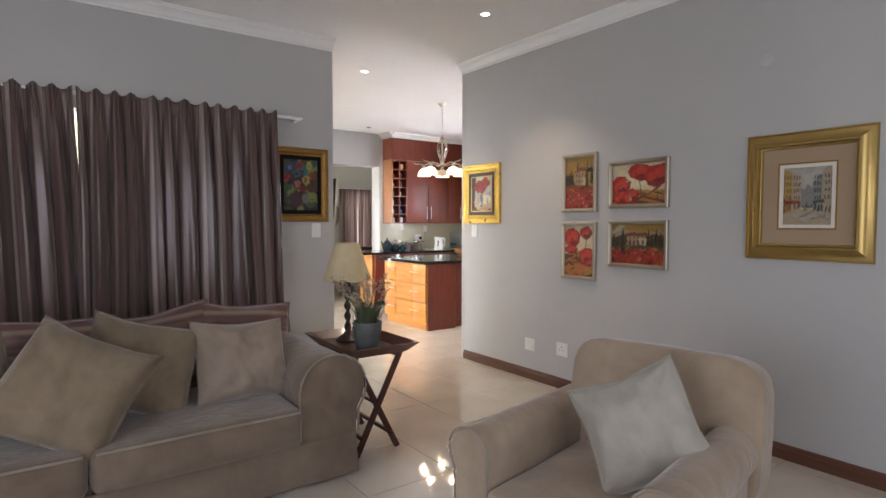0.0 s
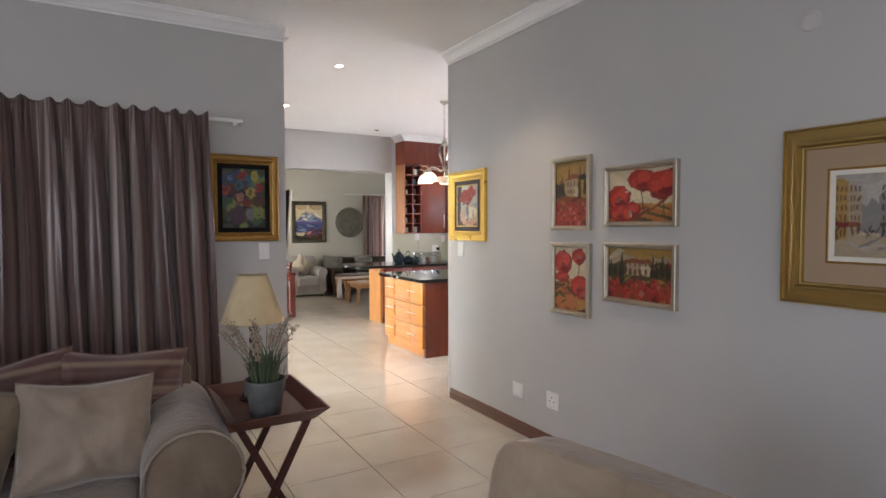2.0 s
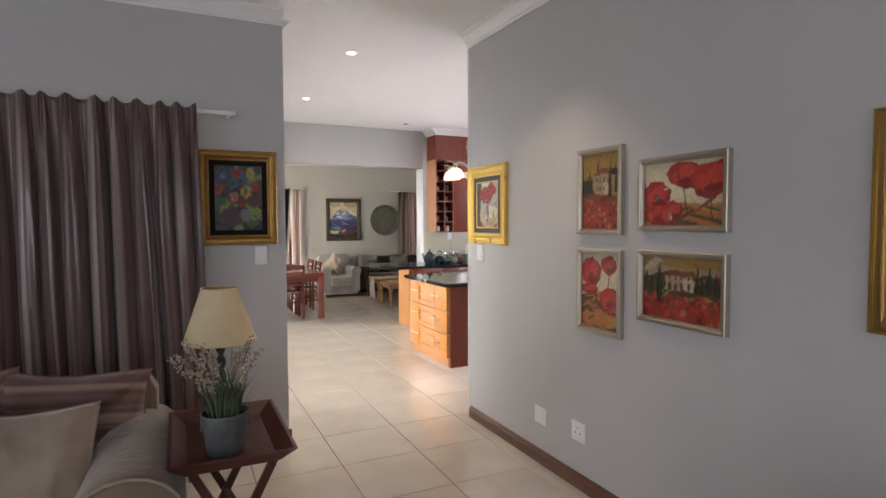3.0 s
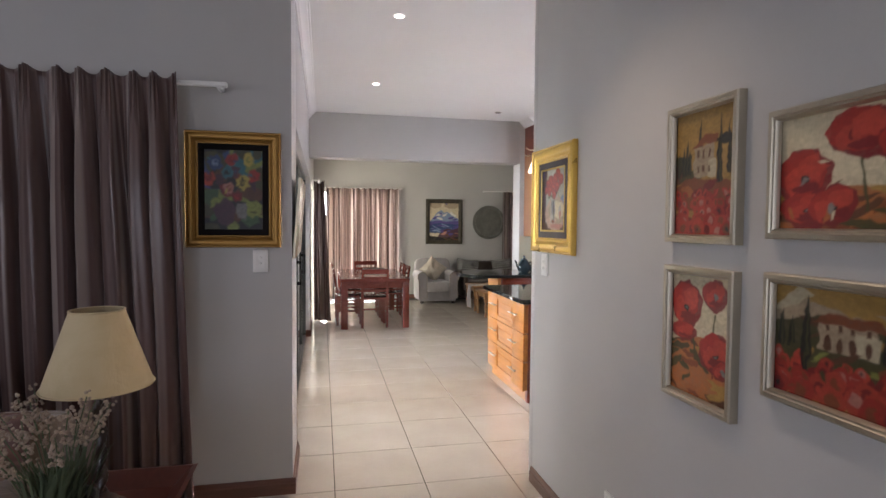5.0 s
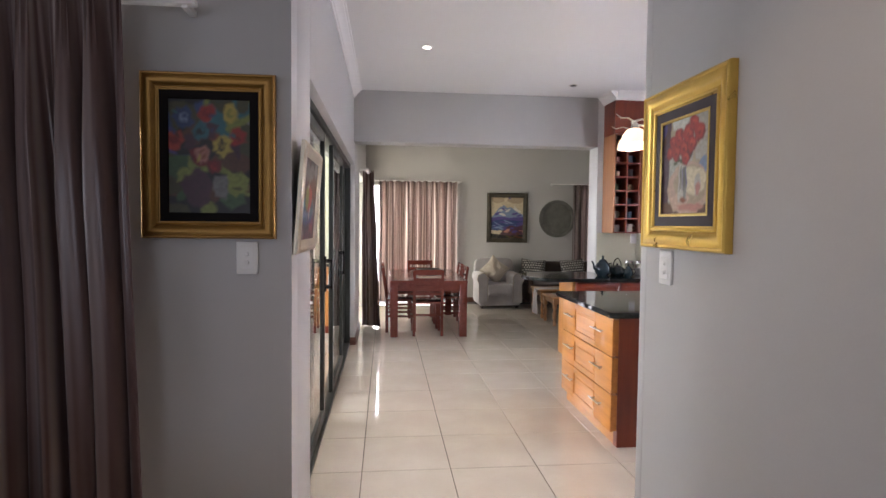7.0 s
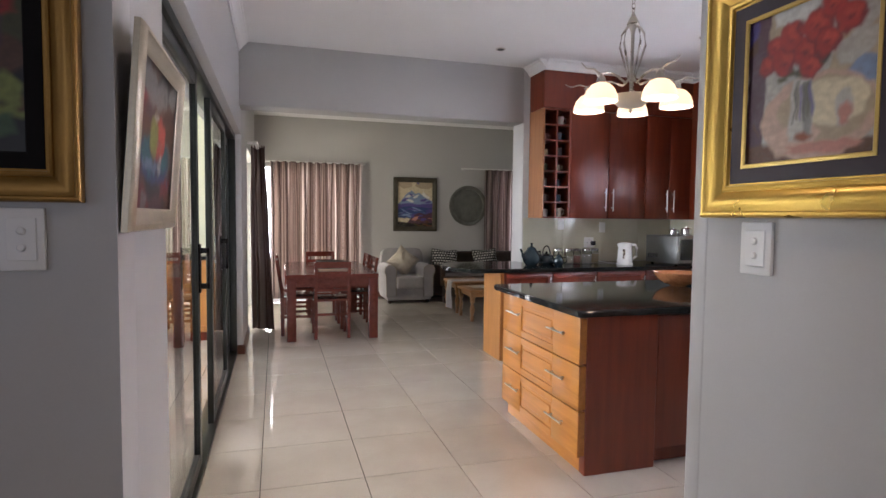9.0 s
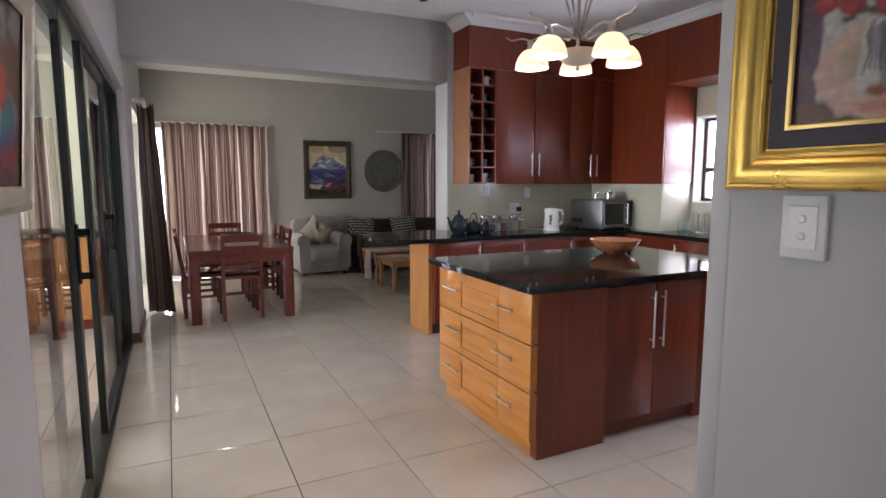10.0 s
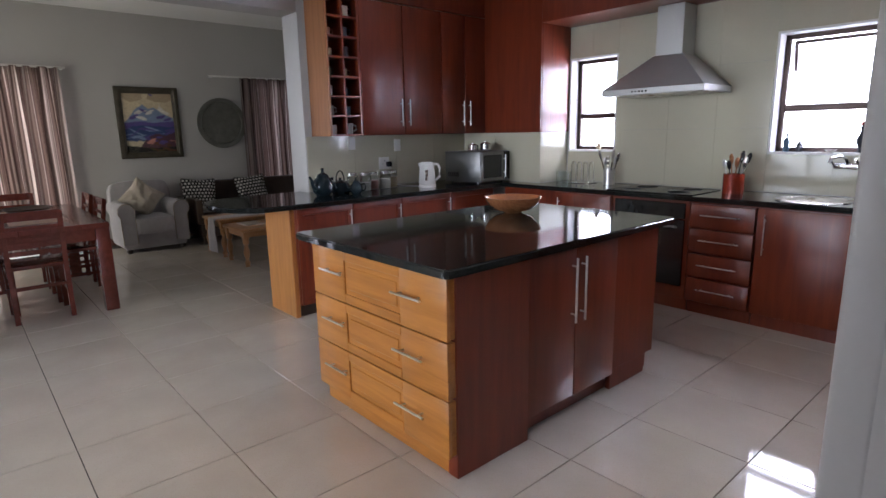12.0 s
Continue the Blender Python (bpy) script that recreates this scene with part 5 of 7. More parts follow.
def downlight(x, y, lit):
    ob = thing("downlight", "small round recessed ceiling light, " + ("switched on" if lit else "switched off"), "ceiling light", (x, y, CH), 0, "downlights")
    part("ring", bm_lathe([(0.030, 0.004), (0.030, -0.004), (0.040, -0.006), (0.047, -0.003), (0.047, 0.0)], 24), TRIM if lit else NICKEL, ob)
    part("lamp", bm_lathe([(0.0, -0.003), (0.030, -0.002), (0.030, 0.003)], 20), DOWNGLOW if lit else BLACK, ob)
    if lit:
        d = bpy.data.lights.new("downlight_beam", "SPOT")
        d.energy, d.spot_size, d.spot_blend, d.shadow_soft_size, d.color = 42, radians(100), 0.8, 0.03, (1.0, 0.82, 0.56)
        l = new("downlight_beam", d)
        l.matrix_world = look((x, y, CH - 0.02), (x, y, 0))


for x, y, lit in ((3.79, 4.48, True), (3.815, 6.49, True), (3.835, 8.44, True), (5.525, 9.54, False), (7.10, 8.63, False), (7.0, 6.9, False)):
    downlight(x, y, lit)

# ---- kitchen ----


def bar_handle(parent, a, b, out, r=0.006, stand=0.03):
    """A round bar handle from a to b, held off the surface along out by two posts."""
    a, b, o = Vector(a), Vector(b), Vector(out)
    d = (b - a).normalized()
    bm = bm_tube([a + o * stand - d * 0.02, b + o * stand + d * 0.02], r, 8)
    for p in (a + d * 0.02, b - d * 0.02):
        bm_tube([p, p + o * stand], r * 0.8, 6, bm)
    return part("handle", bm, STEEL, parent, "brushed steel bar handle")


def panel_front(lo, hi, axis, sgn, frame=0.0, bevel=0.004):
    """A door or drawer front; with frame > 0 its middle is sunk behind a border."""
    bm = bm_box(lo, hi, bevel, 2)
    if frame:
        bm.faces.ensure_lookup_table()
        best = max(bm.faces, key=lambda f: f.calc_area() * (1 if f.normal[axis] * sgn > 0.9 else 0))
        r = bmesh.ops.inset_individual(bm, faces=[best], thickness=frame, depth=0)
        r = bmesh.ops.inset_individual(bm, faces=[best], thickness=0.006, depth=-0.012)
    return bm


# island
isl = thing("kitchen_island", "kitchen island, honey wood drawers, dark cherry doors", "kitchen island", (0, 0, 0))
IX0, IX1, IY0, IY1, IT = 5.03, 6.63, 7.05, 8.13, 0.872
part("plinth", bm_box((IX0 + 0.005, IY0 + 0.01, 0), (IX0 + 0.03, IY1 - 0.03, 0.10), 0.002, 1), HONEY, isl)
part("carcass", bm_box((IX0 + 0.03, IY0 + 0.06, 0.004), (IX1 - 0.03, IY1 - 0.02, IT), 0.003, 1), CHERRY, isl)
part("side_panel", bm_box((IX0, IY0, 0), (5.475, IY0 + 0.06, IT), 0.003, 1), CHERRY, isl)
part("side_panel", bm_box((6.20, IY0 + 0.03, 0), (6.56, IY0 + 0.06, 0.12), 0.003, 1), CHERRY, isl)
part("side_panel", bm_box((6.20, IY0 + 0.02, 0.12), (IX1, IY0 + 0.06, IT), 0.003, 1), CHERRY, isl)
part("end_panel", bm_box((IX1 - 0.03, IY0 + 0.06, 0.004), (IX1, IY1 - 0.02, IT), 0.003, 1), CHERRY, isl)
for x0, x1, hx in ((5.48, 5.835, 5.80), (5.84, 6.195, 5.875)):
    d = part("door", panel_front((x0, IY0 + 0.012, 0.10), (x1, IY0 + 0.058, IT - 0.012), 1, -1), CHERRY, isl)
    bar_handle(d, (hx, IY0 + 0.012, 0.52), (hx, IY0 + 0.012, 0.80), (0, -1, 0))
part("kick", bm_box((5.48, IY0 + 0.09, 0), (6.195, IY0 + 0.10, 0.10)), DARKWOOD, isl)
for z0, z1 in ((0.612, 0.866), (0.362, 0.606), (0.106, 0.356)):
    ya, yb, xa = IY0 + 0.004, IY1 - 0.035, IX0 - 0.045
    d = part("drawer", bm_box((xa + 0.009, ya + 0.004, z0 + 0.004), (IX0 + 0.03, yb - 0.004, z1 - 0.004), 0.002, 1), HONEY, isl)
    for y0, y1 in ((ya, ya + 0.30), (yb - 0.30, yb)):
        part("stile", panel_front((xa, y0, z0), (xa + 0.018, y1, z1), 0, -1, 0.0, 0.003), HONEY, d)
    for za, zb in ((z0, z0 + 0.045), (z1 - 0.045, z1)):
        part("rail", bm_box((xa, ya + 0.3005, za), (xa + 0.018, yb - 0.3005, zb), 0.003, 1), HONEY, d)
    part("panel", bm_box((xa + 0.004, ya + 0.325, z0 + 0.07), (xa + 0.012, yb - 0.325, z1 - 0.07), 0.004, 1), HONEY, d)
    for y0 in (IY0 + 0.15, IY1 - 0.33):
        bar_handle(d, (xa, y0, (z0 + z1) / 2 + 0.02), (xa, y0 + 0.16, (z0 + z1) / 2 + 0.02), (-1, 0, 0), 0.0055)


def slab(outline, z0, z1, label, at_mat=GRANITE):
    bm = bm_extrude(outline, z1 - z0, "z", z0)
    long_edges = [e for e in bm.edges if abs(e.verts[0].co.z - e.verts[1].co.z) < 1e-5]
    bmesh.ops.bevel(bm, geom=long_edges, offset=0.008, segments=3, affect="EDGES")
    return solid("worktop", bm, at_mat, label, "worktop")


def rounded(x0, x1, y0, y1, r, n=6):
    pts = []
    for cx, cy, a0 in ((x1 - r, y0 + r, -90), (x1 - r, y1 - r, 0), (x0 + r, y1 - r, 90), (x0 + r, y0 + r, 180)):
        for k in range(n + 1):
            a = radians(a0 + 90 * k / n)
            pts.append((cx + r * math.cos(a), cy + r * math.sin(a)))
    return pts


slab(rounded(4.955, 6.745, 7.02, 8.235, 0.035), 0.874, 0.912, "polished black granite slab on the island")

# worktop along the walls with the bar end
bar = [(7.76, 9.33), (7.76, 4.56), (XW - 0.004, 4.56), (XW - 0.004, 9.015), (7.965, 9.015), (7.965, YN - 0.004), (6.026, YN - 0.004), (6.026, 10.22)]
for k in range(9):
    a = radians(90 + 180 * k / 8)
    bar.append((5.32 + 0.28 * math.cos(a), 9.77 + 0.45 * math.sin(a)))
slab(bar, 0.874, 0.912, "polished black granite worktop with a rounded bar end")

# peninsula end panel and base units along the back wall
pen = thing("end_cabinet", "honey wood end panel under the bar", "cabinet")
part("end_panel", bm_box((5.52, 9.44, 0.0), (5.56, 9.88, 0.872), 0.004, 1), HONEY_Z, pen)
part("back_panel", bm_box((5.56, 9.78, 0.0), (6.02, 9.80, 0.872)), HONEY_Z, pen)
x = 5.56
for w in (0.5, 0.5, 0.58, 0.58):
    cab = thing("base_cabinet", "cherry wood base cabinet under the granite worktop", "cabinet", group="base cabinets")
    part("body", bm_box((x, 9.42, 0.10), (x + w, min(YN - 0.01, 10.06) if x > 6.0 else 9.775, 0.872), 0.002, 1), CHERRY, cab)
    part("kick", bm_box((x, 9.47, 0), (x + w, 9.50, 0.10)), DARKWOOD, cab)
    d = part("door", panel_front((x + 0.004, 9.398, 0.105), (x + w - 0.004, 9.42, 0.862), 1, -1, 0.06), CHERRY, cab)
    bar_handle(d, (x + w - 0.035, 9.398, 0.62), (x + w - 0.035, 9.398, 0.80), (0, -1, 0), 0.005)
    x += w

# units along the window wall: y from south to north
for y0, y1, kind in ((4.56, 5.16, "door"), (5.16, 5.76, "door"), (5.76, 6.36, "door"), (6.36, 6.96, "door"), (6.965, 7.43, "drawers"), (7.44, 8.10, "oven"), (8.11, 8.70, "door"), (8.70, 9.33, "blank")):
    cab = thing("oven_cabinet" if kind == "oven" else "base_cabinet", "black built-in oven in a cherry wood housing" if kind == "oven" else "cherry wood drawer unit under the worktop" if kind == "drawers" else "cherry wood base cabinet under the granite worktop",
                "oven" if kind == "oven" else "cabinet", group="base cabinets")
    part("body", bm_box((7.81, y0, 0.10), (XW - 0.01, y1, 0.872), 0.002, 1), CHERRY, cab)
    part("kick", bm_box((7.85, y0, 0), (7.88, y1, 0.10)), CHERRY, cab)
    if kind == "door":
        d = part("door", panel_front((7.788, y0 + 0.004, 0.105), (7.81, y1 - 0.004, 0.862), 0, -1), CHERRY, cab)
        bar_handle(d, (7.788, y1 - 0.06, 0.56), (7.788, y1 - 0.06, 0.80), (-1, 0, 0), 0.005)
    if kind == "drawers":
        for n in range(4):
            z0 = 0.108 + 0.19 * n
            d = part("drawer", panel_front((7.784, y0 + 0.004, z0), (7.81, y1 - 0.004, z0 + 0.18), 0, -1, 0.0, 0.008), CHERRY, cab)
            bar_handle(d, (7.784, y0 + 0.11, z0 + 0.10), (7.784, y1 - 0.11, z0 + 0.10), (-1, 0, 0), 0.005)
    if kind == "oven":
        part("door", bm_box((7.788, y0 + 0.03, 0.20), (7.81, y1 - 0.03, 0.72), 0.004, 2), BLACK, cab, "black glass oven door")
        part("control_panel", bm_box((7.79, y0 + 0.03, 0.73), (7.81, y1 - 0.03, 0.85), 0.003, 1), BLACK, cab)
        bar_handle(cab, (7.788, y0 + 0.09, 0.67), (7.788, y1 - 0.09, 0.67), (-1, 0, 0), 0.008, 0.035)
        for k in range(4):
            bm = bm_lathe([(0.016, 0), (0.015, 0.018), (0.0, 0.018)], 12)
            bm.transform(pose(7.79, y0 + 0.15 + 0.12 * k, 0.79, 0, -90, 0))
            part("knob", bm, BLACK, cab)

# wall cabinets
WB, WT, WY = 1.40, 2.54, 9.745
fas = thing("cabinet_fascia", "cherry wood fascia above the wall cabinets", "fascia")
part("front", bm_box((6.10, WY, WT + 0.004), (7.965, WY + 0.03, 2.93), 0.003, 1), CHERRY, fas)
part("side", bm_box((6.10, WY + 0.03, WT + 0.004), (6.13, YN - 0.002, 2.93), 0.003, 1), CHERRY, fas)
rk = thing("wine_rack", "cherry wood pigeonhole rack of mugs and trinkets", "rack")
RX0, RX1 = 6.10, 6.425
part("side_panel", bm_box((RX0, WY + 0.002, WB), (RX0 + 0.02, YN - 0.002, WT), 0.002, 1), wood("brown_side_wood", (0.20, 0.075, 0.025), (0.34, 0.145, 0.055), 0.3, 2, 0.8, 0.25), rk)
part("side_panel", bm_box((RX1 - 0.02, WY + 0.002, WB), (RX1, YN - 0.002, WT), 0.002, 1), CHERRY, rk)
part("back_panel", bm_box((RX0 + 0.02, YN - 0.02, WB), (RX1 - 0.02, YN - 0.004, WT)), CHERRY, rk)
CELLS = 7
for k in range(CELLS + 1):
    z = WB + (WT - WB - 0.016) * k / CELLS
    part("shelf", bm_box((RX0 + 0.02, WY + 0.004, z), (RX1 - 0.02, YN - 0.02, z + 0.016), 0.001, 1), CHERRY, rk)
part("divider", bm_box(((RX0 + RX1) / 2 - 0.008, WY + 0.005, WB), ((RX0 + RX1) / 2 + 0.008, YN - 0.02, WT), 0.001, 1), CHERRY, rk)
CUPS = [plain("stoneware_" + n, c, 0.3, 0, 0.15) for n, c in (("white", (0.6, 0.58, 0.52)), ("blue", (0.06, 0.12, 0.18)), ("green", (0.08, 0.12, 0.07)), ("pink", (0.42, 0.2, 0.17)), ("cream", (0.55, 0.45, 0.28)), ("dark", (0.04, 0.04, 0.05)))]


def mug(at, material, turn=0, k=1.0):
    ob = thing("mug", "small stoneware mug standing in the rack", "mug", at, turn, "mugs in the rack")
    part("cup", bm_lathe([(0, 0), (0.034 * k, 0), (0.038 * k, 0.008 * k), (0.04 * k, 0.09 * k), (0.036 * k, 0.09 * k), (0.034 * k, 0.012 * k), (0, 0.012 * k)], 18), material, ob)
    part("handle", bm_tube([(0.038 * k, 0, 0.075 * k), (0.062 * k, 0, 0.07 * k), (0.064 * k, 0, 0.035 * k), (0.039 * k, 0, 0.022 * k)], 0.006 * k, 7), material, ob)


rng = random.Random(4)
for k in range(CELLS):
    z = WB + (WT - WB - 0.016) * k / CELLS + 0.016
    for i, xx in enumerate((RX0 + 0.085, RX1 - 0.085)):
        if k == 6 and i == 0:
            continue
        mug((xx, WY + 0.10 + rng.uniform(0, 0.06), z), CUPS[rng.randrange(6)], rng.uniform(-80, 60), rng.uniform(0.75, 1.05))
for x0, x1, hside in ((6.425, 6.89, 1), (6.89, 7.355, -1), (7.355, 7.67, 1), (7.67, 7.965, -1)):
    cab = thing("wall_cabinet", "glossy cherry wood wall cabinet with steel handle", "cabinet", group="wall cabinets")
    part("body", bm_box((x0 + 0.001, WY + 0.022, WB), (x1 - 0.001, YN - 0.002, WT), 0.002, 1), CHERRY, cab)
    d = part("door", panel_front((x0 + 0.003, WY, WB + 0.003), (x1 - 0.003, WY + 0.022, WT - 0.003), 1, -1, 0.0, 0.008), CHERRY, cab)
    hx = x1 - 0.045 if hside > 0 else x0 + 0.045
    bar_handle(d, (hx, WY, WB + 0.10), (hx, WY, WB + 0.30), (0, -1, 0), 0.006)
cp = thing("corner_cabinet", "tall cherry wood panel boxing the kitchen corner", "cabinet")
part("face", bm_box((7.945, 9.005, WB), (7.969, WY, 2.93), 0.003, 1), CHERRY, cp)
part("return_panel", bm_box((7.969, 9.003, WB), (XW - 0.004, 9.019, 2.40), 0.002, 1), CHERRY, cp)
plm = thing("pelmet", "cherry wood pelmet box above the kitchen windows", "pelmet")
part("front", bm_box((7.945, 4.52, 2.39), (7.969, 9.0, 2.93), 0.003, 1), CHERRY, plm)
part("underside", bm_box((7.969, 4.52, 2.39), (XW - 0.002, 9.003, 2.41), 0.002, 1), CHERRY, plm)
for a, b, out in (((6.10, WY, CH), (7.965, WY, CH), (0, -1, 0)), ((6.10, WY - 0.05, CH), (6.10, YN, CH), (-1, 0, 0)), ((7.945, 4.52, CH), (7.945, WY, CH), (-1, 0, 0))):
    moulding("cornice", a, b, CORNICE, TRIM, out, "white plaster cornice above the cabinets")

# tiled splashbacks: large glossy tiles on the window wall, the corner and the back wall
sp = bpy.data.objects["wall_kitchen_east"]


def splash_tile(name, lo, hi, parent):
    return part(name, bm_box(lo, hi, 0.001, 1), SPLASH, parent)


def overlaps(y0, y1, z0, z1):
    return [(a, b, c, d) for a, b, c, d in ((6.25, 7.14, 1.21, 2.09), (8.47, 9.0, 1.21, 2.09)) if y0 < b - 0.01 and y1 > a + 0.01 and z0 < d - 0.01 and z1 > c + 0.01]


ZS = [0.914, 1.405, 1.90, 2.388]
YS_T = [5.9, 6.245, 6.70, 7.145, 7.55, 7.96, 8.465, 8.74, 9.0]
for z0, z1 in zip(ZS, ZS[1:]):
    for y0, y1 in zip(YS_T, YS_T[1:]):
        hits = overlaps(y0, y1, z0, z1)
        rows = [(z0, z1)]
        if hits:
            a, b, c, d = hits[0]
            rows = [(max(z0, z0), min(z1, c))] if z0 < c - 0.01 else []
            if z1 > d + 0.01:
                rows.append((max(z0, d), z1))
        for r0, r1 in rows:
            if r1 - r0 > 0.02:
                splash_tile("tile", (XW - 0.009, y0 + 0.0004, r0 + 0.0008), (XW - 0.001, y1 - 0.0004, r1 - 0.0008), sp)
cn = bpy.data.objects["wall_kitchen_corner"]
splash_tile("tile", (7.961, 9.012, 0.914), (7.969, 9.6, 1.398), cn)
splash_tile("tile", (7.961, 9.602, 0.914), (7.969, YN - 0.01, 1.398), cn)
splash_tile("tile", (7.969, 9.012, 0.914), (XW - 0.010, 9.0195, 1.398), cn)
kb = bpy.data.objects["wall_kitchen_back"]
for x0 in (6.04, 6.53, 7.02, 7.51):
    splash_tile("tile", (x0 + 0.001, YN - 0.008, 0.914), (min(x0 + 0.489, 7.96), YN - 0.001, 1.398), kb)


# windows
def kitchen_window(name, y0, y1, z0, z1, opened):
    ob = thing(name, "bronze aluminium kitchen window with white reveals", "window", kind="structure")
    xg = XW + 0.13
    bars = bmesh.new()
    for lo, hi in (((xg - 0.02, y0, z0), (xg + 0.02, y1, z0 + 0.04)), ((xg - 0.02, y0, z1 - 0.04), (xg + 0.02, y1, z1)), ((xg - 0.02, y0, z0), (xg + 0.02, y0 + 0.04, z1)), ((xg - 0.02, y1 - 0.04, z0), (xg + 0.02, y1, z1))):
        bm_box(lo, hi, 0.004, 1, bars)
    part("window_frame", bars, BRONZE_ALU, ob)
    zm = z0 + (z1 - z0) * 0.38
    part("transom", bm_box((xg - 0.018, y0 + 0.04, zm - 0.025), (xg + 0.018, y1 - 0.04, zm + 0.025), 0.003, 1), BRONZE_ALU, ob)
    for a, b in ((z0 + 0.04, zm - 0.025), (zm + 0.025, z1 - 0.04)):
        p = part("pane", bm_box((xg - 0.003, y0 + 0.04, a), (xg + 0.003, y1 - 0.04, b)), PANE, ob)
        p.visible_shadow = False
    sash = bmesh.new()
    for lo, hi in (((0, y0 + 0.05, -0.40), (0.025, y0 + 0.075, 0)), ((0, y1 - 0.075, -0.40), (0.025, y1 - 0.05, 0)), ((0, y0 + 0.05, -0.40), (0.025, y1 - 0.05, -0.375)), ((0, y0 + 0.05, -0.025), (0.025, y1 - 0.05, 0))):
        bm_box(lo, hi, 0.003, 1, sash)
    sash.transform(pose(xg + 0.02, 0, z1 - 0.05, 0, -14 if opened else 0, 0))
    if opened:
        part("sash", sash, BRONZE_ALU, ob)
        part("stay", bm_tube([(xg - 0.02, (y0 + y1) / 2, zm + 0.03), (xg + 0.02, (y0 + y1) / 2 - 0.03, zm + 0.05), (xg + 0.09, (y0 + y1) / 2 - 0.05, zm + 0.13)], 0.006, 6), BRONZE_ALU, ob)
    rv = bmesh.new()
    t = 0.006
    for lo, hi in (((XW - 0.012, y0 - 0.012, z0 - 0.012), (XW + 0.11, y1 + 0.012, z0 + t)), ((XW - 0.012, y0 - 0.012, z1 - t), (XW + 0.11, y1 + 0.012, z1 + 0.012)), ((XW - 0.012, y0 - 0.012, z0), (XW + 0.11, y0 + t, z1)), ((XW - 0.012, y1 - t, z0), (XW + 0.11, y1 + 0.012, z1))):
        bm_box(lo, hi, 0.002, 1, rv)
    part("reveal", rv, TRIM, ob)
    return ob


kitchen_window("window_1", 8.475, 8.985, 1.215, 2.085, False)
kitchen_window("window_2", 6.26, 7.13, 1.215, 2.085, True)

# extractor hood
hd = thing("extractor_hood", "brushed steel pyramid extractor hood with a chimney", "extractor hood", (XW - 0.010, 7.88, 0))
bm = bmesh.new()
r0 = [bm.verts.new(p) for p in ((0, -0.43, 1.735), (-0.48, -0.43, 1.735), (-0.48, 0.43, 1.735), (0, 0.43, 1.735))]
r1 = [bm.verts.new(p) for p in ((0, -0.125, 2.0), (-0.22, -0.125, 2.0), (-0.22, 0.125, 2.0), (0, 0.125, 2.0))]
for k in range(4):
    bm.faces.new((r0[k], r0[(k + 1) % 4], r1[(k + 1) % 4], r1[k]))
bm.faces.new(list(reversed(r0)))
bm.faces.new(r1)
bmesh.ops.recalc_face_normals(bm, faces=bm.faces)
HOODSTEEL = plain("satin_hood_steel", (0.50, 0.50, 0.49), 0.46, 0.75, 0.06, 4, 220, 0.06)
part("canopy", bm, HOODSTEEL, hd)
part("lip", bm_box((-0.485, -0.435, 1.685), (0, 0.435, 1.737), 0.004, 1), HOODSTEEL, hd)
part("chimney", bm_box((-0.21, -0.115, 1.99), (0, 0.115, 2.388), 0.004, 1), HOODSTEEL, hd)
part("filter", bm_box((-0.44, -0.40, 1.681), (-0.04, 0.40, 1.686)), NICKEL, hd)
for k in range(5):
    part("button", bm_box((-0.489, 0.02 + 0.03 * k, 1.704), (-0.485, 0.036 + 0.03 * k, 1.716), 0.001, 1), BLACK, hd)

# hob, sink, tap
hob = thing("ceramic_hob", "black ceramic hob set in the worktop", "hob", (8.06, 7.80, 0.912))
part("glass", bm_box((-0.25, -0.37, 0), (0.25, 0.37, 0.006), 0.002, 1), BLACK, hob)
for x, y, r in ((-0.12, -0.2, 0.09), (0.12, -0.2, 0.075), (-0.12, 0.2, 0.075), (0.12, 0.2, 0.09)):
    part("ring", bm_lathe([(r, 0.0062), (r, 0.007), (r - 0.003, 0.007), (r - 0.003, 0.0062)], 28, at=(x, y, 0)), ZINC, hob)
snk = thing("sink", "round steel sink bowl set in the worktop", "sink", (8.02, 6.70, 0.912))
part("rim", bm_lathe([(0.20, 0.0), (0.225, 0.0), (0.228, 0.004), (0.215, 0.008), (0.195, 0.006), (0.19, 0.001)], 36), NICKEL, snk)
part("bowl", bm_lathe([(0.0, 0.0015), (0.19, 0.002), (0.192, 0.004)], 30), NICKEL, snk)
tap = thing("tap", "chrome kitchen tap with levers at the sink", "tap", (XW - 0.010, 6.60, 1.13))
part("body", bm_box((-0.05, -0.09, -0.02), (0, 0.09, 0.02), 0.012, 3), CHROME, tap)
part("spout", bm_tube([(-0.03, 0, 0.01), (-0.06, 0.01, 0.05), (-0.14, 0.03, 0.075), (-0.22, 0.06, 0.06), (-0.235, 0.065, 0.03)], 0.011, 10), CHROME, tap)
for y in (-0.075, 0.075):
    part("lever", bm_tube([(-0.05, y, 0), (-0.075, y, 0.0), (-0.10, y + 0.02, 0.05)], 0.008, 8), CHROME, tap)


def lathe_thing(name, label, category, at, parts_list, group="", turn=0):
    ob = thing(name, label, category, at, turn, group)
    for n, prof, m in parts_list:
        part(n, bm_lathe(prof, 24), m, ob)
    return ob


# utensil pots
rng = random.Random(8)


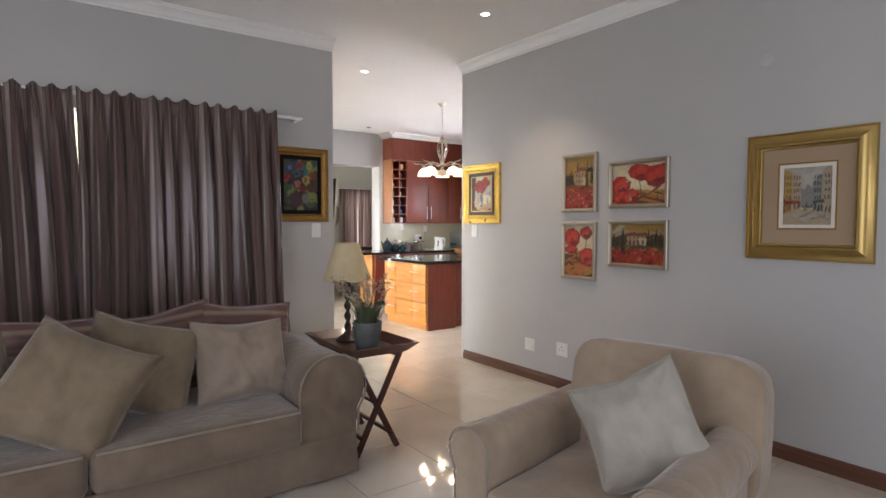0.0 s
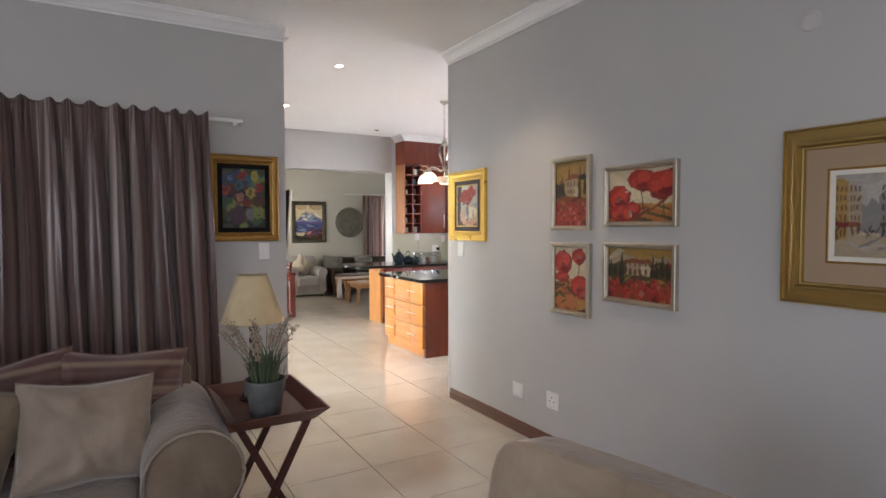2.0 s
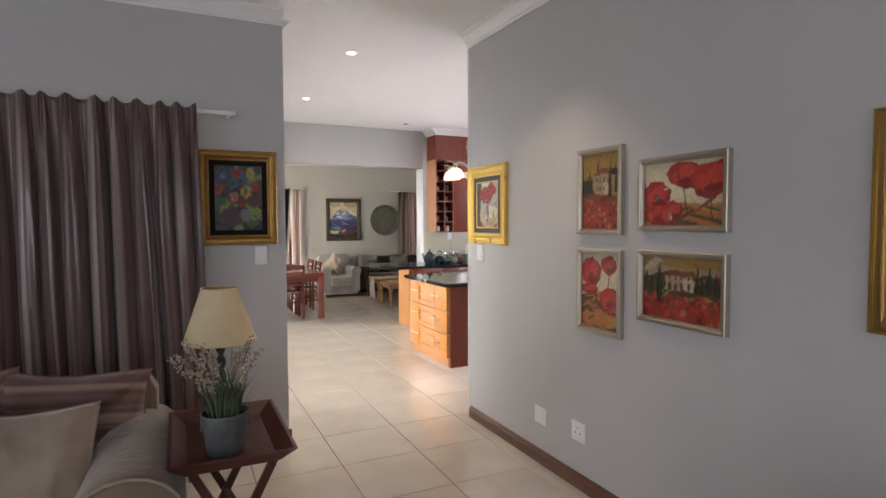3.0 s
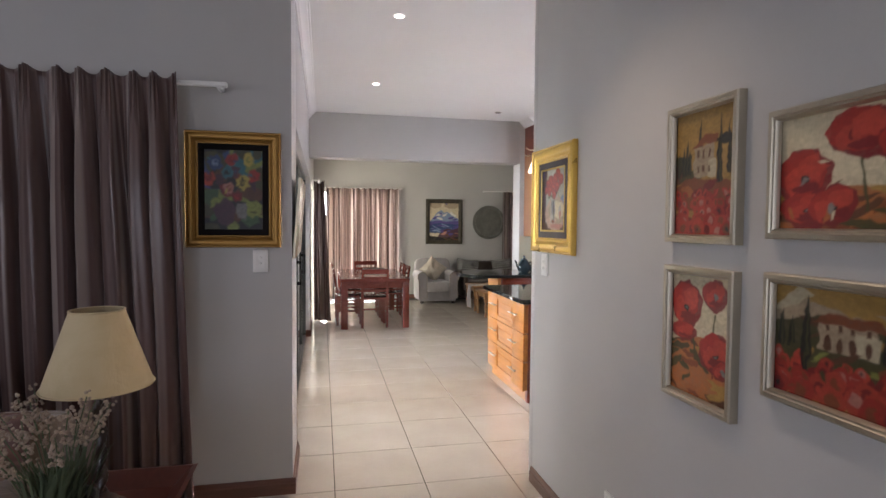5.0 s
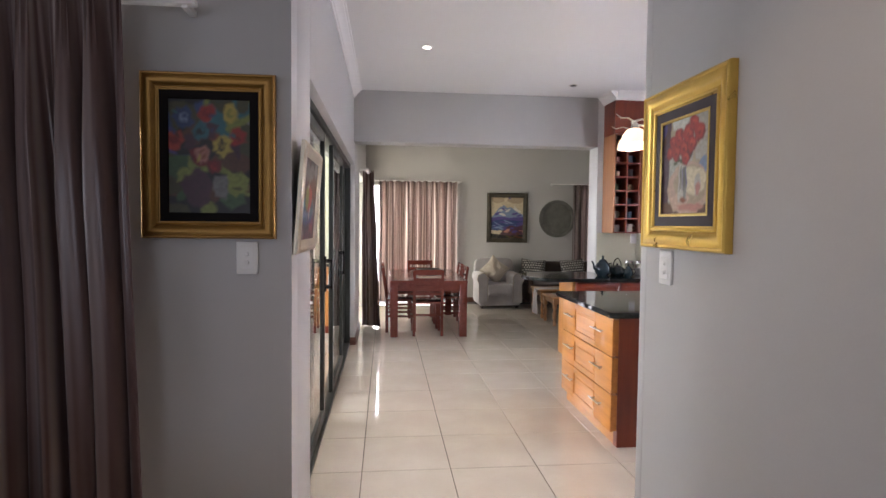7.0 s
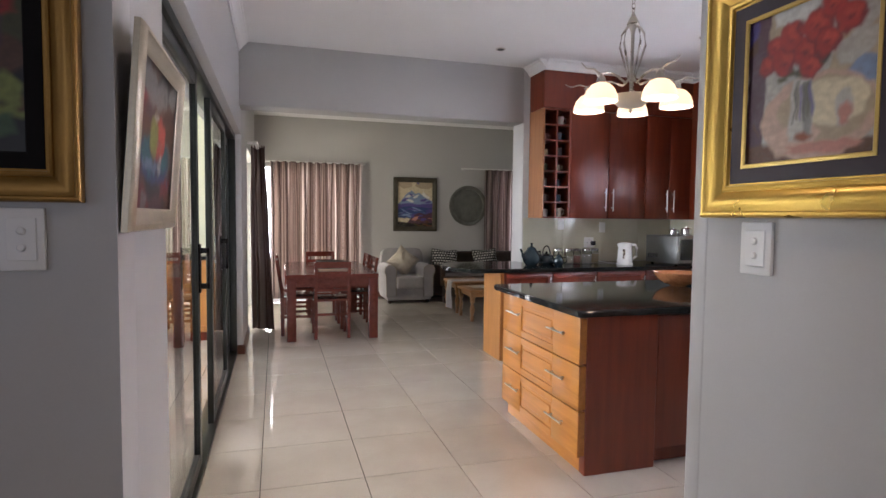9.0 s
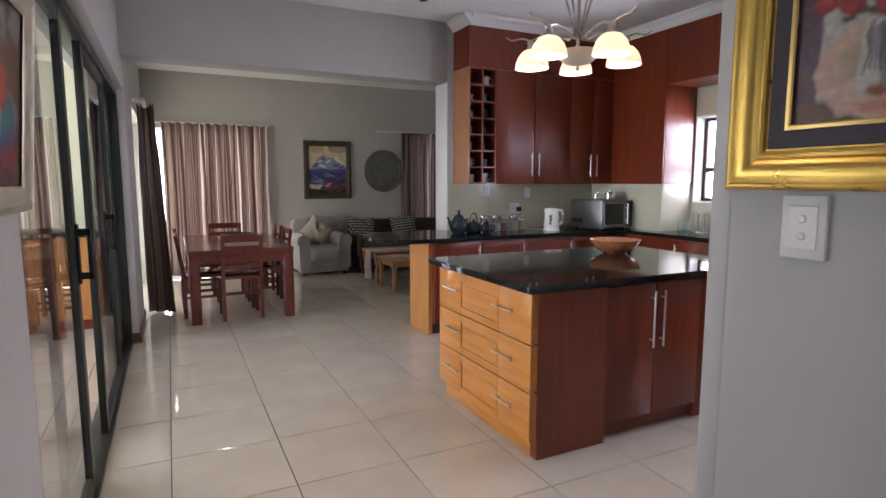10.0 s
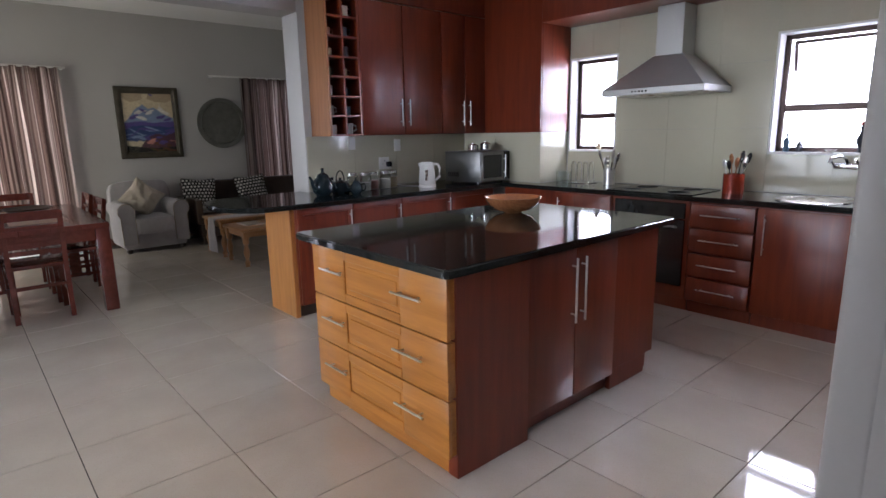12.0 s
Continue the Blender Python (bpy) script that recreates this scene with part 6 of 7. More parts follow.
def utensil_pot(at, r, h, material, label, count, umat):
    ob = thing("utensil_pot", label, "utensil pot", at)
    part("pot", bm_lathe([(0, 0), (r, 0), (r * 1.02, h), (r * 0.94, h), (r * 0.92, 0.01), (0, 0.01)], 24), material, ob)
    for k in range(count):
        a = 2 * math.pi * k / count + rng.uniform(-0.3, 0.3)
        p0 = Vector((0.3 * r * math.cos(a), 0.3 * r * math.sin(a), 0.02))
        d = Vector((0.28 * math.cos(a), 0.28 * math.sin(a), 1)).normalized()
        L = rng.uniform(1.5, 2.1) * h
        m = umat[k % len(umat)]
        bm = bm_tube([p0, p0 + d * L * 0.72], 0.005, 7)
        bm_tube([p0 + d * L * 0.7, p0 + d * L * 0.78, p0 + d * L * 0.92, p0 + d * L], [0.006, 0.015, 0.017, 0.006], 8, bm)
        part("utensil", bm, m, ob)


utensil_pot((8.16, 7.28, 0.912), 0.075, 0.15, RED_POT, "red enamel pot of kitchen utensils by the hob", 7, [BLACK, BOWLWOOD, STEEL])
utensil_pot((8.24, 8.42, 0.912), 0.05, 0.15, STEEL, "steel jar of cooking utensils by the window", 6, [STEEL, NICKEL, CHROME])
# dish stand and glasses by the window
ds = thing("glass_stand", "chrome wire stand of drinking glasses on the worktop", "stand", (8.22, 8.70, 0.912))
part("base", bm_box((-0.07, -0.12, 0), (0.07, 0.12, 0.008), 0.003, 1), CHROME, ds)
for y in (-0.1, -0.035, 0.035, 0.1):
    part("arch", bm_tube([(0, y - 0.025, 0.0), (0, y - 0.025, 0.17), (0, y - 0.012, 0.2), (0, y + 0.012, 0.2), (0, y + 0.025, 0.17), (0, y + 0.025, 0.0)], 0.004, 7), CHROME, ds)
for k, (x, y) in enumerate(((8.13, 8.90), (8.22, 8.92), (8.12, 8.80))):
    lathe_thing("drinking_glass", "clear drinking glass on the worktop", "glass", (x, y, 0.912), [("glass", [(0, 0), (0.03, 0), (0.035, 0.11), (0.033, 0.11), (0.028, 0.008), (0, 0.008)], JAR)], "drinking glasses")
# sill ornaments
orn = thing("sill_ornament", "small dark cockerel ornament on the window sill", "ornament", (XW + 0.04, 6.56, 1.222))
part("body", bm_lathe([(0, 0), (0.03, 0), (0.015, 0.03), (0.03, 0.06), (0.035, 0.09), (0.015, 0.13), (0.012, 0.16), (0.018, 0.175), (0.0, 0.195)], 16), CUPS[5], orn)
part("comb", bm_box((-0.004, -0.014, 0.185), (0.004, 0.014, 0.212), 0.004, 2), RED_POT, orn)
for y, h, m in ((7.03, 0.14, CUPS[1]), (6.94, 0.09, CUPS[5]), (6.50, 0.10, CUPS[0])):
    lathe_thing("bottle", "small bottle standing on the window sill", "bottle", (XW + 0.04, y, 1.222), [("body", [(0, 0), (0.02, 0), (0.022, h * 0.6), (0.008, h * 0.78), (0.008, h), (0, h)], m)], "sill bottles")
lathe_thing("sill_dish", "small ceramic dish on the window sill", "dish", (XW + 0.04, 6.74, 1.222), [("dish", [(0, 0), (0.02, 0), (0.04, 0.02), (0.037, 0.02), (0.018, 0.006), (0, 0.006)], CUPS[0])])
lathe_thing("sill_bird", "small bird figure on the narrow window sill", "ornament", (XW + 0.05, 8.68, 1.222), [("body", [(0, 0), (0.015, 0.004), (0.03, 0.02), (0.026, 0.04), (0.012, 0.052), (0.012, 0.065), (0, 0.072)], CUPS[4])])

# wooden bowl on the island
lathe_thing("fruit_bowl", "turned wooden bowl with striped grain on the island", "bowl", (6.27, 7.86, 0.912), [("bowl", [(0, 0), (0.055, 0), (0.06, 0.006), (0.115, 0.022), (0.155, 0.056), (0.178, 0.096), (0.180, 0.10), (0.173, 0.10), (0.145, 0.060), (0.10, 0.030), (0, 0.018)], BOWLWOOD)])

# kettle, microwave, jars, teapots
kt = thing("electric_kettle", "white plastic electric kettle with a grey window", "kettle", (7.02, 9.60, 0.912), -43)
kt.scale = (1.04, 1.04, 1.04)
part("base", bm_lathe([(0, 0), (0.08, 0), (0.08, 0.018), (0.07, 0.022), (0, 0.022)], 28), PLASTIC, kt)
part("body", bm_lathe([(0, 0.022), (0.072, 0.022), (0.076, 0.04), (0.068, 0.15), (0.06, 0.215), (0.05, 0.225), (0, 0.228)], 28), PLASTIC, kt)
part("handle", bm_tube([(0.058, 0, 0.205), (0.10, 0, 0.205), (0.115, 0, 0.17), (0.112, 0, 0.09), (0.075, 0, 0.06)], 0.012, 8), PLASTIC, kt)
part("spout", bm_tube([(-0.05, 0, 0.19), (-0.075, 0, 0.215)], [0.022, 0.012], 8), PLASTIC, kt)
part("window", bm_box((-0.012, -0.077, 0.06), (0.012, -0.068, 0.16), 0.003, 1), NICKEL, kt)
mw = thing("microwave", "brushed steel microwave in the worktop corner", "microwave", (7.69, 9.60, 0.914), 7)
mw.scale = (1.1, 1.1, 1.1)
MWSTEEL = plain("dull_steel", (0.23, 0.23, 0.225), 0.36, 0.9, 0.08, 6, 200, 0.08)
part("case", bm_box((-0.215, -0.20, 0.012), (0.215, 0.21, 0.285), 0.008, 2), MWSTEEL, mw)
part("door", bm_box((-0.212, -0.218, 0.02), (0.115, -0.198, 0.278), 0.005, 1), MWSTEEL, mw)
part("window", bm_box((-0.19, -0.2205, 0.05), (0.075, -0.217, 0.25), 0.003, 1), BLACK, mw, "black glass door window")
part("control_panel", bm_box((0.12, -0.216, 0.02), (0.212, -0.198, 0.278), 0.004, 1), BLACK, mw)
bar_handle(mw, (0.098, -0.218, 0.07), (0.098, -0.218, 0.23), (0, -1, 0), 0.006)
for k in range(6):
    part("vent", bm_box((-0.2165, 0.05 + 0.022 * k, 0.06), (-0.2145, 0.062 + 0.022 * k, 0.10), 0.0005, 1), BLACK, mw)
for x, y in ((-0.17, -0.15), (0.17, -0.15), (-0.17, 0.16), (0.17, 0.16)):
    part("foot", bm_lathe([(0.012, -0.001), (0.012, 0.013)], 8, at=(x, y, 0)), BLACK, mw)
for x, y, r, h in ((7.63, 9.60, 0.05, 0.07), (7.75, 9.54, 0.055, 0.085), (7.72, 9.68, 0.05, 0.06)):
    lathe_thing("steel_pot", "small polished steel pot on the microwave", "pot", (x, y, 1.228), [("pot", [(0, 0), (r, 0), (r * 1.04, h * 0.8), (r * 0.9, h * 0.85), (0.012, h), (0.012, h * 1.15), (0, h * 1.18)], CHROME)], "steel pots")
for k, x in enumerate((6.36, 6.47, 6.58, 6.69, 6.80)):
    jar = lathe_thing("storage_jar", "clear glass storage jar with steel lid", "jar", (x, 9.86 - 0.04 * (k % 2), 0.912), [("glass", [(0, 0), (0.048, 0), (0.052, 0.01), (0.052, 0.12), (0.044, 0.135)], JAR), ("lid", [(0.048, 0.132), (0.052, 0.136), (0.052, 0.160), (0.04, 0.166), (0, 0.168)], CHROME), ("contents", [(0, 0.006), (0.042, 0.006), (0.042, 0.06 + 0.01 * k), (0, 0.065 + 0.01 * k)], CUPS[(4, 0, 3, 0, 4)[k]])], "storage jars")


def teapot(at, turn, k, label):
    ob = thing("teapot", label, "teapot", at, turn, "enamel teapots")
    part("body", bm_lathe([(0, 0), (0.05 * k, 0), (0.075 * k, 0.03 * k), (0.082 * k, 0.07 * k), (0.065 * k, 0.115 * k), (0.045 * k, 0.135 * k), (0, 0.138 * k)], 26), ENAMEL, ob)
    part("lid", bm_lathe([(0.046 * k, 0.134 * k), (0.036 * k, 0.155 * k), (0.012 * k, 0.168 * k), (0.009 * k, 0.18 * k), (0.014 * k, 0.195 * k), (0, 0.203 * k)], 20), ENAMEL, ob)
    part("spout", bm_tube([(-0.06 * k, 0, 0.05 * k), (-0.105 * k, 0, 0.075 * k), (-0.12 * k, 0, 0.12 * k), (-0.14 * k, 0, 0.145 * k)], [0.02 * k, 0.014 * k, 0.01 * k, 0.009 * k], 9), ENAMEL, ob)
    part("handle", bm_tube([(0.06 * k, 0, 0.115 * k), (0.11 * k, 0, 0.12 * k), (0.12 * k, 0, 0.08 * k), (0.105 * k, 0, 0.045 * k), (0.075 * k, 0, 0.035 * k)], 0.008 * k, 8), ENAMEL, ob)


teapot((5.98, 9.72, 0.912), 20, 1.15, "tall slate blue enamel coffee pot on the worktop")
ke = thing("stovetop_kettle", "slate blue stovetop kettle with a hoop handle", "kettle", (6.17, 9.76, 0.912), 30, "enamel teapots")
part("body", bm_lathe([(0, 0), (0.07, 0), (0.09, 0.02), (0.092, 0.05), (0.07, 0.095), (0.03, 0.115), (0, 0.117)], 26), ENAMEL, ke)
part("knob", bm_lathe([(0.01, 0.115), (0.014, 0.13), (0, 0.14)], 12), BLACK, ke)
part("handle", bm_tube([(0.075 * math.cos(a), 0, 0.09 + 0.105 * math.sin(a)) for a in [math.pi * t / 12 for t in range(13)]], 0.006, 8), BLACK, ke)
part("spout", bm_tube([(-0.075, 0, 0.05), (-0.12, 0, 0.09), (-0.135, 0, 0.1)], [0.02, 0.012, 0.01], 8), ENAMEL, ke)
teapot((6.24, 9.62, 0.912), -40, 0.7, "small slate blue enamel teapot on the worktop")
# sockets on the splashback
for x, z, nm in ((6.86, 1.13, "power_socket"), (7.03, 1.30, "light_switch"), (6.50, 1.33, "light_switch")):
    wall_plate(nm, "white wall plate on the tiled splashback", (x, YN - 0.008, z), 0, 0.075 if nm == "light_switch" else 0.12, 0.115, "socket" if nm == "power_socket" else "switch")
plug = thing("plug_and_cable", "black plug and white cable of the kettle", "plug", (6.90, YN - 0.03, 1.12))
part("plug", bm_box((-0.022, -0.035, -0.025), (0.022, 0.008, 0.025), 0.006, 2), BLACK, plug)
part("cable", bm_tube([(0, -0.03, -0.02), (0.0, -0.05, -0.12), (0.01, -0.08, -0.195), (0.05, -0.2, -0.204), (0.10, -0.34, -0.204), (0.12, -0.42, -0.20)], 0.004, 6), PLASTIC, plug)

# chandelier
chd = thing("chandelier", "satin nickel chandelier with five lit glass shades", "chandelier", (5.43, 7.30, 0))
part("canopy", bm_lathe([(0.0, CH - 0.045), (0.012, CH - 0.045), (0.03, CH - 0.03), (0.055, CH - 0.008), (0.058, CH)], 24), NICKEL, chd)
for k in range(15):
    a = bm_tube([(0.011 * math.cos(t), 0, 0.018 * math.sin(t)) for t in [2 * math.pi * n / 10 for n in range(11)]], 0.0026, 5)
    a.transform(pose(0, 0, CH - 0.062 - 0.0275 * k, 0, 0, 90 * (k % 2)))
    part("chain_link", a, NICKEL, chd)
part("stem", bm_lathe([(0.004, 2.595), (0.012, 2.575), (0.03, 2.540), (0.036, 2.525), (0.016, 2.495), (0.010, 2.465), (0.009, 2.225), (0.014, 2.205), (0.012, 2.175), (0.012, 2.075), (0, 2.045)], 18), NICKEL, chd)
for k in range(5):
    a = radians(72 * k + 53)
    c, s = math.cos(a), math.sin(a)
    arm = bm_tube([(0.03 * c, 0.03 * s, 2.520), (0.065 * c, 0.065 * s, 2.475), (0.075 * c, 0.075 * s, 2.405), (0.045 * c, 0.045 * s, 2.305), (0.018 * c, 0.018 * s, 2.215), (0.05 * c, 0.05 * s, 2.180), (0.12 * c, 0.12 * s, 2.210), (0.20 * c, 0.20 * s, 2.220), (0.265 * c, 0.265 * s, 2.200), (0.29 * c, 0.29 * s, 2.190)], [0.006] * 4 + [0.007] * 6, 8)
    arm_ob = part("arm", arm, NICKEL, chd)
    part("tail", bm_tube([(0.27 * c, 0.27 * s, 2.200), (0.32 * c, 0.32 * s, 2.220), (0.38 * c, 0.38 * s, 2.215), (0.42 * c, 0.42 * s, 2.237)], [0.006, 0.005, 0.004, 0.003], 7), NICKEL, arm_ob)
    part("gallery", bm_lathe([(0.008, 2.205), (0.02, 2.185), (0.03, 2.155), (0.028, 2.147)], 16, at=(0.26 * c, 0.26 * s, 0)), NICKEL, arm_ob)
    part("shade", bm_lathe([(0.026, 2.153), (0.052, 2.143), (0.076, 2.115), (0.090, 2.080), (0.094, 2.050), (0.091, 2.050), (0.086, 2.080), (0.072, 2.111), (0.048, 2.137), (0.0, 2.143)], 26, at=(0.26 * c, 0.26 * s, 0)), LAMPGLOW, arm_ob, "glowing frosted glass shade")
    d = bpy.data.lights.new("chandelier_bulb", "POINT")
    d.energy, d.color, d.shadow_soft_size = 9, (1.0, 0.80, 0.55), 0.03
    new("chandelier_bulb", d).location = (5.43 + 0.26 * c, 7.30 + 0.26 * s, 2.090)
part("bowl", bm_lathe([(0.0, 2.037), (0.02, 2.043), (0.07, 2.055), (0.105, 2.085), (0.118, 2.115), (0.114, 2.115), (0.10, 2.088), (0.065, 2.065), (0, 2.055)], 28), plain("frosted_bowl_glass", (0.62, 0.56, 0.47), 0.35, 0, 0.12), chd, "unlit frosted glass centre bowl")
part("finial", bm_lathe([(0.0, 2.010), (0.008, 2.017), (0.012, 2.027), (0.006, 2.038)], 14), NICKEL, chd)

# ---- sliding door ----
sd = thing("sliding_door_1", "charcoal aluminium sliding glass door, half open", "door", kind="structure")
DX = 3.0
bm = bm_boxes(((DX - 0.06, OY0, 0), (DX + 0.06, OY1, 0.03)), ((DX - 0.06, OY0, OZ - 0.05), (DX + 0.06, OY1, OZ)), ((DX - 0.06, OY0, 0.03), (DX + 0.06, OY0 + 0.04, OZ - 0.05)), ((DX - 0.06, OY1 - 0.04, 0.03), (DX + 0.06, OY1, OZ - 0.05)), bevel=0.003)
part("door_frame", bm, ALU, sd)
for y0, y1, dx, handle in ((OY0 + 0.04, 7.43, -0.025, 0), (6.62, 7.70, 0.025, 7.66), (8.30, 9.42, 0.025, 8.85), (9.33, OY1 - 0.04, -0.025, 0)):
    x = DX + dx
    leaf = part("leaf", bm_boxes(((x - 0.018, y0, 0.035), (x + 0.018, y0 + 0.075, OZ - 0.055)), ((x - 0.018, y1 - 0.075, 0.035), (x + 0.018, y1, OZ - 0.055)), ((x - 0.018, y0 + 0.075, 0.035), (x + 0.018, y1 - 0.075, 0.11)), ((x - 0.018, y0 + 0.075, OZ - 0.12), (x + 0.018, y1 - 0.075, OZ - 0.055)), bevel=0.003), ALU, sd)
    p = part("pane", bm_box((x - 0.003, y0 + 0.075, 0.11), (x + 0.003, y1 - 0.075, OZ - 0.12)), PANE, leaf)
    p.visible_shadow = False
    if handle:
        hy = handle
        bm = bm_boxes(((x + 0.018, hy - 0.02, 0.98), (x + 0.03, hy + 0.02, 1.24)), ((x + 0.03, hy - 0.012, 1.00), (x + 0.075, hy + 0.012, 1.03)), ((x + 0.03, hy - 0.012, 1.19), (x + 0.075, hy + 0.012, 1.22)), ((x + 0.06, hy - 0.012, 1.0), (x + 0.075, hy + 0.012, 1.22)), bevel=0.003)
        part("handle", bm, BLACK, leaf, "black D-shaped pull handle")

# ---- sunroom ----
ub = thing("sideboard", "honey wood cupboard with a black top in the sunroom", "cabinet", (2.35, 11.3, 0))
part("body", bm_box((-0.75, -0.24, 0.10), (0.45, 0.28, 0.90), 0.004, 1), HONEY_Z, ub)
part("plinth", bm_box((-0.73, -0.21, 0), (0.43, 0.26, 0.10)), CHERRY, ub)
part("top", bm_box((-0.77, -0.27, 0.90), (0.47, 0.28, 0.94), 0.006, 2), GRANITE, ub)
for x0, x1 in ((-0.745, -0.15), (-0.145, 0.445)):
    d = part("door", panel_front((x0, -0.262, 0.11), (x1, -0.24, 0.89), 1, -1, 0.06), HONEY_Z, ub)
    bar_handle(d, (x1 - 0.06, -0.262, 0.6), (x1 - 0.06, -0.262, 0.78), (0, -1, 0), 0.005)
solid("door_mat", bm_box((2.42, 7.75, -0.001), (2.92, 8.5, 0.018), 0.006, 2), RUG, "brown coir door mat inside the sliding door", "door mat")

# ---- dining room ----
DT = thing("dining_table", "red-stained wooden dining table on square legs", "table", (4.055, 11.69, 0))
HX, HY = 0.51, 0.93
for k in range(5):
    x0 = -HX + 2 * HX * k / 5
    part("plank", bm_box((x0 + 0.001, -HY, 0.70), (x0 + 2 * HX / 5 - 0.001, HY, 0.745), 0.003, 1), DINING, DT)
for sx in (-1, 1):
    part("apron", bm_box((sx * (HX - 0.06) - 0.012, -HY + 0.1, 0.60), (sx * (HX - 0.06) + 0.012, HY - 0.1, 0.70)), DINING, DT)
    for sy in (-1, 1):
        x, y = sx * (HX - 0.055), sy * (HY - 0.055)
        part("leg", bm_box((x - 0.05, y - 0.05, 0), (x + 0.05, y + 0.05, 0.70), 0.005, 2), DINING, DT)
for sy in (-1, 1):
    part("apron", bm_box((-HX + 0.1, sy * (HY - 0.06) - 0.012, 0.60), (HX - 0.1, sy * (HY - 0.06) + 0.012, 0.70)), DINING, DT)

ch = thing("dining_chair", "red-stained ladder-back dining chair with a wooden seat", "chair", (4.05, 11.03, 0), 180, "chairs round the dining table")
part("seat", bm_box((-0.21, -0.21, 0.43), (0.21, 0.21, 0.46), 0.008, 2), DINING, ch)
for sx in (-1, 1):
    part("leg", bm_box((sx * 0.185 - 0.02, -0.205, 0), (sx * 0.185 + 0.02, -0.165, 0.43), 0.003, 1), DINING, ch)
    bm = bm_bar((sx * 0.185, 0.19, 0), (sx * 0.185, 0.19, 0.45), 0.036, 0.04)
    bm_bar((sx * 0.185, 0.19, 0.44), (sx * 0.185, 0.255, 0.88), 0.036, 0.034, 0.002, bm)
    part("back_leg", bm, DINING, ch)
    part("side_rail", bm_bar((sx * 0.185, -0.18, 0.22), (sx * 0.185, 0.19, 0.22), 0.018, 0.028), DINING, ch)
for z, w in ((0.56, 0.034), (0.66, 0.034), (0.755, 0.034), (0.85, 0.07)):
    y = 0.19 + 0.065 * (z - 0.44) / 0.44
    part("slat", bm_bar((-0.185, y, z), (0.185, y, z), 0.018, w), DINING, ch)
part("front_rail", bm_bar((-0.185, -0.185, 0.40), (0.185, -0.185, 0.40), 0.02, 0.05), DINING, ch)
part("back_rail", bm_bar((-0.185, 0.19, 0.28), (0.185, 0.19, 0.28), 0.018, 0.028), DINING, ch)
for x, y, a in ((4.05, 12.42, 0), (3.70, 11.30, 90), (3.70, 12.05, 90), (4.40, 11.55, -90), (4.40, 12.15, -90)):
    copy_thing(ch, pose(x, y, 0, 0, 0, a))
lathe_thing("wooden_bowl", "dark turned wooden bowl on the dining table", "bowl", (4.12, 11.75, 0.745), [("bowl", [(0, 0), (0.07, 0), (0.13, 0.03), (0.19, 0.075), (0.185, 0.078), (0.12, 0.038), (0, 0.02)], DARKWOOD)])
for y in (11.25, 12.1):
    solid("table_mat", bm_box((3.93, y - 0.16, 0.7445), (4.33, y + 0.16, 0.748), 0.001, 1), plain("woven_placemat", (0.30, 0.20, 0.15), 0.8, 0, 0.2, 20, 200), "woven brown place mat on the dining table", "place mat", "place mats")

curtain("striped satin curtain, closed, outside light painted in as pale bands", (3.36, YF - 0.11, 0.035), 0, 1.46, 2.245, 11, 0.045, 31, CURTAIN_BACKLIT, pinch=False)
curtain_rail("white metal curtain rail above pale curtains", (3.2, YF - 0.09, 2.28), 0, 1.7)
# Same mauve cloth in the paler tones that carry painted backlight.
curtain("mauve-brown striped curtain, drawn aside, painted paler as if backlit", (7.05, YF - 0.12, 0.03), 0, 1.0, 2.23, 8, 0.05, 35, CURTAIN_BACKLIT, pinch=False)
curtain_rail("white metal curtain rail over the drawn curtain", (6.62, YF - 0.09, 2.27), 0, 1.75)
curtain("dark mauve curtain bunched beside the garden door", (3.17, 11.62, 0.02), -31, 0.17, 2.2, 4, 0.045, 38, CURTAIN, flare=0.13, pinch=True)
curtain_rail("white curtain rail over the garden door", (3.235, 10.95, 2.2), 90, 2.6)

bm = bm_lathe([(0.0, 0.012), (0.2, 0.012), (0.29, 0.016), (0.30, 0.035), (0.355, 0.038), (0.36, 0.03), (0.35, 0.0), (0, 0.0)], 48)
bm.transform(pose(0, 0, 0, 90, 0, 0))
solid("wall_plate_tray", bm, PLATE, "large round hammered metal tray hung on the wall", "wall tray", at=(6.78, YF, 1.61))

club_chair("grey upholstered club armchair on small feet", (5.51, 13.58, 0), 0, GREYSOFA, 0.90, 0.86, 0.43, True)
cushion("beige cushion standing on a corner in the armchair", (5.47, 13.52, 0.665), 0, 20, 42, 0.40, 0.40, 0.15, cloth("beige_cushion", (0.36, 0.31, 0.25), (0.46, 0.41, 0.34), 600), 41)
sf = thing("sofa", "dark wooden frame sofa with dark seat cushions", "sofa", (7.0, 13.55, 0))
part("base", bm_box((-0.95, -0.42, 0.10), (0.95, 0.40, 0.28), 0.01, 2), DARKWOOD, sf)
for x in (-0.62, 0.0, 0.62):
    part("seat_cushion", bm_cushion_block((x - 0.30, -0.40, 0.27), (x + 0.30, 0.25, 0.43), 0.015, 5), cloth("dark_brown_seat", (0.035, 0.02, 0.016), (0.07, 0.045, 0.035), 500), sf)
part("backrest", bm_box((-0.95, 0.22, 0.28), (0.95, 0.38, 0.80), 0.03, 3), cloth("dark_brown_back", (0.03, 0.018, 0.015), (0.06, 0.04, 0.03), 500), sf)
for s in (-1, 1):
    part("arm", bm_box((s * 0.95 - 0.04, -0.42, 0.28), (s * 0.95 + 0.04, 0.38, 0.60), 0.01, 2), DARKWOOD, sf)
    for y in (-0.38, 0.36):
        part("leg", bm_box((s * 0.9 - 0.03, y - 0.03, 0), (s * 0.9 + 0.03, y + 0.03, 0.10)), DARKWOOD, sf)


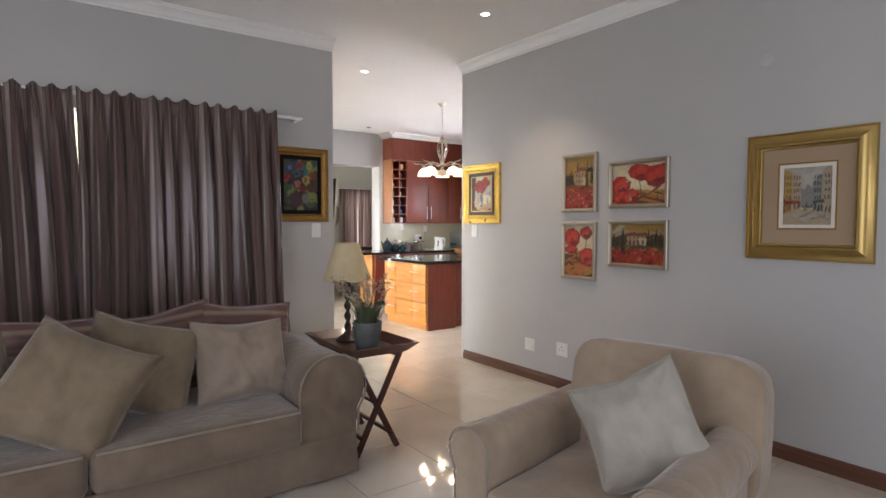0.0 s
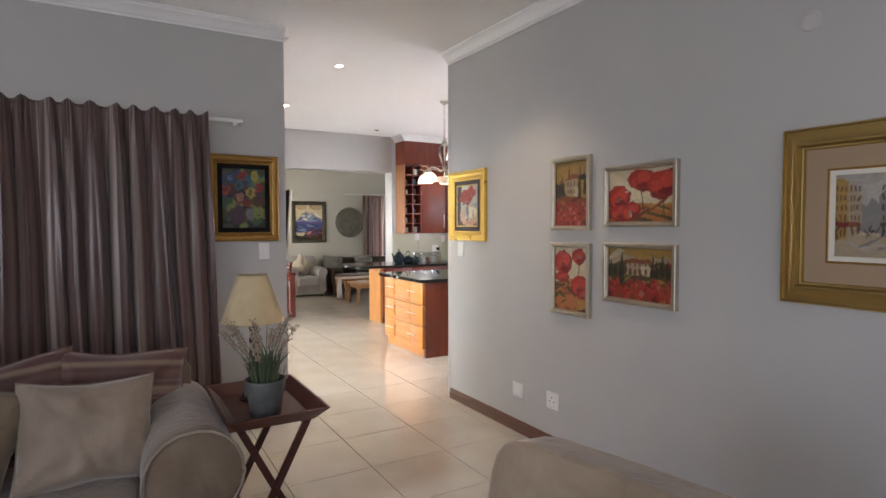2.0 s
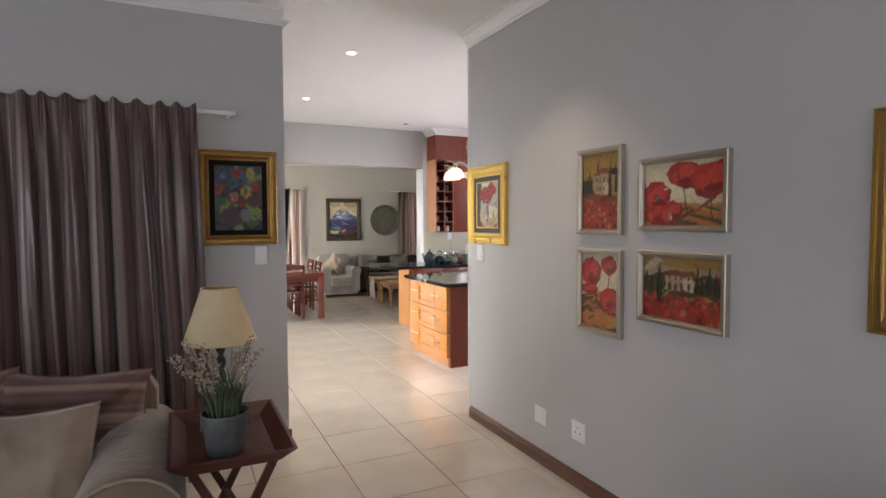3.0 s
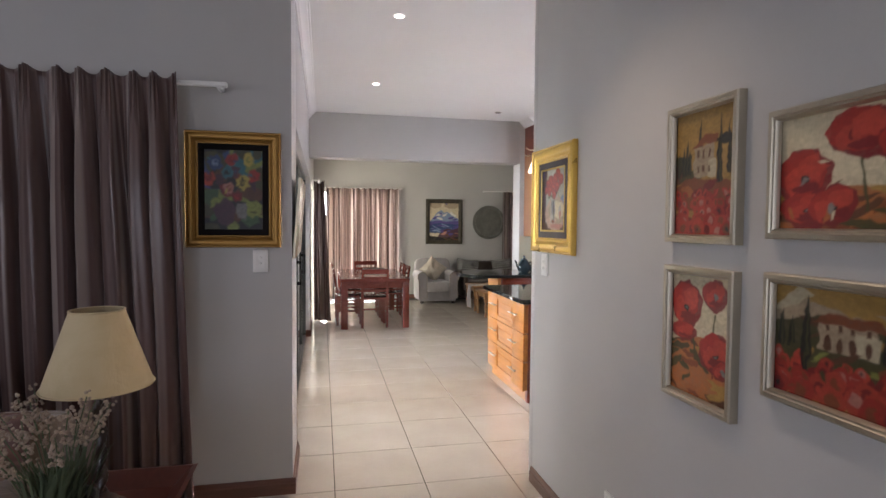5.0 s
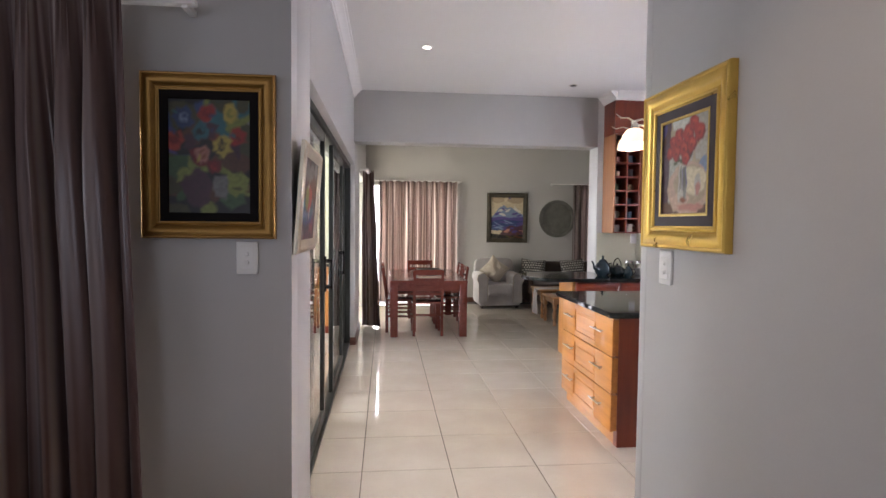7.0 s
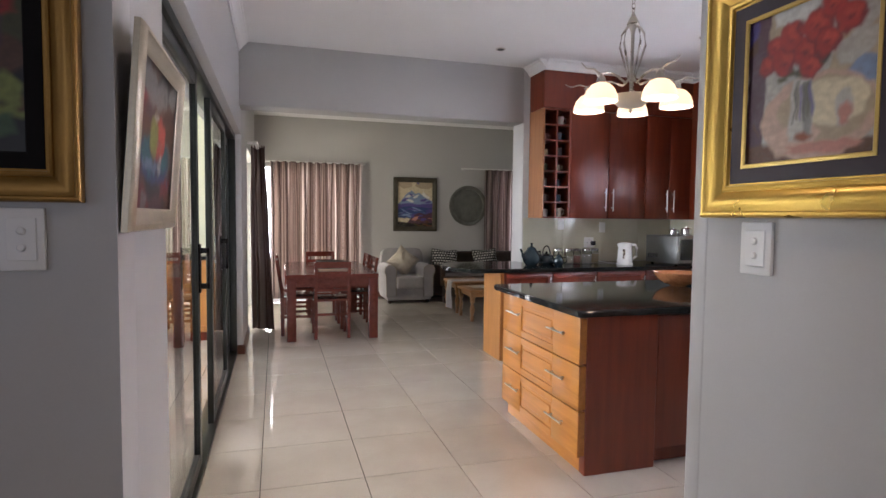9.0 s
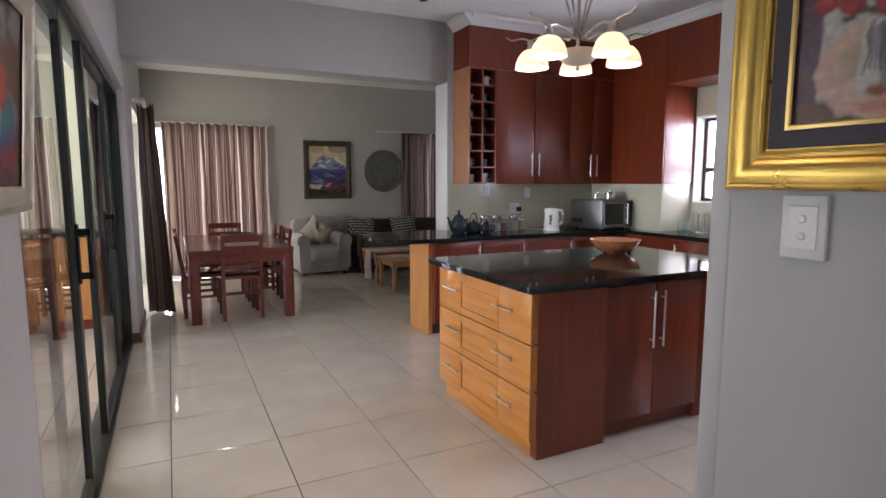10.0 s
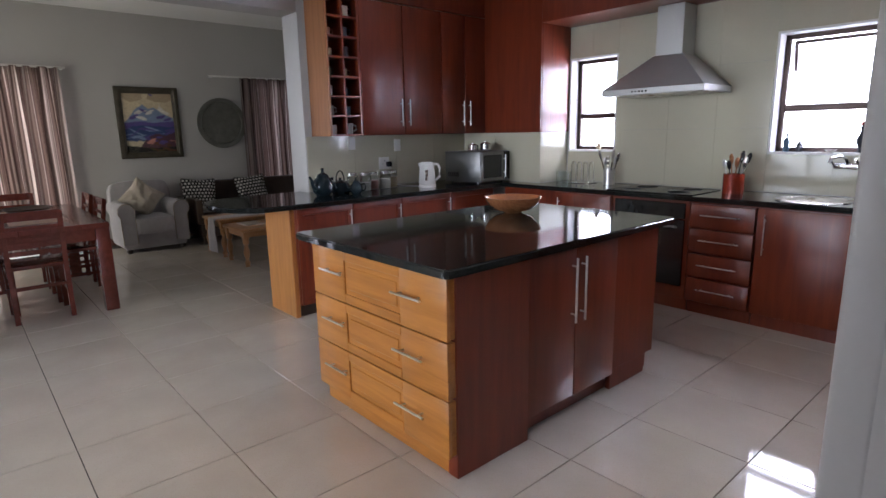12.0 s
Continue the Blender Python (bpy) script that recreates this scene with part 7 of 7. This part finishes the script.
def check_cloth():
    m, nt, b = node_mat("black_white_dot_weave")
    vec = coords(nt, (1, 1, 1), (0, 0, 0))
    sep = nt.nodes.new("ShaderNodeSeparateXYZ")
    nt.links.new(vec, sep.inputs[0])
    cmb = nt.nodes.new("ShaderNodeCombineXYZ")
    nt.links.new(sep.outputs[0], cmb.inputs[0])
    nt.links.new(sep.outputs[2], cmb.inputs[1])
    br = add(nt, "ShaderNodeTexBrick", Scale=11.0)
    br.inputs["Mortar Size"].default_value = 0.035
    br.inputs["Brick Width"].default_value, br.inputs["Row Height"].default_value = 0.5, 0.5
    br.inputs["Color1"].default_value = br.inputs["Color2"].default_value = (0.5, 0.48, 0.44, 1)
    br.inputs["Mortar"].default_value = (0.012, 0.012, 0.014, 1)
    br.inputs["Mortar Size"].default_value = 0.11
    nt.links.new(cmb.outputs[0], br.inputs["Vector"])
    nt.links.new(br.outputs[0], b.inputs["Base Color"])
    b.inputs["Roughness"].default_value = 0.9
    return m


CHECK = check_cloth()
for x, sp in ((6.22, 4), (6.97, -5)):
    cushion("black cushion with rows of white squares", (x, 13.62, 0.66), 0, 16, sp, 0.46, 0.40, 0.13, CHECK, 44, "patterned cushions")
TURN = [(0.028, 0), (0.022, 0.02), (0.032, 0.05), (0.018, 0.08), (0.03, 0.14), (0.036, 0.18), (0.022, 0.24), (0.02, 0.26), (0.035, 0.28), (0.035, 0.34)]


def pine_table(label, at, half_x, half_y, top):
    """A low table on four turned legs, with a rail under each edge of the top."""
    ob = thing("coffee_table", label, "table", at, 0, "low pine tables")
    k = (top - 0.035) / 0.42
    part("top", bm_box((-half_x, -half_y, top - 0.035), (half_x, half_y, top), 0.008, 2), PINE, ob)
    lx, ly = half_x - 0.05, half_y - 0.05
    for sx in (-1, 1):
        for sy in (-1, 1):
            part("leg", bm_lathe([(r, z * k) for r, z in TURN], 14, at=(sx * lx, sy * ly, 0)), PINE, ob)
            part("leg_block", bm_box((sx * lx - 0.034, sy * ly - 0.034, 0.338 * k), (sx * lx + 0.034, sy * ly + 0.034, top - 0.034), 0.003, 1), PINE, ob)
        part("apron", bm_box((sx * lx - 0.012, -ly + 0.03, 0.35 * k), (sx * lx + 0.012, ly - 0.03, top - 0.034), 0.002, 1), PINE, ob)
    for sy in (-1, 1):
        part("apron", bm_box((-lx + 0.03, sy * ly - 0.012, 0.35 * k), (lx - 0.03, sy * ly + 0.012, top - 0.034), 0.002, 1), PINE, ob)
    return ob


pine_table("low brown pine table with turned legs", (6.52, 11.72, 0), 0.60, 0.29, 0.425)
pine_table("low brown pine table with a grey cloth", (6.55, 12.42, 0), 0.62, 0.30, 0.455)
bm = bmesh.new()
drop = [(7.1, 0.4565), (6.4, 0.4565), (5.945, 0.4565), (5.926, 0.452), (5.918, 0.43), (5.912, 0.30), (5.916, 0.16), (5.908, 0.05)]
edge = []
for k, (x, z) in enumerate(drop):
    edge.append([bm.verts.new((x + (0.012 * math.sin(5 * v + k) if z < 0.44 else 0), 12.22 + 0.26 * v, z)) for v in (0, 0.2, 0.4, 0.6, 0.8, 1.0)])
for a, b in zip(edge, edge[1:]):
    for k in range(5):
        bm.faces.new((a[k], a[k + 1], b[k + 1], b[k]))
runner = solid("table_runner", bm, cloth("grey_runner", (0.24, 0.225, 0.24), (0.34, 0.32, 0.34), 500), "grey cloth runner hanging over the pine table's end", "table runner")
runner.modifiers.new("cloth", "SOLIDIFY").thickness = 0.003
solid("magazine", bm_box((6.05, 11.62, 0.425), (6.27, 11.90, 0.438), 0.002, 1), plain("magazine_paper", (0.4, 0.36, 0.3), 0.4, 0, 0.4, 15), "magazine lying on the coffee table", "magazine")

# ---- outside ----
for lo, hi in (((13.0, -4, -0.2), (13.2, 18, 7)), ((-4, 20.0, -0.2), (14, 20.2, 7))):
    structure("backdrop", bm_box(lo, hi), OUTSIDE, "bright overexposed daylight outside the windows", "backdrop")

# ---- floor tiles ----
PITCH, GAP = 0.534, 0.0045
TX0, TY0 = 4.421 - 13 * PITCH, 7.89 - 20 * PITCH
fl = bpy.data.objects["floor"]
bm = bm_box((-PITCH / 2 + GAP / 2, -PITCH / 2 + GAP / 2, -0.012), (PITCH / 2 - GAP / 2, PITCH / 2 - GAP / 2, 0.0), 0.0012, 1)
tile_me = mesh_of("floor_tile", bm, TILE, smooth=False)
cells = []
for i in range(-1, 22):
    for j in range(-1, 34):
        x, y = TX0 + (i + 0.5) * PITCH, TY0 + (j + 0.5) * PITCH
        if -2.2 < x < 8.3 and -2.2 < y < 14.0:
            near = (1.6 < x < 8.3 and 5.6 < y < 11.4) or (1.6 < x < 4.8 and 3.2 < y <= 5.6) or (3.1 < x < 6.2 and 11.4 <= y < 13.4)
            cells.append((not near, x, y))
verts, faces, count = [], [], 0
for far, x, y in sorted(cells):
    if not far and count < 300:
        ob = new("floor_tile", tile_me)
        ob.location = (x, y, 0)
        ob.parent = fl
        count += 1
    else:
        h, n = PITCH / 2 - GAP / 2, len(verts)
        verts += [(x + a * h, y + b * h, z) for z in (-0.012, 0.0) for a, b in ((-1, -1), (1, -1), (1, 1), (-1, 1))]
        faces += [(n + 4, n + 5, n + 6, n + 7)] + [(n + k, n + (k + 1) % 4, n + 4 + (k + 1) % 4, n + 4 + k) for k in range(4)]
me = bpy.data.meshes.new("floor_tiles")
me.from_pydata(verts, [], faces)
me.materials.append(TILE)
tl = new("floor_tiles", me)
tl.parent = fl
tagged(tl, kind="stuff")
